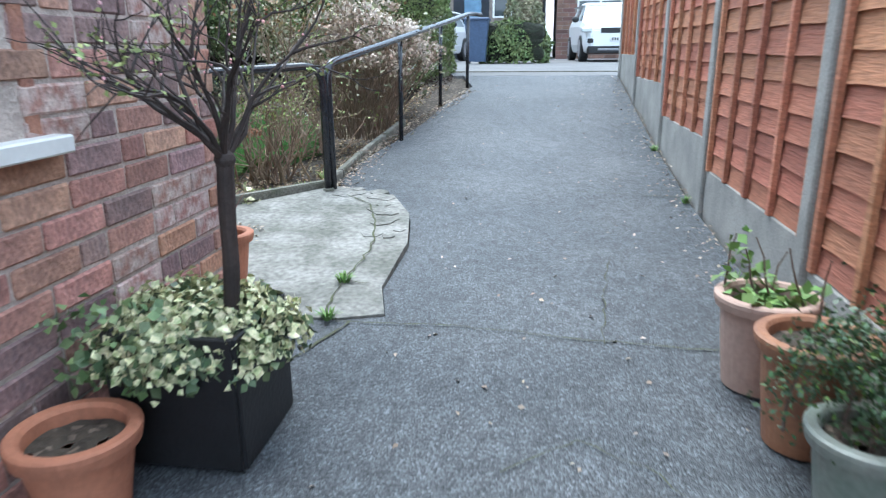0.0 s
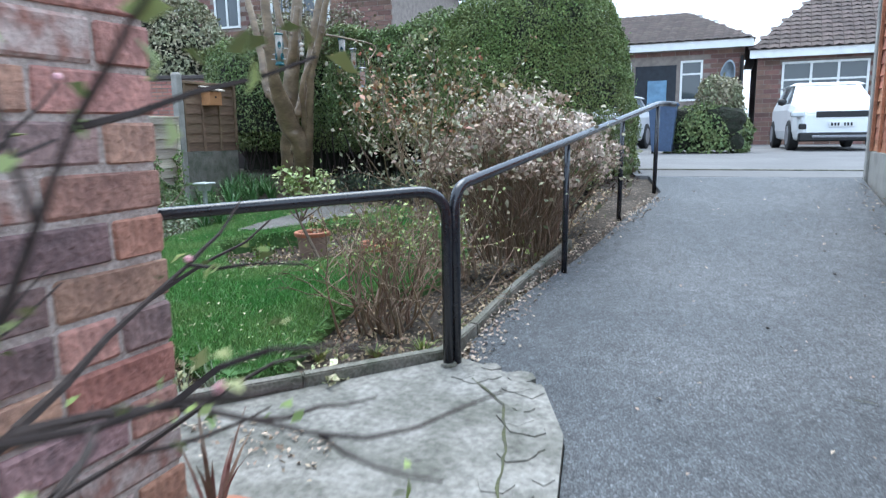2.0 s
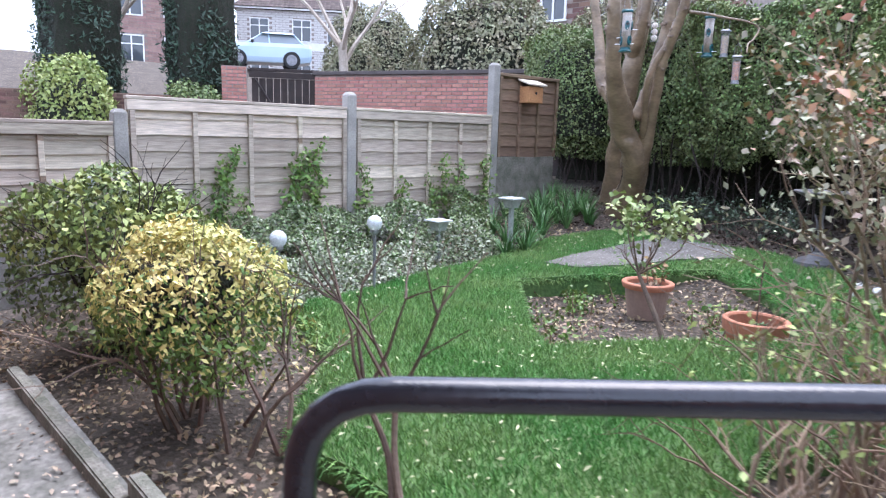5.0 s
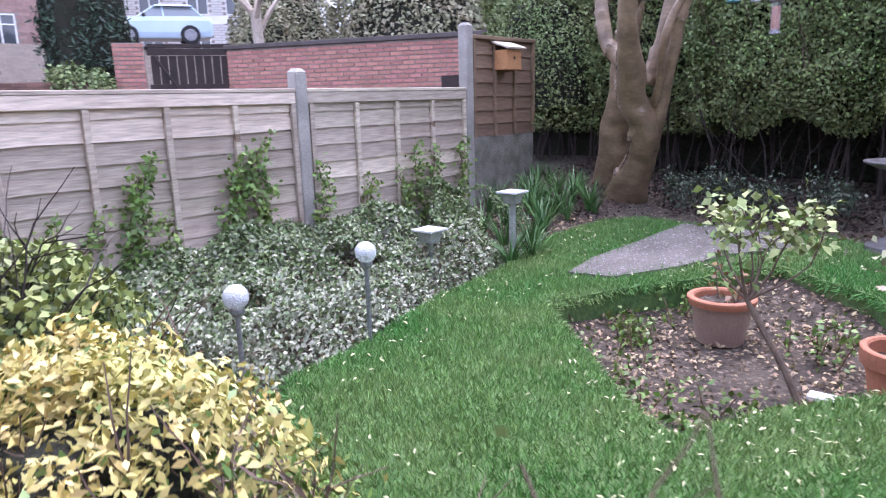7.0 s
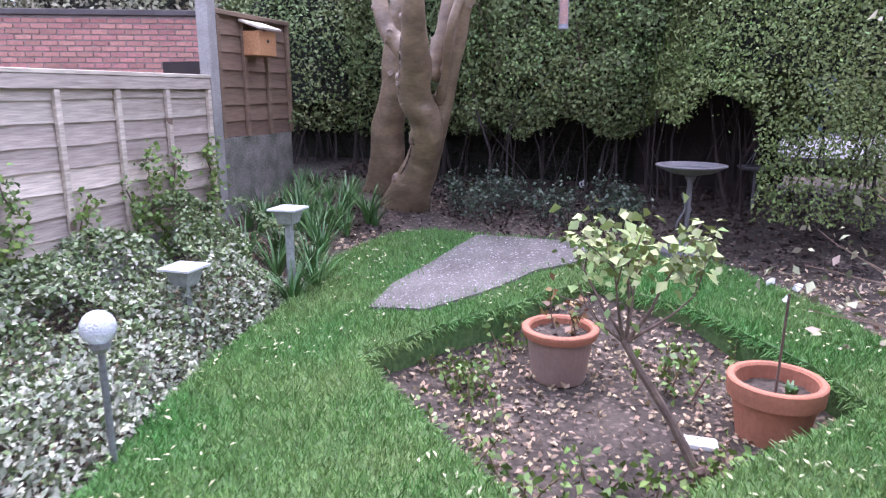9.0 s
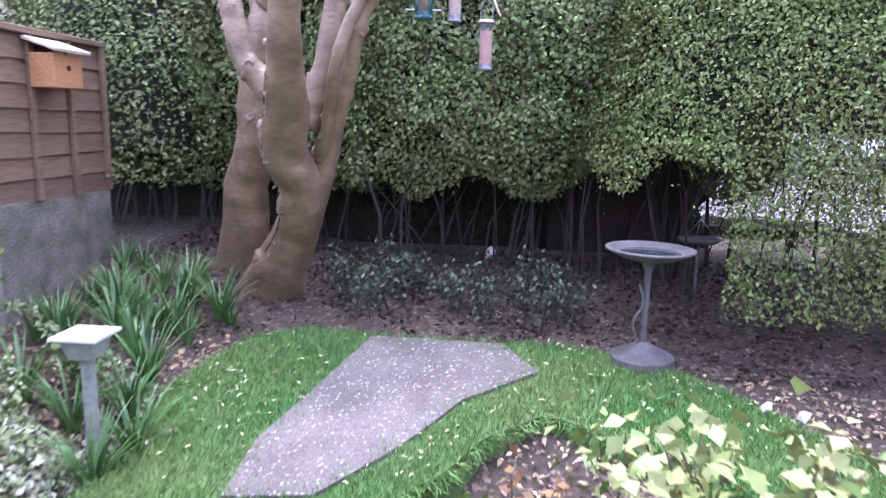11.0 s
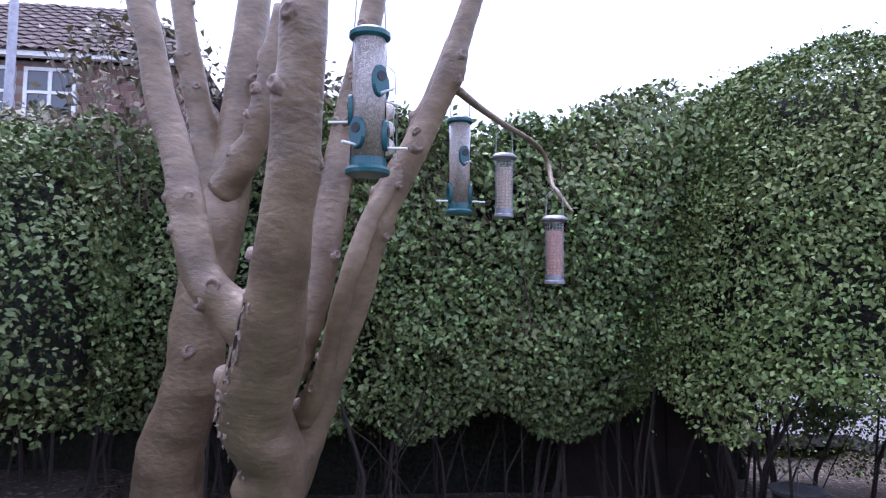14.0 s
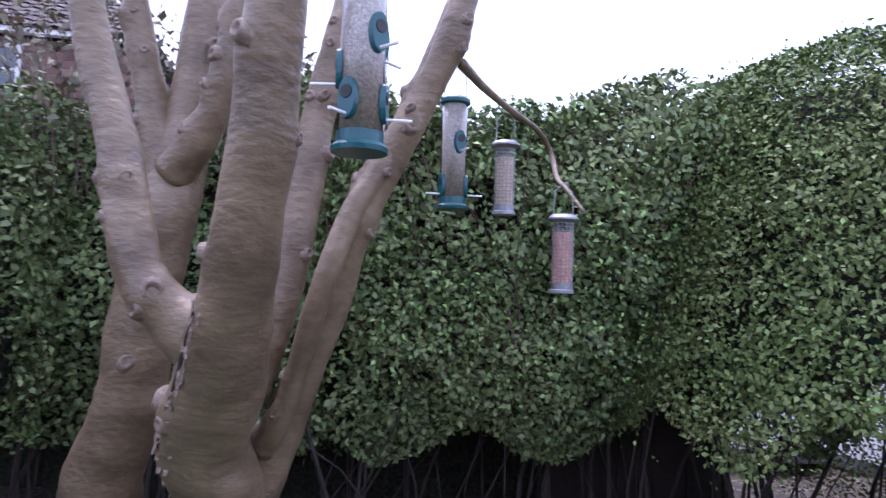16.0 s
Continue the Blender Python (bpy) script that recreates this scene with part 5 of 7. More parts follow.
SHRUB_DARK = mat("dark_ivy_leaf", (0.06, 0.095, 0.045), (0.11, 0.15, 0.07), 10, 0.45, 0, 30, island=0.4)


def planter_tree():
    x, y, z = -0.885, 2.02, drive_z(2.0) + 0.005
    ob = thing("planter", (x, y, z), "black square planter filled with cream variegated ivy", "planter")
    h = 0.205
    for sx in (1, -1):
        part("side_panel", boxed((x + sx * h - 0.012, y - h, z), (x + sx * h + 0.012, y + h, z + 0.44), 0.004), BLACK_PLASTIC, ob)
        part("side_panel", boxed((x - h, y + sx * h - 0.0125, z), (x + h, y + sx * h + 0.0125, z + 0.441), 0.004), BLACK_PLASTIC, ob)
    part("soil", boxed((x - h + 0.013, y - h + 0.013, z + 0.02), (x + h - 0.013, y + h - 0.013, z + 0.4)), SOIL, ob)
    n = 5200
    a, q = rng.random(n) * 2 * math.pi, np.sqrt(rng.random(n))
    r = q * (0.3 + 0.025 * np.sin(a * 3 + 1) + 0.02 * np.sin(a * 7))
    zz = z + 0.415 + 0.03 * (1 - q ** 2) + rng.normal(size=n) * 0.028 - np.clip(q - 0.8, 0, 1) * 0.32 * (0.4 + rng.random(n))
    at = np.stack([x + r * np.cos(a) * 1.05, y + r * np.sin(a), zz], 1)
    no = np.stack([np.cos(a) * q, np.sin(a) * q, 0.9 - 0.5 * q], 1)
    k = rng.random(n) < 0.6
    leaves("cream_ivy", at[k], no[k], 0.034, 0.028, CREAM, ob, 0.6)
    leaves("green_ivy", at[~k] - [0, 0, 0.02], no[~k], 0.036, 0.03, SHRUB_DARK, ob, 0.6)

    tree = thing("standard_tree", (x + 0.1, y - 0.02, z + 0.4), "small standard tree with dark twigs and pink buds", "tree")
    r = random.Random(17)
    bm = bmesh.new()
    base = Vector((x + 0.13, y - 0.04, z + 0.4))
    crown = Vector((-0.715, 1.965, 1.05))
    tube(bm, smooth_line([base, base.lerp(crown, 0.35) + Vector((0.006, 0, 0)), base.lerp(crown, 0.7), crown], 4), 0.026, 12, lumps=0.12)
    bmesh.ops.create_icosphere(bm, subdivisions=2, radius=0.032, matrix=Matrix.Translation(crown))
    part("trunk", bm, DARK_TWIG, tree)
    bm, tips = bmesh.new(), []
    for i in range(15):
        a = 2 * math.pi * i / 15 + r.uniform(-0.2, 0.2)
        up = r.uniform(0.55, 1.6)
        d = Vector((math.cos(a), math.sin(a), up)).normalized()
        if d.x > 0.35 and d.y < 0.1:
            d = Vector((d.x * 0.4, d.y, d.z)).normalized()
        branch(bm, crown + d * 0.02, d, r.uniform(0.26, 0.36), 0.0105, 2, r, tips, 0.3, 2, 0.45, 6)
    part("branchwork", bm, DARK_TWIG, tree)
    ends = [t for t in tips if t[0].z > 1.2]
    leafy(tree, ends, 3, 0.018, ROSE_LEAF, jitter=0.012, keep=0.22)
    bm = bmesh.new()
    for p, d in ends:
        if r.random() < 0.06:
            bmesh.ops.create_icosphere(bm, subdivisions=1, radius=r.uniform(0.004, 0.006), matrix=Matrix.Translation(p + Vector((0, 0, 0.006))))
    tagged(part("flower_bud", bm, BUD, tree), kind="stuff")


planter_tree()


BOX_LEAF = mat("box_leaf", (0.04, 0.085, 0.035), (0.06, 0.11, 0.045), 8, 0.45, 0, 20, island=0.4)


def drive_pots():
    p = (-1.06, 1.6, drive_z(1.6) + 0.005)
    pot("terracotta_pot", p, 0.16, 0.115, 0.27, TERRACOTTA, "wide terracotta pot of bare dark soil by the wall", 0.055)
    leaves("trailing_ivy", np.array([(p[0] - 0.25 + 0.4 * rng.random(), p[1] + 0.16 + 0.2 * rng.random(), p[2] + 0.28 + 0.25 * rng.random()) for _ in range(260)]), np.tile([0.3, -0.4, 0.7], (260, 1)), 0.035, 0.03, IVY_GREEN, bpy.data.objects["planter"])
    p = (-1.37, 3.24, patio_z(0, 3.24) + 0.014)
    pot("terracotta_pot", p, 0.12, 0.08, 0.29, TERRACOTTA, "terracotta pot with a spiky plant behind the house corner", 0.05)
    tuft("spiky_plant", (p[0], p[1], p[2] + 0.26), 14, 0.42, 0.016, RED_STEM, "thin bronze strap-leaved plant in the pot", "plant", 0.7, 3, 0.4)
    for name, x, y, top, bottom, h, m, label in (
            ("beige_pot", 1.04, 2.55, 0.165, 0.125, 0.36, BEIGE_POT, "beige clay pot with budding hydrangea stems"),
            ("brown_pot", 1.075, 2.18, 0.165, 0.12, 0.38, BROWN_POT, "brown glazed clay pot of bare soil"),
            ("green_pot", 1.1, 1.82, 0.15, 0.11, 0.28, GREEN_POT, "grey-green glazed pot with a box bush")):
        pot(name, (x, y, drive_z(y) + 0.005), top, bottom, h, m, label, 0.05)
    ob, tips = bush("hydrangea_shoots", (1.04, 2.55, drive_z(2.55) + 0.31), "bare stems with bright young leaves in the beige pot", 6, 0.5, 0.006, TWIG, 41, 0, 0.55, 1, 0.4)
    leafy(ob, tips, 4, 0.045, PRIVET_YOUNG, keep=0.4, jitter=0.015, wide=0.75)
    leaves("low_foliage", np.array([(1.04 + rng.normal() * 0.07, 2.55 + rng.normal() * 0.07, drive_z(2.55) + 0.35 + 0.03 * rng.random()) for _ in range(90)]), np.tile([0, 0, 1.0], (90, 1)), 0.05, 0.038, PRIVET_YOUNG, ob)
    ob, tips = bush("box_bush", (1.17, 1.8, drive_z(1.8) + 0.25), "bushy dark green box plant in the glazed pot", 12, 0.42, 0.006, TWIG, 43, 1, 0.35, 2, 0.5)
    leafy(ob, tips, 4, 0.02, GREEN_SHRUB, jitter=0.03)
    leafy(ob, tips, 24, 0.02, BOX_LEAF, name="dark_foliage", jitter=0.04)
    # plant label stuck in the brown pot
    tagged(part("plant_label", boxed((1.07, 2.09, drive_z(2.1) + 0.32), (1.086, 2.092, drive_z(2.1) + 0.41)), WHITE_PLASTIC), "small white plastic plant label in the brown pot", "label")
    for i, (x, y, k) in enumerate([(-0.79, 3.34, 60), (-0.75, 2.92, 34), (-1.33, 2.96, 30), (1.27, 5.1, 26), (1.24, 3.6, 20), (1.27, 6.6, 22)]):
        z = patio_z(x, y) + 0.012 if x < 0 else drive_z(y)
        tuft("weed", (x, y, z), k, 0.07, 0.012, PRIVET_YOUNG, "small green weed growing from a crack", "weed", 0.95, 50 + i, 0.5)


drive_pots()


def cracks():
    """Dark open joints in the asphalt and concrete, and the broken stones at the patio's edge."""
    r = random.Random(9)
    def crack(name, pts, width, height, label):
        bm = bmesh.new()
        line = []
        for (x0, y0), (x1, y1) in zip(pts, pts[1:]):
            n = max(2, int(math.hypot(x1 - x0, y1 - y0) / 0.05))
            for k in range(n):
                t = k / n
                line.append((x0 + (x1 - x0) * t + r.gauss(0, 0.006), y0 + (y1 - y0) * t + r.gauss(0, 0.006)))
        rows = []
        for i, (x, y) in enumerate(line):
            x2, y2 = line[min(i + 1, len(line) - 1)]
            x1, y1 = line[max(i - 1, 0)]
            d = Vector((-(y2 - y1), x2 - x1, 0)).normalized() * width * r.uniform(0.25, 0.9)
            c = Vector((x, y, height(x, y)))
            rows.append((bm.verts.new(c - d), bm.verts.new(c + d)))
        for u, v in zip(rows, rows[1:]):
            bm.faces.new((u[0], u[1], v[1], v[0]))
        tagged(part(name, bm, CRACK), label, "crack", "", "structure")
    dz = lambda x, y: drive_z(y) + 0.009
    pz = lambda x, y: patio_z(x, y) + 0.021
    crack("drive_crack", [(-0.7, 2.9), (-0.2, 2.92), (0.4, 2.84), (0.9, 2.8), (1.3, 2.78)], 0.006, dz, "dark crack across the asphalt")
    crack("drive_crack", [(-0.65, 2.9), (-0.75, 2.6), (-0.9, 2.35)], 0.01, dz, "dark crack across the asphalt")
    crack("drive_crack", [(0.1, 1.9), (0.35, 2.1), (0.6, 1.95), (0.75, 1.6)], 0.004, dz, "dark crack across the asphalt")
    crack("drive_crack", [(0.5, 5.3), (0.9, 5.25), (1.3, 5.2)], 0.006, dz, "dark crack across the asphalt")
    crack("drive_crack", [(-0.9, 8.7), (0.2, 8.85), (1.3, 8.8)], 0.006, dz, "dark crack across the asphalt")
    crack("drive_crack", [(0.5, 2.8), (0.55, 3.4), (0.62, 3.9)], 0.004, dz, "dark crack across the asphalt")
    crack("patio_crack", [(-0.78, 2.95), (-0.8, 3.35), (-0.76, 3.8), (-0.85, 4.3), (-0.98, 4.7), (-1.25, 4.95)], 0.009, pz, "mossy crack near the patio edge")
    crack("patio_crack", [(-0.8, 3.35), (-0.6, 3.32)], 0.007, pz, "mossy crack near the patio edge")
    for k in range(16):
        t = k / 15
        x = float(np.interp(t, [0, 0.4, 0.7, 1], [-1.28, -0.95, -0.74, -0.68])) + r.gauss(0, 0.06)
        y = float(np.interp(t, [0, 0.4, 0.7, 1], [5.02, 4.86, 4.45, 4.0])) + r.gauss(0, 0.05)
        n = r.randint(5, 7)
        rad = r.uniform(0.05, 0.1)
        bm = bmesh.new()
        ring = [(x + rad * r.uniform(0.7, 1.1) * math.cos(2 * math.pi * j / n), y + rad * r.uniform(0.7, 1.1) * math.sin(2 * math.pi * j / n)) for j in range(n)]
        top = [bm.verts.new((a, b, patio_z(a, b) + 0.0175 + 0.001 * (k % 3))) for a, b in ring]
        low = [bm.verts.new((a, b, patio_z(a, b) - 0.01)) for a, b in ring]
        bm.faces.new(top)
        for j in range(n):
            bm.faces.new((low[j], low[(j + 1) % n], top[(j + 1) % n], top[j]))
        bmesh.ops.recalc_face_normals(bm, faces=bm.faces)
        part("edge_stone", bm, CONCRETE, bpy.data.objects["patio"])


CRACK = mat("crack_dirt", (0.07, 0.07, 0.05), (0.09, 0.1, 0.045), 12, 0.95, 0.5, 60)
cracks()


def bed_pots():
    p = (-4.41, 8.37, soil_z(-4.4, 8.37))
    pot("plastic_pot", p, 0.19, 0.145, 0.3, GREY_POT, "grey-brown plastic pot with a terracotta coloured rim", 0.05, rim_material=TERRACOTTA, lip=0.02)
    ob, tips = bush("withered_plant", (p[0], p[1], p[2] + 0.26), "withered orange-brown stalk in the plastic pot", 3, 0.4, 0.006, TWIG, 61, 0, 0.3, 1)
    leafy(ob, tips, 4, 0.05, PHOTINIA, jitter=0.02)
    p = (-3.38, 8.02, soil_z(-3.4, 8.0))
    pot("terracotta_pot", p, 0.2, 0.15, 0.3, TERRACOTTA, "large terracotta pot with a bare stick in the rose bed", 0.09, lip=0.014)
    bm = bmesh.new()
    tube(bm, [(p[0], p[1], p[2] + 0.2), (p[0] + 0.01, p[1], p[2] + 0.7)], 0.006, 6)
    tagged(part("bare_stick", bm, TWIG), "thin bare stick standing in the terracotta pot", "stick")
    leaves_ob = tuft("seedling", (p[0] + 0.05, p[1] - 0.05, p[2] + 0.25), 16, 0.06, 0.02, BLADE, "small green seedling in the terracotta pot", "plant", 0.9, 66)
    # leaning rose
    ob = thing("rose_bush", (-3.78, 7.55, 0.25), "leaning rose bush with thorny stems and fresh pale leaves", "shrub")
    r = random.Random(71)
    bm, tips = bmesh.new(), []
    line = smooth_line([(-3.70, 7.50, 0.12), (-3.84, 7.56, 0.36), (-3.98, 7.6, 0.56), (-4.06, 7.62, 0.68)], 3)
    tube(bm, line, [0.022 - 0.008 * i / len(line) for i in range(len(line))], 8, lumps=0.15)
    tube(bm, [(-3.55, 7.45, 0.15), (-3.70, 7.50, 0.2), (-3.85, 7.5, 0.13)], [0.02, 0.03, 0.015], 7, lumps=0.3)
    for d, ln in (((-0.8, 0.1, 1), 0.36), ((-0.35, -0.2, 1), 0.34), ((0.15, 0.1, 1), 0.34), ((0.6, -0.1, 0.8), 0.38), ((0.9, 0.2, 0.7), 0.34), ((0.2, 0.4, 0.9), 0.3), ((-1.0, 0.3, 0.5), 0.22)):
        branch(bm, (-4.05, 7.62, 0.67), d, ln, 0.009, 1, r, tips, 0.2, 2, 0.4, 6)
    part("branchwork", bm, TWIG, ob)
    leafy(ob, tips, 6, 0.055, ROSE_LEAF, jitter=0.045, where=lambda p: p.z > 0.95, wide=0.7, loose=0.7)
    leafy(ob, tips, 1, 0.05, GREEN_SHRUB, name="lower_foliage", jitter=0.03, keep=0.4)
    for i, (x, y, h) in enumerate([(-4.78, 7.52, 0.28), (-4.3, 7.05, 0.32), (-4.95, 8.15, 0.24), (-4.85, 8.05, 0.3), (-3.85, 8.35, 0.34), (-3.95, 7.35, 0.22), (-4.05, 7.1, 0.18), (-3.7, 8.55, 0.28), (-3.55, 7.45, 0.22), (-4.75, 8.55, 0.3), (-3.6, 7.35, 0.2)]):
        ob, tips = bush("rose_plant", (x, y, soil_z(x, y)), "small pruned rose with new green shoots", 5, h * 1.3, 0.007, DRY_STEM, 80 + i, 0, 0.5, 1)
        leafy(ob, tips, 5, 0.042, GREEN_SHRUB, jitter=0.028, wide=0.65)
    tagged(part("white_stone", boxed((-3.78, 7.8, soil_z(-3.7, 7.85) - 0.01), (-3.62, 7.88, soil_z(-3.7, 7.85) + 0.03), 0.01), WHITE), "flat white stone on the bed soil", "stone")
    for i, (x, y) in enumerate([(-2.62, 4.62), (-2.7, 4.5), (-2.5, 4.55)]):
        tuft("snowdrop_clump", (x, y, soil_z(x, y) - 0.03), 7, 0.34, 0.014, PALE_BLADE, "pale drooping bulb leaves by the kerb", "plant", 0.35, 90 + i, 0.6)
    ob, tips = bush("variegated_sprig", (-2.78, 4.48, 0.18), "small white variegated evergreen sprig by the kerb", 6, 0.34, 0.005, TWIG, 95, 0, 0.5, 1)
    leafy(ob, tips, 5, 0.05, CREAM, jitter=0.025)
    ob, tips = bush("white_leaf_sprig", (-2.05, 4.78, 0.25), "small sprig with white and green leaves at the kerb", 3, 0.22, 0.004, TWIG, 96, 0, 0.4, 1)
    leafy(ob, tips, 3, 0.06, CREAM, jitter=0.02)
    for i, (x, y) in enumerate([(-2.0, 5.35), (-1.75, 5.5), (-2.3, 5.2), (-1.7, 5.9), (-2.45, 4.75)]):
        tuft("bed_weed", (x, y, soil_z(x, y) - 0.01), 30, 0.13, 0.016, YELLOW_GREEN, "low yellow-green plant in the bed", "plant", 0.95, 100 + i, 0.5)


PALE_BLADE = mat("pale_blade", (0.3, 0.38, 0.24), (0.4, 0.44, 0.34), 4, 0.5, 0, 30)
bed_pots()


def ladybird():
    ob = thing("ladybird_ornament", (-3.08, 4.52, 0.17), "small red ladybird ornament on the soil", "ornament")
    bm = bmesh.new()
    bmesh.ops.create_uvsphere(bm, u_segments=20, v_segments=12, radius=0.06, matrix=Matrix.Translation((-3.08, 4.52, 0.215)) @ Matrix.Diagonal((1.15, 0.9, 0.75, 1)))
    part("shell", bm, mat("coral_red", (0.75, 0.12, 0.07), rough=0.35), ob, smooth=True)
    for dx, dz in ((-0.03, 0.02), (0.02, 0.03), (0.035, 0.0)):
        bm = bmesh.new()
        bmesh.ops.create_uvsphere(bm, u_segments=10, v_segments=6, radius=0.01, matrix=Matrix.Translation((-3.08 + dx + 0.01, 4.52 - 0.045, 0.225 + dz)))
        part("spot", bm, BLACK_PLASTIC, ob)
    bm = bmesh.new()
    bmesh.ops.create_uvsphere(bm, u_segments=12, v_segments=8, radius=0.028, matrix=Matrix.Translation((-3.0, 4.5, 0.24)))
    part("head", bm, BLACK_PLASTIC, ob)


ladybird()


def crackle():
    """Crazed clear glass; its blue-white base colour stands in for the sky it catches."""
    m = bpy.data.materials.new("crackle_glass")
    m.use_nodes = True
    n, link = m.node_tree.nodes, m.node_tree.links.new
    b = n["Principled BSDF"]
    b.inputs["Base Color"].default_value = (0.82, 0.86, 0.9, 1)
    b.inputs["Roughness"].default_value = 0.15
    b.inputs["Transmission Weight"].default_value = 0.35
    v = n.new("ShaderNodeTexVoronoi")
    v.feature = "DISTANCE_TO_EDGE"
    v.inputs["Scale"].default_value = 60
    bump = n.new("ShaderNodeBump")
    bump.inputs["Strength"].default_value = 0.9
    bump.inputs["Distance"].default_value = 0.006
    tc = n.new("ShaderNodeTexCoord")
    link(tc.outputs["Object"], v.inputs["Vector"])
    link(v.outputs["Distance"], bump.inputs["Height"])
    link(bump.outputs[0], b.inputs["Normal"])
    return m


CRACKLE = crackle()


def globe_light(x, y, ground, top):
    ob = thing("globe_light", (x, y, ground), "crackled glass globe solar light on a grey stake", "garden light", "globe lights")
    bm = bmesh.new()
    bmesh.ops.create_uvsphere(bm, u_segments=24, v_segments=16, radius=0.062, matrix=Matrix.Translation((x, y, top - 0.062)))
    part("globe", bm, CRACKLE, ob, smooth=True)
    bm = bmesh.new()
    lathe(bm, [(0.02, -0.02), (0.036, 0), (0.036, 0.018), (0.03, 0.022)], 16, (x, y, top - 0.135))
    part("collar", bm, GREY_METAL, ob)
    bm = bmesh.new()
    tube(bm, [(x, y, ground - 0.05), (x, y, top - 0.13)], 0.013, 10)
    part("stake", bm, GREY_METAL, ob)


globe_light(-5.83, 6.64, 0.3, 0.95)
globe_light(-5.81, 5.78, 0.3, 0.9)
globe_light(-6.35, 4.7, 0.2, 1.3)


def tray_light(x, y, ground, top):
    ob = thing("tray_light", (x, y, ground), "square solar light with a pale flat top on a post", "garden light", "tray lights")
    bm = bmesh.new()
    rings = []
    for s, z in ((0.085, 0.0), (0.1, 0.006), (0.1, 0.018), (0.07, 0.024)):
        rings.append([bm.verts.new((x + s * a, y + s * b, top - 0.024 + z)) for a, b in ((-1, -1), (1, -1), (1, 1), (-1, 1))])
    for p, q in zip(rings, rings[1:]):
        for k in range(4):
            bm.faces.new((p[k], p[(k + 1) % 4], q[(k + 1) % 4], q[k]))
    bm.faces.new(rings[0][::-1])
    bm.faces.new(rings[-1])
    part("tray", bm, PALE_TRAY, ob)
    bm = bmesh.new()
    rings = []
    for s, z in ((0.05, -0.11), (0.072, -0.026)):
        rings.append([bm.verts.new((x + s * a, y + s * b, top + z)) for a, b in ((-1, -1), (1, -1), (1, 1), (-1, 1))])
    for k in range(4):
        bm.faces.new((rings[0][k], rings[0][(k + 1) % 4], rings[1][(k + 1) % 4], rings[1][k]))
    bm.faces.new(rings[0][::-1])
    bm.faces.new(rings[1])
    part("lantern", bm, GREY_GREEN, ob)
    part("post", boxed((x - 0.022, y - 0.022, ground - 0.05), (x + 0.022, y + 0.022, top - 0.112), 0.004), GREY_GREEN, ob)


PALE_TRAY = mat("pale_solar_top", (0.7, 0.72, 0.74), (0.62, 0.64, 0.66), 6, 0.2, 0, 40, grain=0.05)
GREY_GREEN = mat("grey_green_metal", (0.3, 0.32, 0.3), (0.24, 0.26, 0.24), 8, 0.5, 0.1, 40)
tray_light(-6.42, 7.86, 0.4, 0.77)
tray_light(-6.27, 8.75, 0.4, 0.96)


def bird_bath():
    x, y = -3.71, 10.05
    g = garden_z(y)
    ob = thing("bird_bath", (x, y, g), "grey pedestal bird bath with a wide shallow dish", "bird bath")
    bm = bmesh.new()
    lathe(bm, [(0.19, -0.02), (0.185, 0.02), (0.14, 0.045), (0.07, 0.075), (0.03, 0.11)], 28, (x, y, g))
    part("foot", bm, LEAD, ob)
    bm = bmesh.new()
    lathe(bm, [(0.03, 0.1), (0.018, 0.16), (0.018, 0.3), (0.03, 0.33), (0.018, 0.36), (0.02, 0.52), (0.05, 0.59)], 16, (x, y, g))
    part("stem", bm, LEAD, ob, smooth=True)
    bm = bmesh.new()
    lathe(bm, [(0.05, 0.0), (0.15, 0.02), (0.225, 0.055), (0.25, 0.068), (0.25, 0.078), (0.235, 0.078), (0.21, 0.06), (0.12, 0.03), (0.02, 0.025)], 36, (x, y, g + 0.58))
    part("dish", bm, LEAD, ob, smooth=True)
    bm = bmesh.new()
    lathe(bm, [(0.17, 0.0), (0.17, 0.002)], 28, (x, y, g + 0.63))
    part("water", bm, glass("water", (0.05, 0.06, 0.07)), ob)
    bm = bmesh.new()
    tube(bm, smooth_line([(x - 0.03, y - 0.03, g + 0.1), (x - 0.07, y - 0.03, g + 0.22), (x - 0.02, y - 0.03, g + 0.34), (x - 0.05, y - 0.03, g + 0.45)], 4), 0.008, 6)
    part("vine_trim", bm, LEAD, ob)
    x, y = -3.13, 11.15
    g = garden_z(y)
    ob = thing("hanging_dish", (x, y, g), "small dark ground dish feeder on thin legs under the hedge", "bird feeder")
    bm = bmesh.new()
    lathe(bm, [(0.03, 0.0), (0.12, 0.01), (0.15, 0.035), (0.15, 0.042), (0.11, 0.03), (0.02, 0.02)], 24, (x, y, 1.04))
    part("dish", bm, LEAD, ob, smooth=True)
    bm = bmesh.new()
    tube(bm, [(x, y, g - 0.05), (x, y, 1.045)], 0.012, 8)
    part("leg", bm, LEAD, ob)
    for k in range(3):
        bm = bmesh.new()
        q = 2 * math.pi * k / 3
        tube(bm, [(x + 0.13 * math.cos(q), y + 0.13 * math.sin(q), 1.08), (x, y, 1.22)], 0.003, 5)
        part("wire", bm, GREY_METAL, ob)


bird_bath()
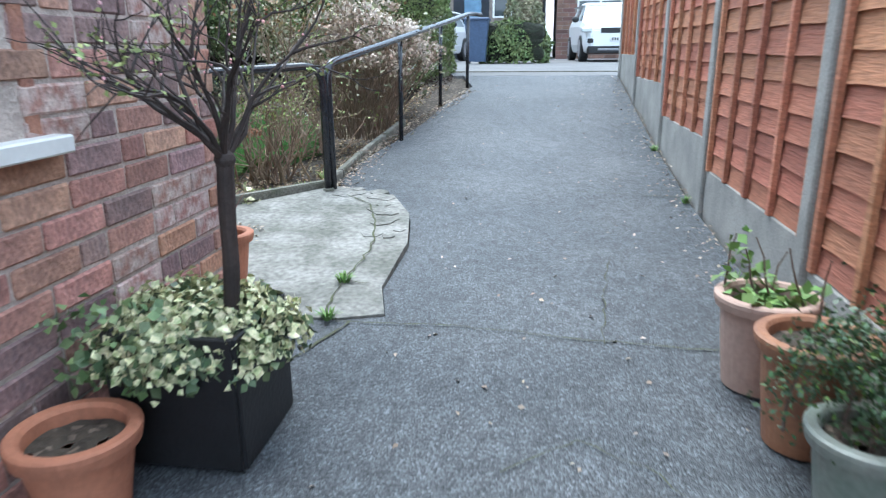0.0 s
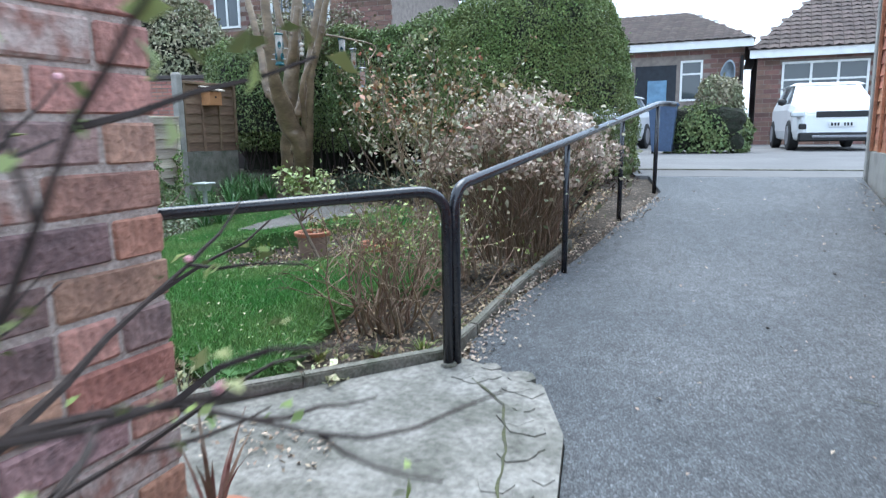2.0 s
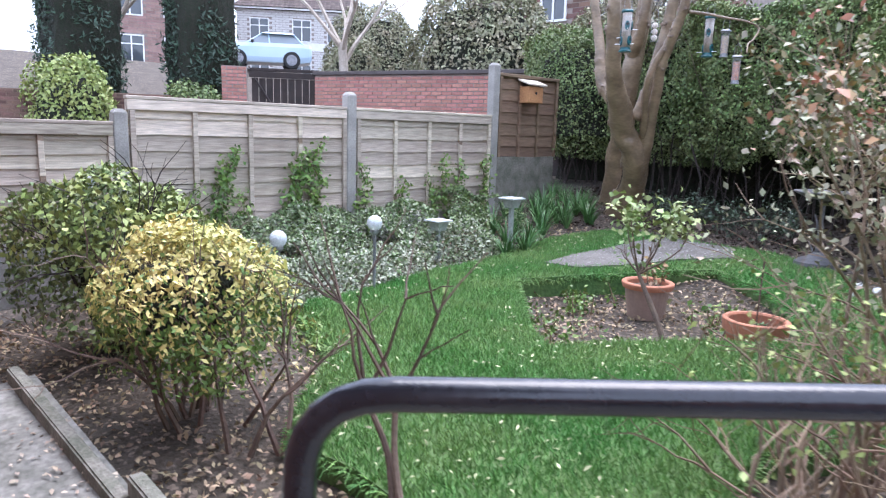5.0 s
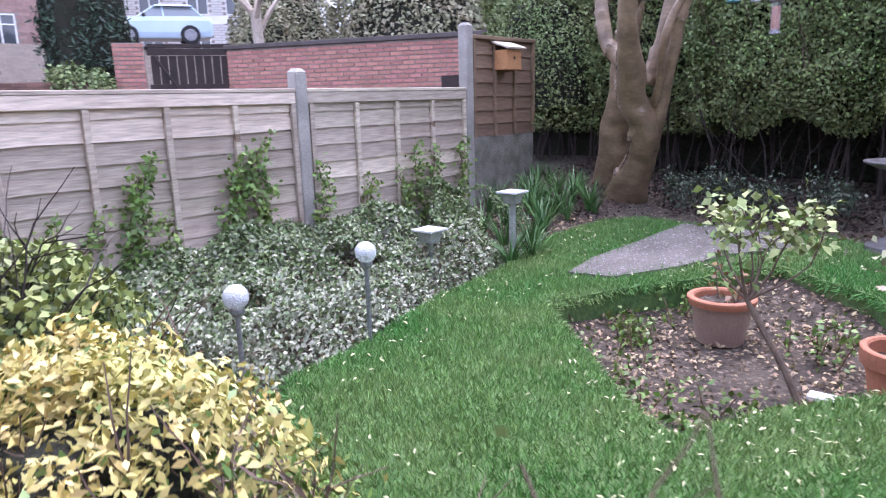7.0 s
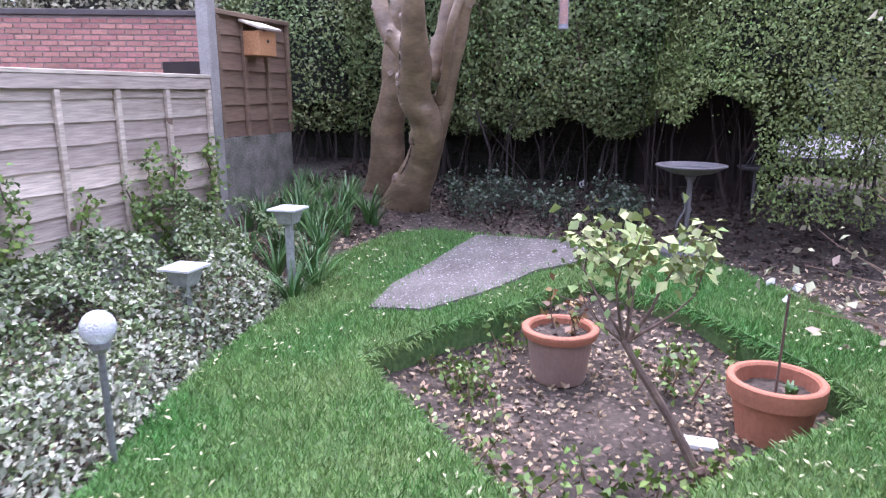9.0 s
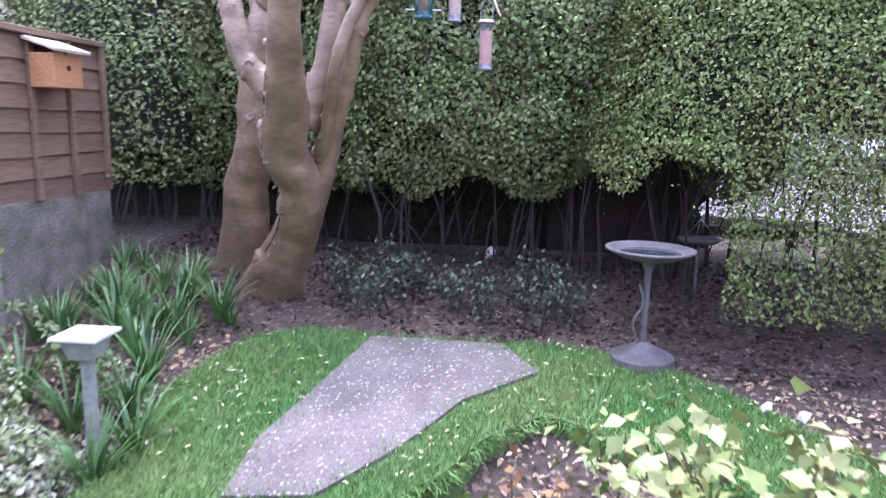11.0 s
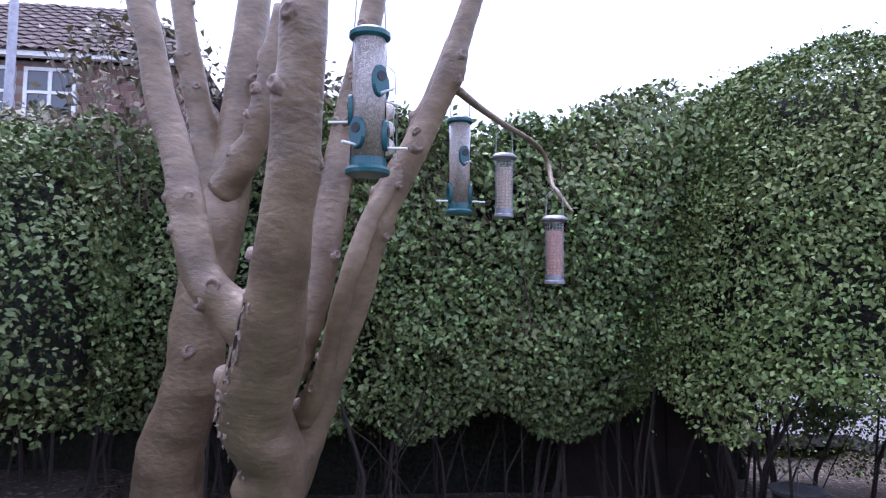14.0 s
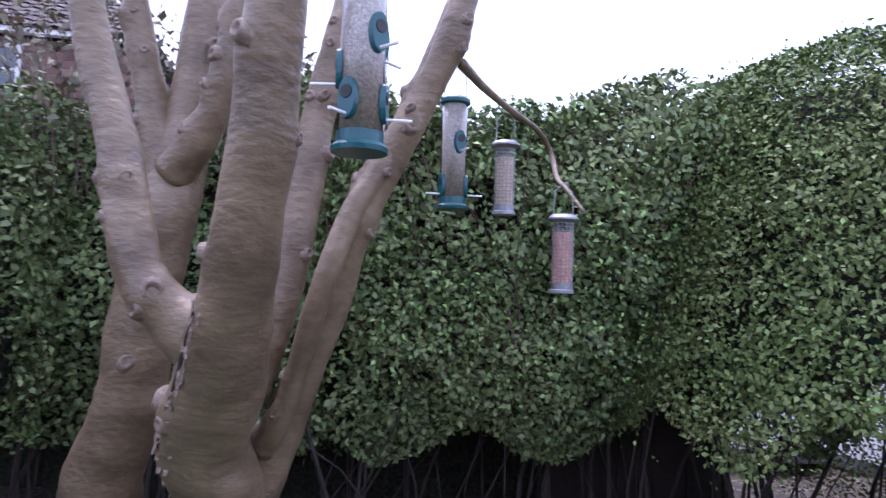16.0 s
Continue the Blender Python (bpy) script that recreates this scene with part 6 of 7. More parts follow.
for i, (x, y) in enumerate([(-4.64, 11.95), (-3.2, 9.5), (-3.05, 9.42), (-3.15, 9.2), (-6.75, 10.35)]):
    bm = bmesh.new()
    bmesh.ops.create_icosphere(bm, subdivisions=1, radius=0.045 if i == 0 else 0.025, matrix=Matrix.Translation((x, y, garden_z(y) + 0.03)))
    for v in bm.verts:
        v.co += Vector((rng.normal(), rng.normal(), rng.normal())) * 0.008
    tagged(part("white_scrap", bm, WHITE if i < 4 else TEAL), "crumpled pale scrap lying on the leaf litter", "scrap")


# ---- feeders ----
def hook(ob, x, y, z, up, wide=0.03):
    bm = bmesh.new()
    tube(bm, [(x - wide, y, z), (x - wide * 0.9, y, z + up * 0.75), (x, y, z + up), (x + wide * 0.9, y, z + up * 0.75), (x + wide, y, z)], 0.0022, 5)
    part("hanger", bm, GREY_METAL, ob)


def seed_feeder(x, y, low, high, radius, ports):
    ob = thing("seed_feeder", (x, y, low), "clear tube bird feeder with teal ports full of seed", "bird feeder", "seed feeders")
    h = high - low
    bm = bmesh.new()
    lathe(bm, [(radius * 0.93, 0.03), (radius * 0.93, h * 0.97)], 24, (x, y, low))
    part("seed", bm, SEED, ob, smooth=False)
    bm = bmesh.new()
    lathe(bm, [(radius, 0.02), (radius, h - 0.005)], 28, (x, y, low))
    tubeob = part("tube", bm, CLEAR, ob, smooth=True)
    tubeob.visible_shadow = False
    bm = bmesh.new()
    lathe(bm, [(radius * 1.25, -0.008), (radius * 1.28, 0.002), (radius * 1.06, 0.012), (radius * 1.04, 0.035)], 28, (x, y, low))
    part("base", bm, TEAL, ob)
    bm = bmesh.new()
    lathe(bm, [(radius * 1.05, h - 0.012), (radius * 1.2, h - 0.006), (radius * 1.2, h + 0.006), (radius * 0.95, h + 0.016), (radius * 0.3, h + 0.02)], 28, (x, y, low))
    part("cap", bm, TEAL, ob)
    for frac, angle in ports:
        a = radians(angle)
        out = Vector((math.cos(a), math.sin(a), 0))
        c = Vector((x, y, low + h * frac)) + out * radius
        side = Vector((-out.y, out.x, 0))
        bm = bmesh.new()
        rim, face = [], []
        for k in range(20):
            q = 2 * math.pi * k / 20
            s, z = math.cos(q) * radius * 0.5, math.sin(q) * radius * 0.95
            rim.append(bm.verts.new(c - out * radius * 0.12 + side * s + Vector((0, 0, z))))
            face.append(bm.verts.new(c + out * 0.007 + side * s * 0.9 + Vector((0, 0, z * 0.93))))
        for k in range(20):
            bm.faces.new((rim[k], rim[(k + 1) % 20], face[(k + 1) % 20], face[k]))
        bm.faces.new(face)
        bmesh.ops.recalc_face_normals(bm, faces=bm.faces)
        port = part("port", bm, TEAL, ob)
        bm = bmesh.new()
        tube(bm, [c + out * 0.004 + Vector((0, 0, radius * 0.25)), c + out * 0.009 + Vector((0, 0, radius * 0.25))], radius * 0.3, 16)
        part("opening", bm, BLACK_PLASTIC, port)
        bm = bmesh.new()
        tube(bm, [c - out * 0.002 - Vector((0, 0, radius * 0.7)), c + out * 0.06 - Vector((0, 0, radius * 0.75))], 0.0035, 8)
        part("perch", bm, WHITE_PLASTIC, ob)
    hook(ob, x, y, high + 0.01, 0.12, radius * 0.9)
    return ob


seed_feeder(-5.395, 9.3, 2.43, 2.80, 0.047, ((0.26, -125), (0.64, -50), (0.26, -10), (0.64, 40), (0.45, 180)))
seed_feeder(-5.065, 10.3, 2.455, 2.84, 0.046, ((0.2, -160), (0.6, -70), (0.2, -10)))


def nut_feeder(x, y, low, high, radius, fill, label):
    ob = thing("nut_feeder", (x, y, low), label, "bird feeder", "nut feeders")
    h = high - low
    bm = bmesh.new()
    lathe(bm, [(radius * 0.9, 0.02), (radius * 0.9, h * 0.82)], 20, (x, y, low))
    part("nuts", bm, fill, ob)
    bm = bmesh.new()
    for k in range(16):
        q = 2 * math.pi * k / 16
        tube(bm, [(x + radius * math.cos(q), y + radius * math.sin(q), low + 0.01), (x + radius * math.cos(q), y + radius * math.sin(q), low + h - 0.01)], 0.0011, 4)
    for k in range(18):
        z = low + 0.015 + (h - 0.03) * k / 17
        ring = [(x + radius * math.cos(2 * math.pi * j / 16), y + radius * math.sin(2 * math.pi * j / 16), z) for j in range(17)]
        tube(bm, ring, 0.001, 3, cap=False)
    part("mesh_cage", bm, GREY_METAL, ob)
    bm = bmesh.new()
    lathe(bm, [(radius * 1.15, -0.006), (radius * 1.15, 0.004), (radius * 1.03, 0.008), (radius * 1.03, 0.03)], 24, (x, y, low))
    part("base", bm, GREY_METAL, ob)
    bm = bmesh.new()
    lathe(bm, [(radius * 1.1, h - 0.006), (radius * 1.5, h - 0.002), (radius * 1.5, h + 0.004), (radius * 1.1, h + 0.016), (radius * 0.3, h + 0.02)], 24, (x, y, low))
    part("cap", bm, GREY_METAL, ob)
    hook(ob, x, y, high, 0.13, radius * 1.0)


nut_feeder(-4.88, 10.28, 2.44, 2.685, 0.036, NUTS_PALE, "wire mesh feeder of pale peanuts with a metal cap")
nut_feeder(-4.69, 10.18, 2.165, 2.415, 0.036, NUTS, "wire mesh feeder of pink peanuts with a metal cap")


def fat_ball_cage():
    x, y, z = -5.36, 9.75, 2.56
    ob = thing("fat_ball_feeder", (x, y, z), "wire cage feeder with pale fat balls", "bird feeder")
    for k in range(3):
        bm = bmesh.new()
        bmesh.ops.create_uvsphere(bm, u_segments=14, v_segments=10, radius=0.03, matrix=Matrix.Translation((x, y, z + 0.04 + k * 0.06)))
        part("fat_ball", bm, SEED, ob, smooth=True)
    bm = bmesh.new()
    for k in range(8):
        q = 2 * math.pi * k / 8
        tube(bm, [(x + 0.036 * math.cos(q), y + 0.036 * math.sin(q), z), (x + 0.036 * math.cos(q), y + 0.036 * math.sin(q), z + 0.22)], 0.0014, 4)
    part("cage", bm, GREY_METAL, ob)
    hook(ob, x, y, z + 0.22, 0.1)


fat_ball_cage()


def bird_box():
    ob = thing("bird_box", (-7.32, 10.14, 2.0), "small wooden nest box with a pale roof on the fence", "bird box")
    part("body", boxed((-7.355, 10.03, 2.0), (-7.2, 10.3, 2.2), 0.004), mat("orange_pine", (0.5, 0.25, 0.11), (0.42, 0.2, 0.09), 6, 0.7), ob)
    bm = boxed((-0.11, -0.17, -0.01), (0.11, 0.17, 0.01), 0.003)
    bmesh.ops.transform(bm, matrix=pose(-7.265, 10.165, 2.25, 0, 18, 0), verts=bm.verts)
    part("roof", bm, mat("pale_wood", (0.62, 0.55, 0.46), (0.52, 0.45, 0.37), 6, 0.8), ob)
    bm = bmesh.new()
    tube(bm, [(-7.2, 10.165, 2.12), (-7.196, 10.165, 2.12)], 0.016, 14)
    part("entrance", bm, BLACK_PLASTIC, ob)


bird_box()


# ---- beyond the drive: cars, bush and bungalows ----
def car(name, place, turn, paint, label, length=4.35, width=1.9, height=1.64, tall=True):
    """A parked car; local -y is its nose."""
    ob = tagged(new(name), label, "car")
    h, w, l = height, width / 2, length / 2
    bm = bmesh.new()
    hood = 0.64 * h if tall else 0.6 * h
    stations = [(-l, 0.80, 0.36, hood * 0.80), (-l + 0.08, 0.92, 0.26, hood * 0.92), (-l + 0.45, 0.985, 0.24, hood * 0.99), (-l + 1.15, 1.0, 0.24, hood * 1.06), (0, 1.0, 0.24, hood * 1.08), (l - 0.5, 0.99, 0.25, hood * 1.1), (l - 0.08, 0.93, 0.3, hood * 1.08), (l, 0.86, 0.4, hood * 0.98)]
    rings = []
    for y, f, z0, z1 in stations:
        half = w * f
        rings.append([bm.verts.new(p) for p in ((-half * 0.94, y, z0), (half * 0.94, y, z0), (half, y, z0 + 0.22), (half, y, z1 - 0.16), (half * 0.93, y, z1), (-half * 0.93, y, z1), (-half, y, z1 - 0.16), (-half, y, z0 + 0.22))])
    for a, b in zip(rings, rings[1:]):
        for k in range(8):
            bm.faces.new((a[k], a[(k + 1) % 8], b[(k + 1) % 8], b[k]))
    bm.faces.new(rings[0][::-1])
    bm.faces.new(rings[-1])
    bmesh.ops.recalc_face_normals(bm, faces=bm.faces)
    bmesh.ops.bevel(bm, geom=[e for e in bm.edges if e.calc_face_angle(0) > 0.5], offset=0.03, segments=2, affect="EDGES")
    part("body", bm, paint).parent = ob
    zb = hood * 1.03
    def cabin(inset, z0, z1, y0, y1, y2, y3):
        b = bmesh.new()
        low = [b.verts.new(p) for p in ((-w * 0.9 + inset, y0, z0), (w * 0.9 - inset, y0, z0), (w * 0.9 - inset, y3, z0), (-w * 0.9 + inset, y3, z0))]
        up = [b.verts.new(p) for p in ((-w * 0.7 + inset, y1, z1), (w * 0.7 - inset, y1, z1), (w * 0.7 - inset, y2, z1), (-w * 0.7 + inset, y2, z1))]
        for k in range(4):
            b.faces.new((low[k], low[(k + 1) % 4], up[(k + 1) % 4], up[k]))
        b.faces.new(low[::-1])
        b.faces.new(up)
        return b
    part("glasshouse", cabin(0.0, zb, h - 0.05, -l + 1.15, -l + 1.85, l - 0.75, l - 0.3), CAR_GLASS).parent = ob
    roof = cabin(-0.012, h - 0.08, h, -l + 1.78, -l + 1.95, l - 0.8, l - 0.68)
    bmesh.ops.bevel(roof, geom=roof.edges[:], offset=0.025, segments=2, affect="EDGES")
    part("roof", roof, paint).parent = ob
    for s in (-1, 1):
        for y0, y1 in ((-l + 1.17, -l + 1.87), (l - 0.32, l - 0.77), (0.2, 0.15)):
            b = bmesh.new()
            tube(b, [(s * w * 0.895, y0, zb), (s * w * 0.7, y1, h - 0.05)], 0.035, 6)
            part("pillar", b, paint).parent = ob
        mirror = bmesh.new()
        bmesh.ops.create_uvsphere(mirror, u_segments=12, v_segments=8, radius=0.12, matrix=Matrix.Translation((s * (w + 0.09), -l + 1.45, zb + 0.08)) @ Matrix.Diagonal((0.9, 0.6, 0.7, 1)))
        part("wing_mirror", mirror, BLACK_PLASTIC).parent = ob
        lamp = boxed((s * w * 0.86 - 0.22, -l - 0.02, hood * 0.74), (s * w * 0.86 + 0.06, -l + 0.2, hood * 0.86), 0.03)
        part("headlight", lamp, LAMP).parent = ob
        vent = boxed((s * w * 0.8 - 0.1, -l - 0.015, 0.5), (s * w * 0.8 + 0.06, -l + 0.1, 0.62), 0.02)
        part("vent", vent, BLACK_PLASTIC).parent = ob
        for y in (-l + 0.85, l - 0.85):
            wheel = bmesh.new()
            for r0, x0 in ((0.36, 0),):
                tube(wheel, [(s * (w - 0.2), y, 0.36), (s * (w - 0.17), y, 0.36), (s * (w + 0.01), y, 0.36), (s * (w + 0.03), y, 0.36)], [0.32, 0.36, 0.36, 0.32], 28)
            tyre = part("wheel", wheel, TYRE)
            tyre.parent = ob
            rim = bmesh.new()
            tube(rim, [(s * (w + 0.02), y, 0.36), (s * (w + 0.036), y, 0.36)], [0.24, 0.22], 20)
            part("rim", rim, GREY_METAL).parent = tyre
    part("grille", boxed((-w * 0.55, -l - 0.02, hood * 0.72), (w * 0.55, -l + 0.1, hood * 0.85), 0.01), BLACK_PLASTIC).parent = ob
    part("lower_bumper", boxed((-w * 0.9, -l - 0.03, 0.22), (w * 0.9, -l + 0.2, 0.42), 0.03), BLACK_PLASTIC).parent = ob
    part("skid_plate", boxed((-w * 0.62, -l - 0.05, 0.3), (w * 0.62, -l + 0.05, 0.36), 0.015), GREY_METAL).parent = ob
    plate = part("number_plate", boxed((-0.26, -l - 0.04, hood * 0.52), (0.26, -l - 0.01, hood * 0.52 + 0.11), 0.004), WHITE)
    plate.parent = ob
    for k in range(7):
        if k != 3:
            part("plate_mark", boxed((-0.22 + k * 0.064, -l - 0.044, hood * 0.52 + 0.02), (-0.18 + k * 0.064, -l - 0.041, hood * 0.52 + 0.09)), BLACK_PLASTIC).parent = plate
    ob.matrix_basis = Matrix.Translation(place) @ pose(0, 0, 0, 0, 0, turn)
    return ob


# Glass base lightened to stand in for sky reflected in the windscreens.
CAR_GLASS = glass("car_glass", (0.2, 0.23, 0.25))
LAMP = glass("lamp_glass", (0.55, 0.58, 0.6))
TYRE = mat("tyre", (0.02, 0.02, 0.021), rough=0.8)
CAR_BLUE = mat("pale_blue_paint", (0.5, 0.63, 0.74), (0.46, 0.6, 0.72), 2, 0.2, 0, 30, grain=0.02)
CAR_SILVER = mat("silver_paint", (0.6, 0.62, 0.64), (0.55, 0.57, 0.6), 2, 0.25, 0, 30, grain=0.02)
car("white_suv", (2.15, 21.7, 1.0), 4, CAR_WHITE, "white parked off-road car with black trim, facing the drive")
car("silver_hatchback", (-3.25, 21.6, 1.0), -8, CAR_SILVER, "silver parked hatchback half hidden by the hedge", 4.0, 1.75, 1.5)
car("blue_hatchback", (-29.18, 18.13, 4.04), -28, CAR_BLUE, "pale blue hatchback parked on higher ground beyond the wall", 3.9, 1.75, 1.5)


def gable_window(parent, x0, x1, z0, z1, y, splits, frame=None):
    win = part("window", boxed((x0, y - 0.03, z0), (x1, y + 0.05, z1)), GLASS_DARK, parent)
    b = bmesh.new()
    t = 0.07
    for lo, hi in (((x0 - t, z0 - t), (x1 + t, z0)), ((x0 - t, z1), (x1 + t, z1 + t)), ((x0 - t, z0), (x0, z1)), ((x1, z0), (x1 + t, z1))):
        box(b, (lo[0], y - 0.06, lo[1]), (hi[0], y + 0.04, hi[1]))
    for k in range(1, splits):
        x = x0 + (x1 - x0) * k / splits
        box(b, (x - 0.035, y - 0.058, z0), (x + 0.035, y + 0.04, z1))
    box(b, (x0, y - 0.057, z0 + (z1 - z0) * 0.66), (x1, y + 0.04, z0 + (z1 - z0) * 0.66 + 0.06))
    part("window_frame", b, frame or WHITE, win)
    return win


def courses(parent, x0, x1, y, z0, z1, material, holes=(), course=0.15, length=0.45, name="brickwork"):
    """Rows of proud bricks over a far wall, joined."""
    b = bmesh.new()
    verts, faces = [], []
    r = random.Random(int(x0 * 10))
    z, k = z0, 0
    while z < z1 - 0.02:
        x = x0 - (length / 2 if k % 2 else 0)
        while x < x1:
            a, c = max(x, x0), min(x + length - 0.02, x1)
            if c - a > 0.05 and not any(h[0] - 0.08 < (a + c) / 2 < h[1] + 0.08 and h[2] - 0.08 < z + course / 2 < h[3] + 0.08 for h in holes):
                n = len(verts)
                p = y - 0.012 - r.random() * 0.004
                verts += [(a, p, z), (c, p, z), (c, p, z + course - 0.02), (a, p, z + course - 0.02), (a, y, z), (c, y, z), (c, y, z + course - 0.02), (a, y, z + course - 0.02)]
                faces += [(n, n + 1, n + 2, n + 3), (n + 4, n + 5, n + 1, n), (n + 3, n + 2, n + 6, n + 7), (n + 4, n, n + 3, n + 7), (n + 1, n + 5, n + 6, n + 2)]
            x += length
        z += course
        k += 1
    b.free()
    me = bpy.data.meshes.new(name)
    me.from_pydata(verts, [], faces)
    me.materials.append(material)
    ob = new(name, me)
    ob.parent = parent
    ob.matrix_parent_inverse = parent.matrix_basis.inverted()
    return tagged(ob, kind="stuff")


def tiled_roof(parent, x0, x1, y0, y1, z0, z1, name="roof"):
    """A hipped roof in rows of lapped tiles."""
    ym, inset = (y0 + y1) / 2, min((x1 - x0) * 0.3, 2.2)
    b = bmesh.new()
    low = [b.verts.new(p) for p in ((x0, y0, z0), (x1, y0, z0), (x1, y1, z0), (x0, y1, z0))]
    top = [b.verts.new(p) for p in ((x0 + inset, ym, z1), (x1 - inset, ym, z1))]
    for f in ((low[0], low[1], top[1], top[0]), (low[2], low[3], top[0], top[1]), (low[1], low[2], top[1]), (low[3], low[0], top[0]), (low[3], low[2], low[1], low[0])):
        b.faces.new(f)
    roof = part(name, b, ROOF, parent)
    rows = int((ym - y0) / 0.3)
    verts, faces = [], []
    for k in range(rows):
        t0, t1 = k / rows, (k + 1) / rows
        a0, a1 = x0 + inset * t0, x1 - inset * t0
        x = a0 + (0.15 if k % 2 else 0)
        while x < a1 - 0.28:
            n = len(verts)
            ya, yb, za, zb = y0 + (ym - y0) * t0, y0 + (ym - y0) * t1, z0 + (z1 - z0) * t0, z0 + (z1 - z0) * t1
            for q, w, lift in ((x, 0, 0.03), (x + 0.15, 0, 0.07), (x + 0.28, 0, 0.03)):
                verts += [(q, ya - 0.02, za + lift), (q, yb, zb + lift * 0.6)]
            faces += [(n, n + 2, n + 3, n + 1), (n + 2, n + 4, n + 5, n + 3)]
            x += 0.3
    me = bpy.data.meshes.new("roof_tiles")
    me.from_pydata(verts, [], faces)
    me.materials.append(ROOF)
    ob = new("roof_tiles", me)
    ob.parent = roof
    tagged(ob, kind="stuff")
    return roof


def bungalows():
    y = 26.8
    ob = thing("bungalow", (-4, y, 1.0), "dark brick bungalow with white windows, blue door and tiled roof", "house")
    part("wall", boxed((-9.0, y, 0.9), (0.35, y + 7, 4.3)), HOUSE_MORTAR, ob)
    courses(ob, -9.0, 0.35, y, 1.0, 4.15, HOUSE_BRICK, [(-4.2, -0.9, 1.0, 3.85)])
    part("fascia", boxed((-9.3, y - 0.4, 4.15), (0.6, y - 0.34, 4.4)), WHITE, ob)
    part("soffit", boxed((-9.3, y - 0.34, 4.2), (0.6, y, 4.28)), WHITE, ob)
    tiled_roof(ob, -9.35, 0.65, y - 0.45, y + 7.4, 4.4, 5.9)
    gable_window(ob, -1.55, -0.98, 2.55, 3.75, y, 1)
    gable_window(ob, -4.1, -3.3, 2.3, 3.75, y, 2)
    door = part("door", boxed((-2.75, y + 0.25, 1.1), (-2.0, y + 0.3, 3.2)), mat("blue_door", (0.12, 0.22, 0.36), rough=0.4), ob)
    # A near-black block fills the porch opening in place of its shade.
    part("porch", boxed((-3.1, y - 0.02, 1.0), (-1.75, y + 0.24, 3.7)), PORCH_SHADE, ob)
    part("door_light", boxed((-2.68, y - 0.05, 2.2), (-2.05, y - 0.03, 3.2)), mat("blue_panel", (0.16, 0.3, 0.45), rough=0.4), ob)
    dish = bmesh.new()
    lathe(dish, [(0.36, 0.08), (0.34, 0.09), (0.2, 0.03), (0.02, 0.0)], 24)
    bmesh.ops.transform(dish, matrix=pose(-0.1, y - 0.5, 3.2, 80, 0, -35) @ Matrix.Diagonal((0.8, 1.5, 1, 1)), verts=dish.verts)
    d = part("satellite_dish", dish, mat("dish_grey", (0.3, 0.36, 0.42), rough=0.5), ob, smooth=True)
    bm = bmesh.new()
    tube(bm, [(-0.1, y, 3.0), (-0.1, y - 0.45, 3.1)], 0.025, 6)
    part("bracket", bm, GREY_METAL, d)
    bm = bmesh.new()
    tube(bm, [(0.28, y - 0.08, 1.0), (0.28, y - 0.08, 3.9)], 0.05, 8)
    part("downpipe", bm, BLACK_PLASTIC, ob)

    ob = thing("bungalow", (5, y, 1.0), "dark brick bungalow with a wide white window and tiled roof", "house")
    part("wall", boxed((0.75, y, 0.9), (10.0, y + 7, 3.9)), HOUSE_MORTAR, ob)
    courses(ob, 0.75, 10.0, y, 1.0, 3.75, HOUSE_BRICK, [(1.5, 3.9, 1.9, 3.62)])
    part("fascia", boxed((0.5, y - 0.4, 3.75), (10.2, y - 0.34, 4.0)), WHITE, ob)
    tiled_roof(ob, 0.45, 10.3, y - 0.45, y + 7.4, 4.0, 6.2)
    gable_window(ob, 1.55, 3.85, 2.0, 3.55, y, 3)
    gable_window(ob, 5.6, 7.6, 2.0, 3.55, y, 3)

    ob = thing("ivy_bush", (-0.45, 18.6, 1.0), "rounded evergreen bush with a smaller clipped top", "bush")
    at, no = dome_points(9000, (-0.5, 18.7), 0.95, 0.7, 1.0, 2.12, 3.2)
    cloud("foliage", at, no, 0.085, PRIVET, ob, 0.12, 0.97, 0.08)
    at, no = dome_points(4200, (-0.25, 18.9), 0.55, 0.5, 1.6, 2.72, 3.0)
    cloud("top_foliage", at, no, 0.075, OLIVE, ob, 0.1, 0.97, 0.06)
    lumpy_core((-1.3, 18.15, 1.05), (0.3, 19.3, 2.02), ob, CORE_SHADE)

    ob = thing("wheelie_bin", (-1.42, 18.0, 1.0), "blue-grey plastic wheelie bin beside the bush", "bin")
    bm = bmesh.new()
    low = [bm.verts.new(p) for p in ((-1.62, 17.8, 1.06), (-1.2, 17.8, 1.06), (-1.2, 18.25, 1.06), (-1.62, 18.25, 1.06))]
    up = [bm.verts.new(p) for p in ((-1.7, 17.7, 2.05), (-1.12, 17.7, 2.05), (-1.12, 18.35, 2.05), (-1.7, 18.35, 2.05))]
    for k in range(4):
        bm.faces.new((low[k], low[(k + 1) % 4], up[(k + 1) % 4], up[k]))
    bm.faces.new(low[::-1])
    bm.faces.new(up)
    bin_m = mat("bin_blue", (0.07, 0.11, 0.19), (0.06, 0.09, 0.16), 5, 0.5, 0, 30)
    part("body", bm, bin_m, ob)
    part("lid", boxed((-1.73, 17.66, 2.052), (-1.09, 18.38, 2.12), 0.02), bin_m, ob)
    for s in (-1.66, -1.2):
        bm = bmesh.new()
        tube(bm, [(s, 18.28, 1.1), (s + 0.05, 18.28, 1.1)], 0.1, 14)
        part("wheel", bm, BLACK_PLASTIC, ob)
    # pale edging across the end of the drive
    tagged(part("kerb", boxed((-1.5, 11.55, 0.98), (1.6, 11.65, 1.012), 0.004), KERB), "pale flush kerb across the end of the drive", "kerb", "", "structure")


HOUSE_MORTAR = mat("house_mortar", (0.3, 0.25, 0.22), rough=0.95)
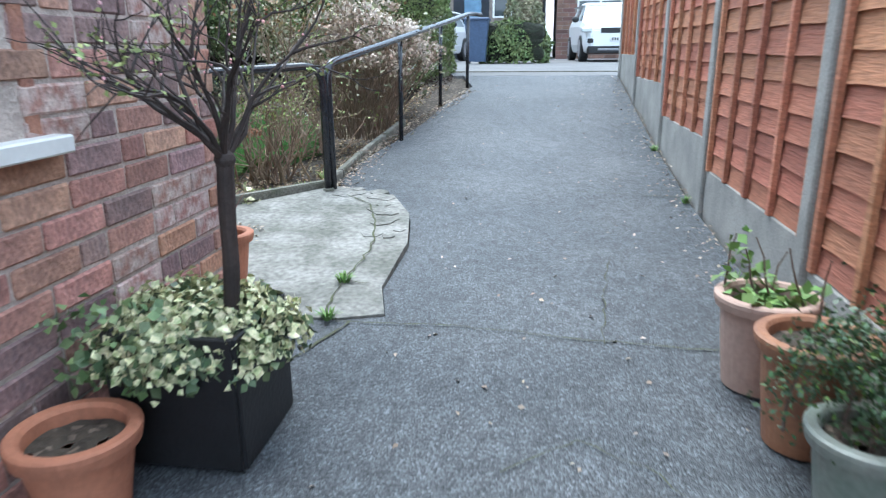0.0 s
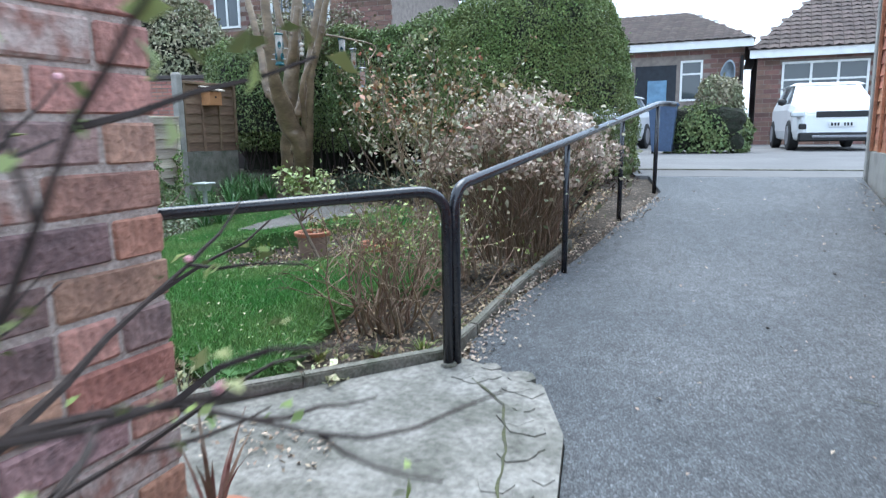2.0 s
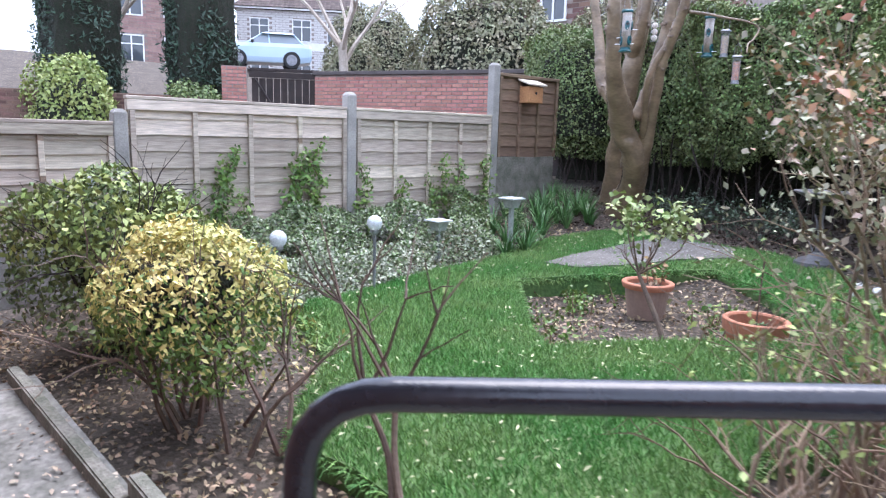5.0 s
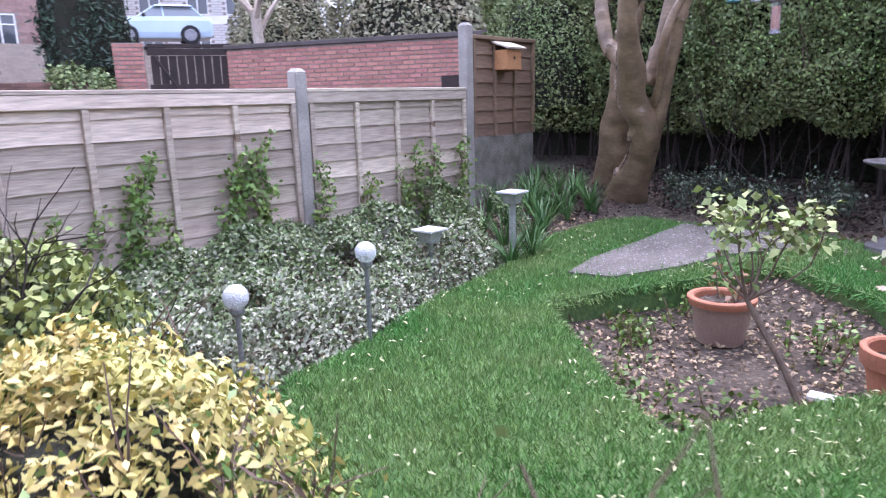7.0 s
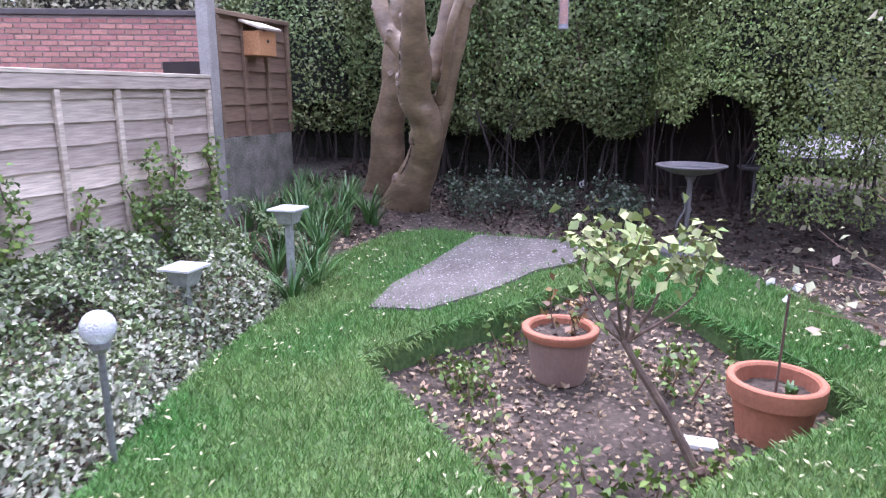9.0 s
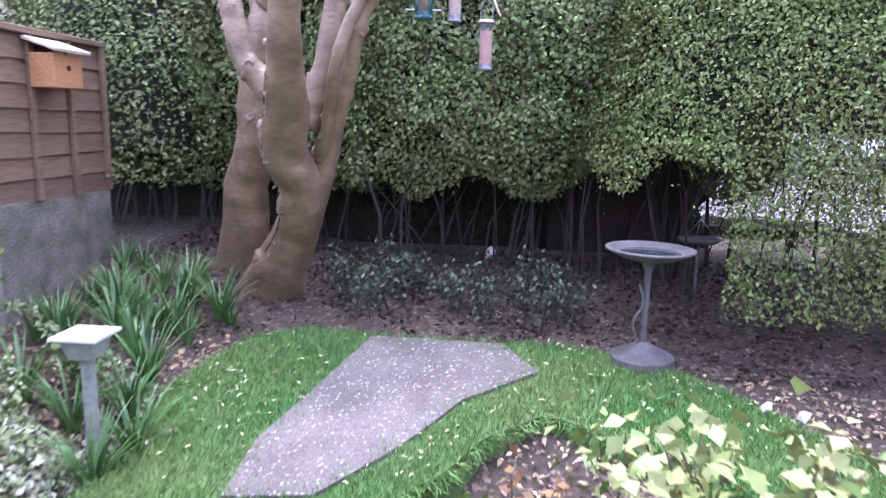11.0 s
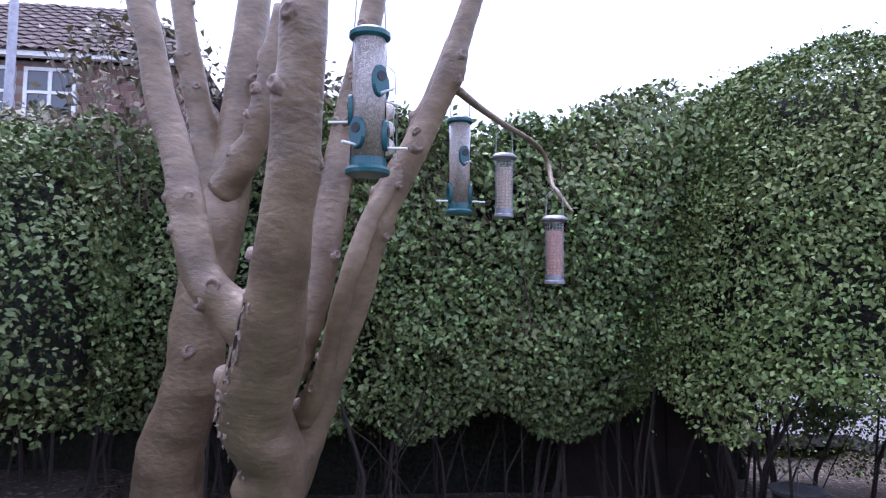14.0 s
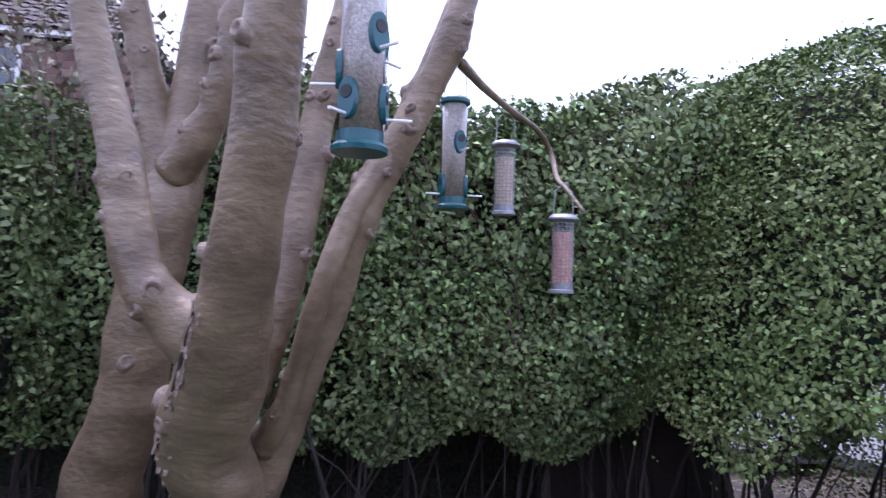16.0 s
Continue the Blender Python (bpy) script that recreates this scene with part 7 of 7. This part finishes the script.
PORCH_SHADE = mat("porch_shade", (0.03, 0.035, 0.045), rough=0.8)
bungalows()


# ---- beyond the garden fence ----
def angled(ob, a, b):
    """Turns what was built along +x from the origin so that it runs from a to b."""
    turn = math.degrees(math.atan2(b[1] - a[1], b[0] - a[0]))
    ob.matrix_basis = Matrix.Translation((a[0], a[1], 0)) @ pose(0, 0, 0, 0, 0, turn)


def far_wall():
    a, b = (-14.5, 11.5), (-7.0, 14.6)
    n = math.hypot(b[0] - a[0], b[1] - a[1])
    ob = tagged(new("garden_wall"), "red brick garden wall with a dark coping beyond the fence", "wall")
    part("core", boxed((0, 0.0, 0.4), (n, 0.22, 2.72)), HOUSE_MORTAR, ob)
    courses(ob, 0, n, 0.0, 1.5, 2.7, WALL_RED, course=0.075, length=0.225)
    part("coping", boxed((-0.03, -0.06, 2.722), (n + 0.03, 0.28, 2.80), 0.008), mat("dark_coping", (0.1, 0.085, 0.08), rough=0.9), ob)
    angled(ob, a, b)
    gate = tagged(new("wooden_gate"), "dark stained wooden gate with open top rail between brick piers", "gate")
    m = math.hypot(0.75, 1.25)
    for k in range(9):
        part("board", boxed((0.05 + k * (m - 0.1) / 9, 0, 1.0), (0.035 + (k + 1) * (m - 0.1) / 9, 0.025, 2.62), 0.003), DARK, gate)
    for z in (1.3, 2.0, 2.63):
        part("rail", boxed((0.0, -0.03, z), (m, -0.002, z + 0.12), 0.004), DARK, gate)
    part("top_rail", boxed((0.0, -0.02, 2.76), (m, 0.04, 2.83), 0.004), DARK, gate)
    bm = bmesh.new()
    tube(bm, [(0.1, -0.02, 2.62), (m * 0.6, -0.02, 1.4)], 0.03, 5)
    part("brace", bm, DARK, gate)
    angled(gate, (-15.22, 10.33), (-14.56, 11.45))
    pier = tagged(new("brick_pier"), "red brick pier beside the dark gate", "pier")
    part("body", boxed((-0.5, 0.0, 0.4), (0, 0.3, 2.85)), HOUSE_MORTAR, pier)
    courses(pier, -0.5, 0, 0.0, 1.2, 2.84, WALL_RED, course=0.075, length=0.225)
    angled(pier, (-15.25, 10.28), (-14.56, 11.45))
    low = tagged(new("garden_wall"), "low brown wall along the neighbouring gardens", "wall")
    part("body", boxed((-9, 0.0, 0.4), (-0.52, 0.2, 2.2)), mat("brown_wall", (0.26, 0.17, 0.13), (0.2, 0.13, 0.1), 3, 0.9, 0.4, 40), low)
    courses(low, -9, -0.52, 0.0, 1.0, 2.19, HOUSE_BRICK, course=0.075, length=0.225)
    angled(low, (-15.9, 10.1), (-15.1, 12.6))


far_wall()


def conifer_column(x, y, z0, z1, rx, count, seed):
    ob = thing("cypress", (x, y, z0), "tall dark green columnar cypress", "tree", "cypresses")
    at, no = dome_points(count, (x, y), rx, rx, z0, z1, 2.6)
    cloud("crown", at, no, 0.14, DARK_CONIFER, ob, 0.22, 0.98, 0.12, seed=seed, wide=0.3)
    bm = bmesh.new()
    tube(bm, [(x, y, z0 - 1.0), (x, y, z0 + (z1 - z0) * 0.5)], [0.14, 0.06], 8)
    part("trunk", bm, BARK, ob)
    lumpy_core((x - rx * 0.8, y - rx * 0.8, z0 + 0.1), (x + rx * 0.8, y + rx * 0.8, z1 - (z1 - z0) * 0.2), ob, CORE_SHADE)


conifer_column(-19.2, 8.16, 1.9, 7.5, 0.95, 9000, 1.0)
conifer_column(-17.68, 10.36, 1.9, 7.0, 0.82, 8000, 2.0)


def bare_tree(x, y, z0, height, seed, label, material):
    ob = thing("bare_tree", (x, y, z0), label, "tree", "bare trees")
    r = random.Random(seed)
    bm, tips = bmesh.new(), []
    tube(bm, smooth_line([(x, y, z0), (x + 0.05, y, z0 + height * 0.25), (x - 0.03, y, z0 + height * 0.45)], 4), [0.14, 0.13, 0.125, 0.12, 0.115, 0.11, 0.105, 0.1, 0.1], 10)
    for _ in range(6):
        a = r.uniform(0, 2 * math.pi)
        branch(bm, (x - 0.03, y, z0 + height * r.uniform(0.36, 0.45)), (0.6 * math.cos(a), 0.6 * math.sin(a), 1), height * 0.4, 0.055, 2, r, tips, 0.3, 2, 0.6)
    part("trunk", bm, material, ob)


PALE_BARK = mat("pale_bark", (0.42, 0.36, 0.3), (0.3, 0.25, 0.2), 5, 0.8, 0.3, 30)
bare_tree(-14.69, 12.35, 0.8, 6.0, 5, "pale-barked bare tree behind the red wall", PALE_BARK)
bare_tree(-20.16, 9.2, 1.4, 6.0, 6, "pale-barked bare tree behind the red wall", PALE_BARK)


RENDER = mat("pale_render", (0.62, 0.6, 0.58), (0.55, 0.53, 0.5), 3, 0.9, 0.2, 30)
FAR_BRICK = mat("far_brick", (0.33, 0.21, 0.18), (0.28, 0.17, 0.15), 3, 0.9, 0.2, 30, island=0.2)


def far_houses():
    for name, place, turn, w, h, label, material in (
            ("semi_house", (-13.2, 21.0, 1.6), 4, 7.0, 5.1, "red brick house with white bay windows and tiled roof", HOUSE_BRICK),
            ("semi_house", (-42.21, 27.57, 3.9), 55, 8.0, 5.2, "white rendered house with white windows beyond the wall", RENDER),
            ("semi_house", (-40.0, 16.0, 3.9), 70, 8.0, 5.2, "red brick house with white windows beyond the cypresses", FAR_BRICK),
            ("semi_house", (-26.0, 33.0, 3.0), 35, 8.0, 5.2, "red brick house with white windows beyond the wall", FAR_BRICK)):
        ob = tagged(new(name), label, "house")
        part("wall", boxed((-w / 2, 0, -1.5), (w / 2, 7, h)), HOUSE_MORTAR).parent = ob
        holes = []
        bay = "bay" in label
        for x in ((-2.4, -0.24, 0.9) if bay else (-w * 0.32, w * 0.02, w * 0.3)):
            for z in (0.9, 3.55 if bay else 3.3):
                holes.append((x - 0.42, x + 0.42, z, z + 1.35) if bay else (x - 0.55, x + 0.55, z, z + 1.3))
        c = courses(ob, -w / 2, w / 2, 0, -1.4, h - 0.05, material, holes)
        for x0, x1, z0, z1 in holes:
            gable_window(ob, x0, x1, z0, z1, 0.0, 2)
        if "white rendered" in label:
            part("render_panel", boxed((-w / 2, -0.024, 2.7), (w / 2, -0.018, 3.2)), WHITE, ob)
        part("gutter", boxed((-w / 2 - 0.2, -0.35, h), (w / 2 + 0.2, -0.2, h + 0.12)), WHITE, ob)
        tiled_roof(ob, -w / 2 - 0.3, w / 2 + 0.3, -0.4, 7.4, h + 0.1, h + 2.6)
        ob.matrix_basis = Matrix.Translation(place) @ pose(0, 0, 0, 0, 0, turn)


far_houses()


def far_green():
    spec = [("far_hedge", (-13.2, 15.2), 2.3, 1.6, 1.0, 5.0, OLIVE, "overgrown brownish hedge behind the red wall"),
            ("far_hedge", (-10.0, 16.4), 1.8, 1.4, 1.0, 4.4, OLIVE, "overgrown brownish hedge behind the red wall"),
            ("far_shrub", (-16.0, 13.6), 0.9, 0.9, 1.5, 3.9, OLIVE, "rounded shrub behind the red wall"),
            ("far_shrub", (-16.6, 7.2), 1.0, 0.8, 1.2, 2.9, YELLOW_GREEN, "pale flowering shrub by the neighbouring wall"),
            ("far_shrub", (-16.3, 9.6), 1.1, 0.8, 1.2, 2.5, PRIVET, "low green shrub between the cypresses"),
            ("far_shrub", (-22.0, 18.6), 2.0, 1.8, 2.0, 6.0, OLIVE, "tall shrub near the parked car")]
    for i, (name, c, rx, ry, z0, z1, m, label) in enumerate(spec):
        ob = thing(name, (c[0], c[1], z0), label, "hedge" if "hedge" in name else "shrub")
        at, no = dome_points(int(2600 * rx * (z1 - z0)), c, rx, ry, z0, z1, 2.6)
        cloud("foliage", at, no, 0.09, m, ob, 0.25, 0.95, 0.12, seed=10.0 + i)
        dome_core(c, rx * 0.8, ry * 0.8, z0, z1 - 0.35, ob, 2.6)
        bm = bmesh.new()
        tube(bm, [(c[0], c[1], 0.5), (c[0], c[1], z0 + 0.5)], 0.08, 6)
        part("trunk", bm, DARK_TWIG, ob)


far_green()


def lamp_post():
    ob = thing("street_lamp", (-11.45, 18.2, 0.9), "tall grey steel street lamp post beyond the hedge", "lamp post")
    bm = bmesh.new()
    tube(bm, [(-11.45, 18.2, 0.7), (-11.45, 18.2, 9.0)], [0.09, 0.06], 12)
    part("column", bm, GREY_METAL, ob, smooth=True)
    bm = bmesh.new()
    tube(bm, [(-11.45, 18.2, 9.0), (-11.25, 18.0, 9.2), (-10.75, 17.6, 9.25)], 0.04, 8)
    part("arm", bm, GREY_METAL, ob)


lamp_post()
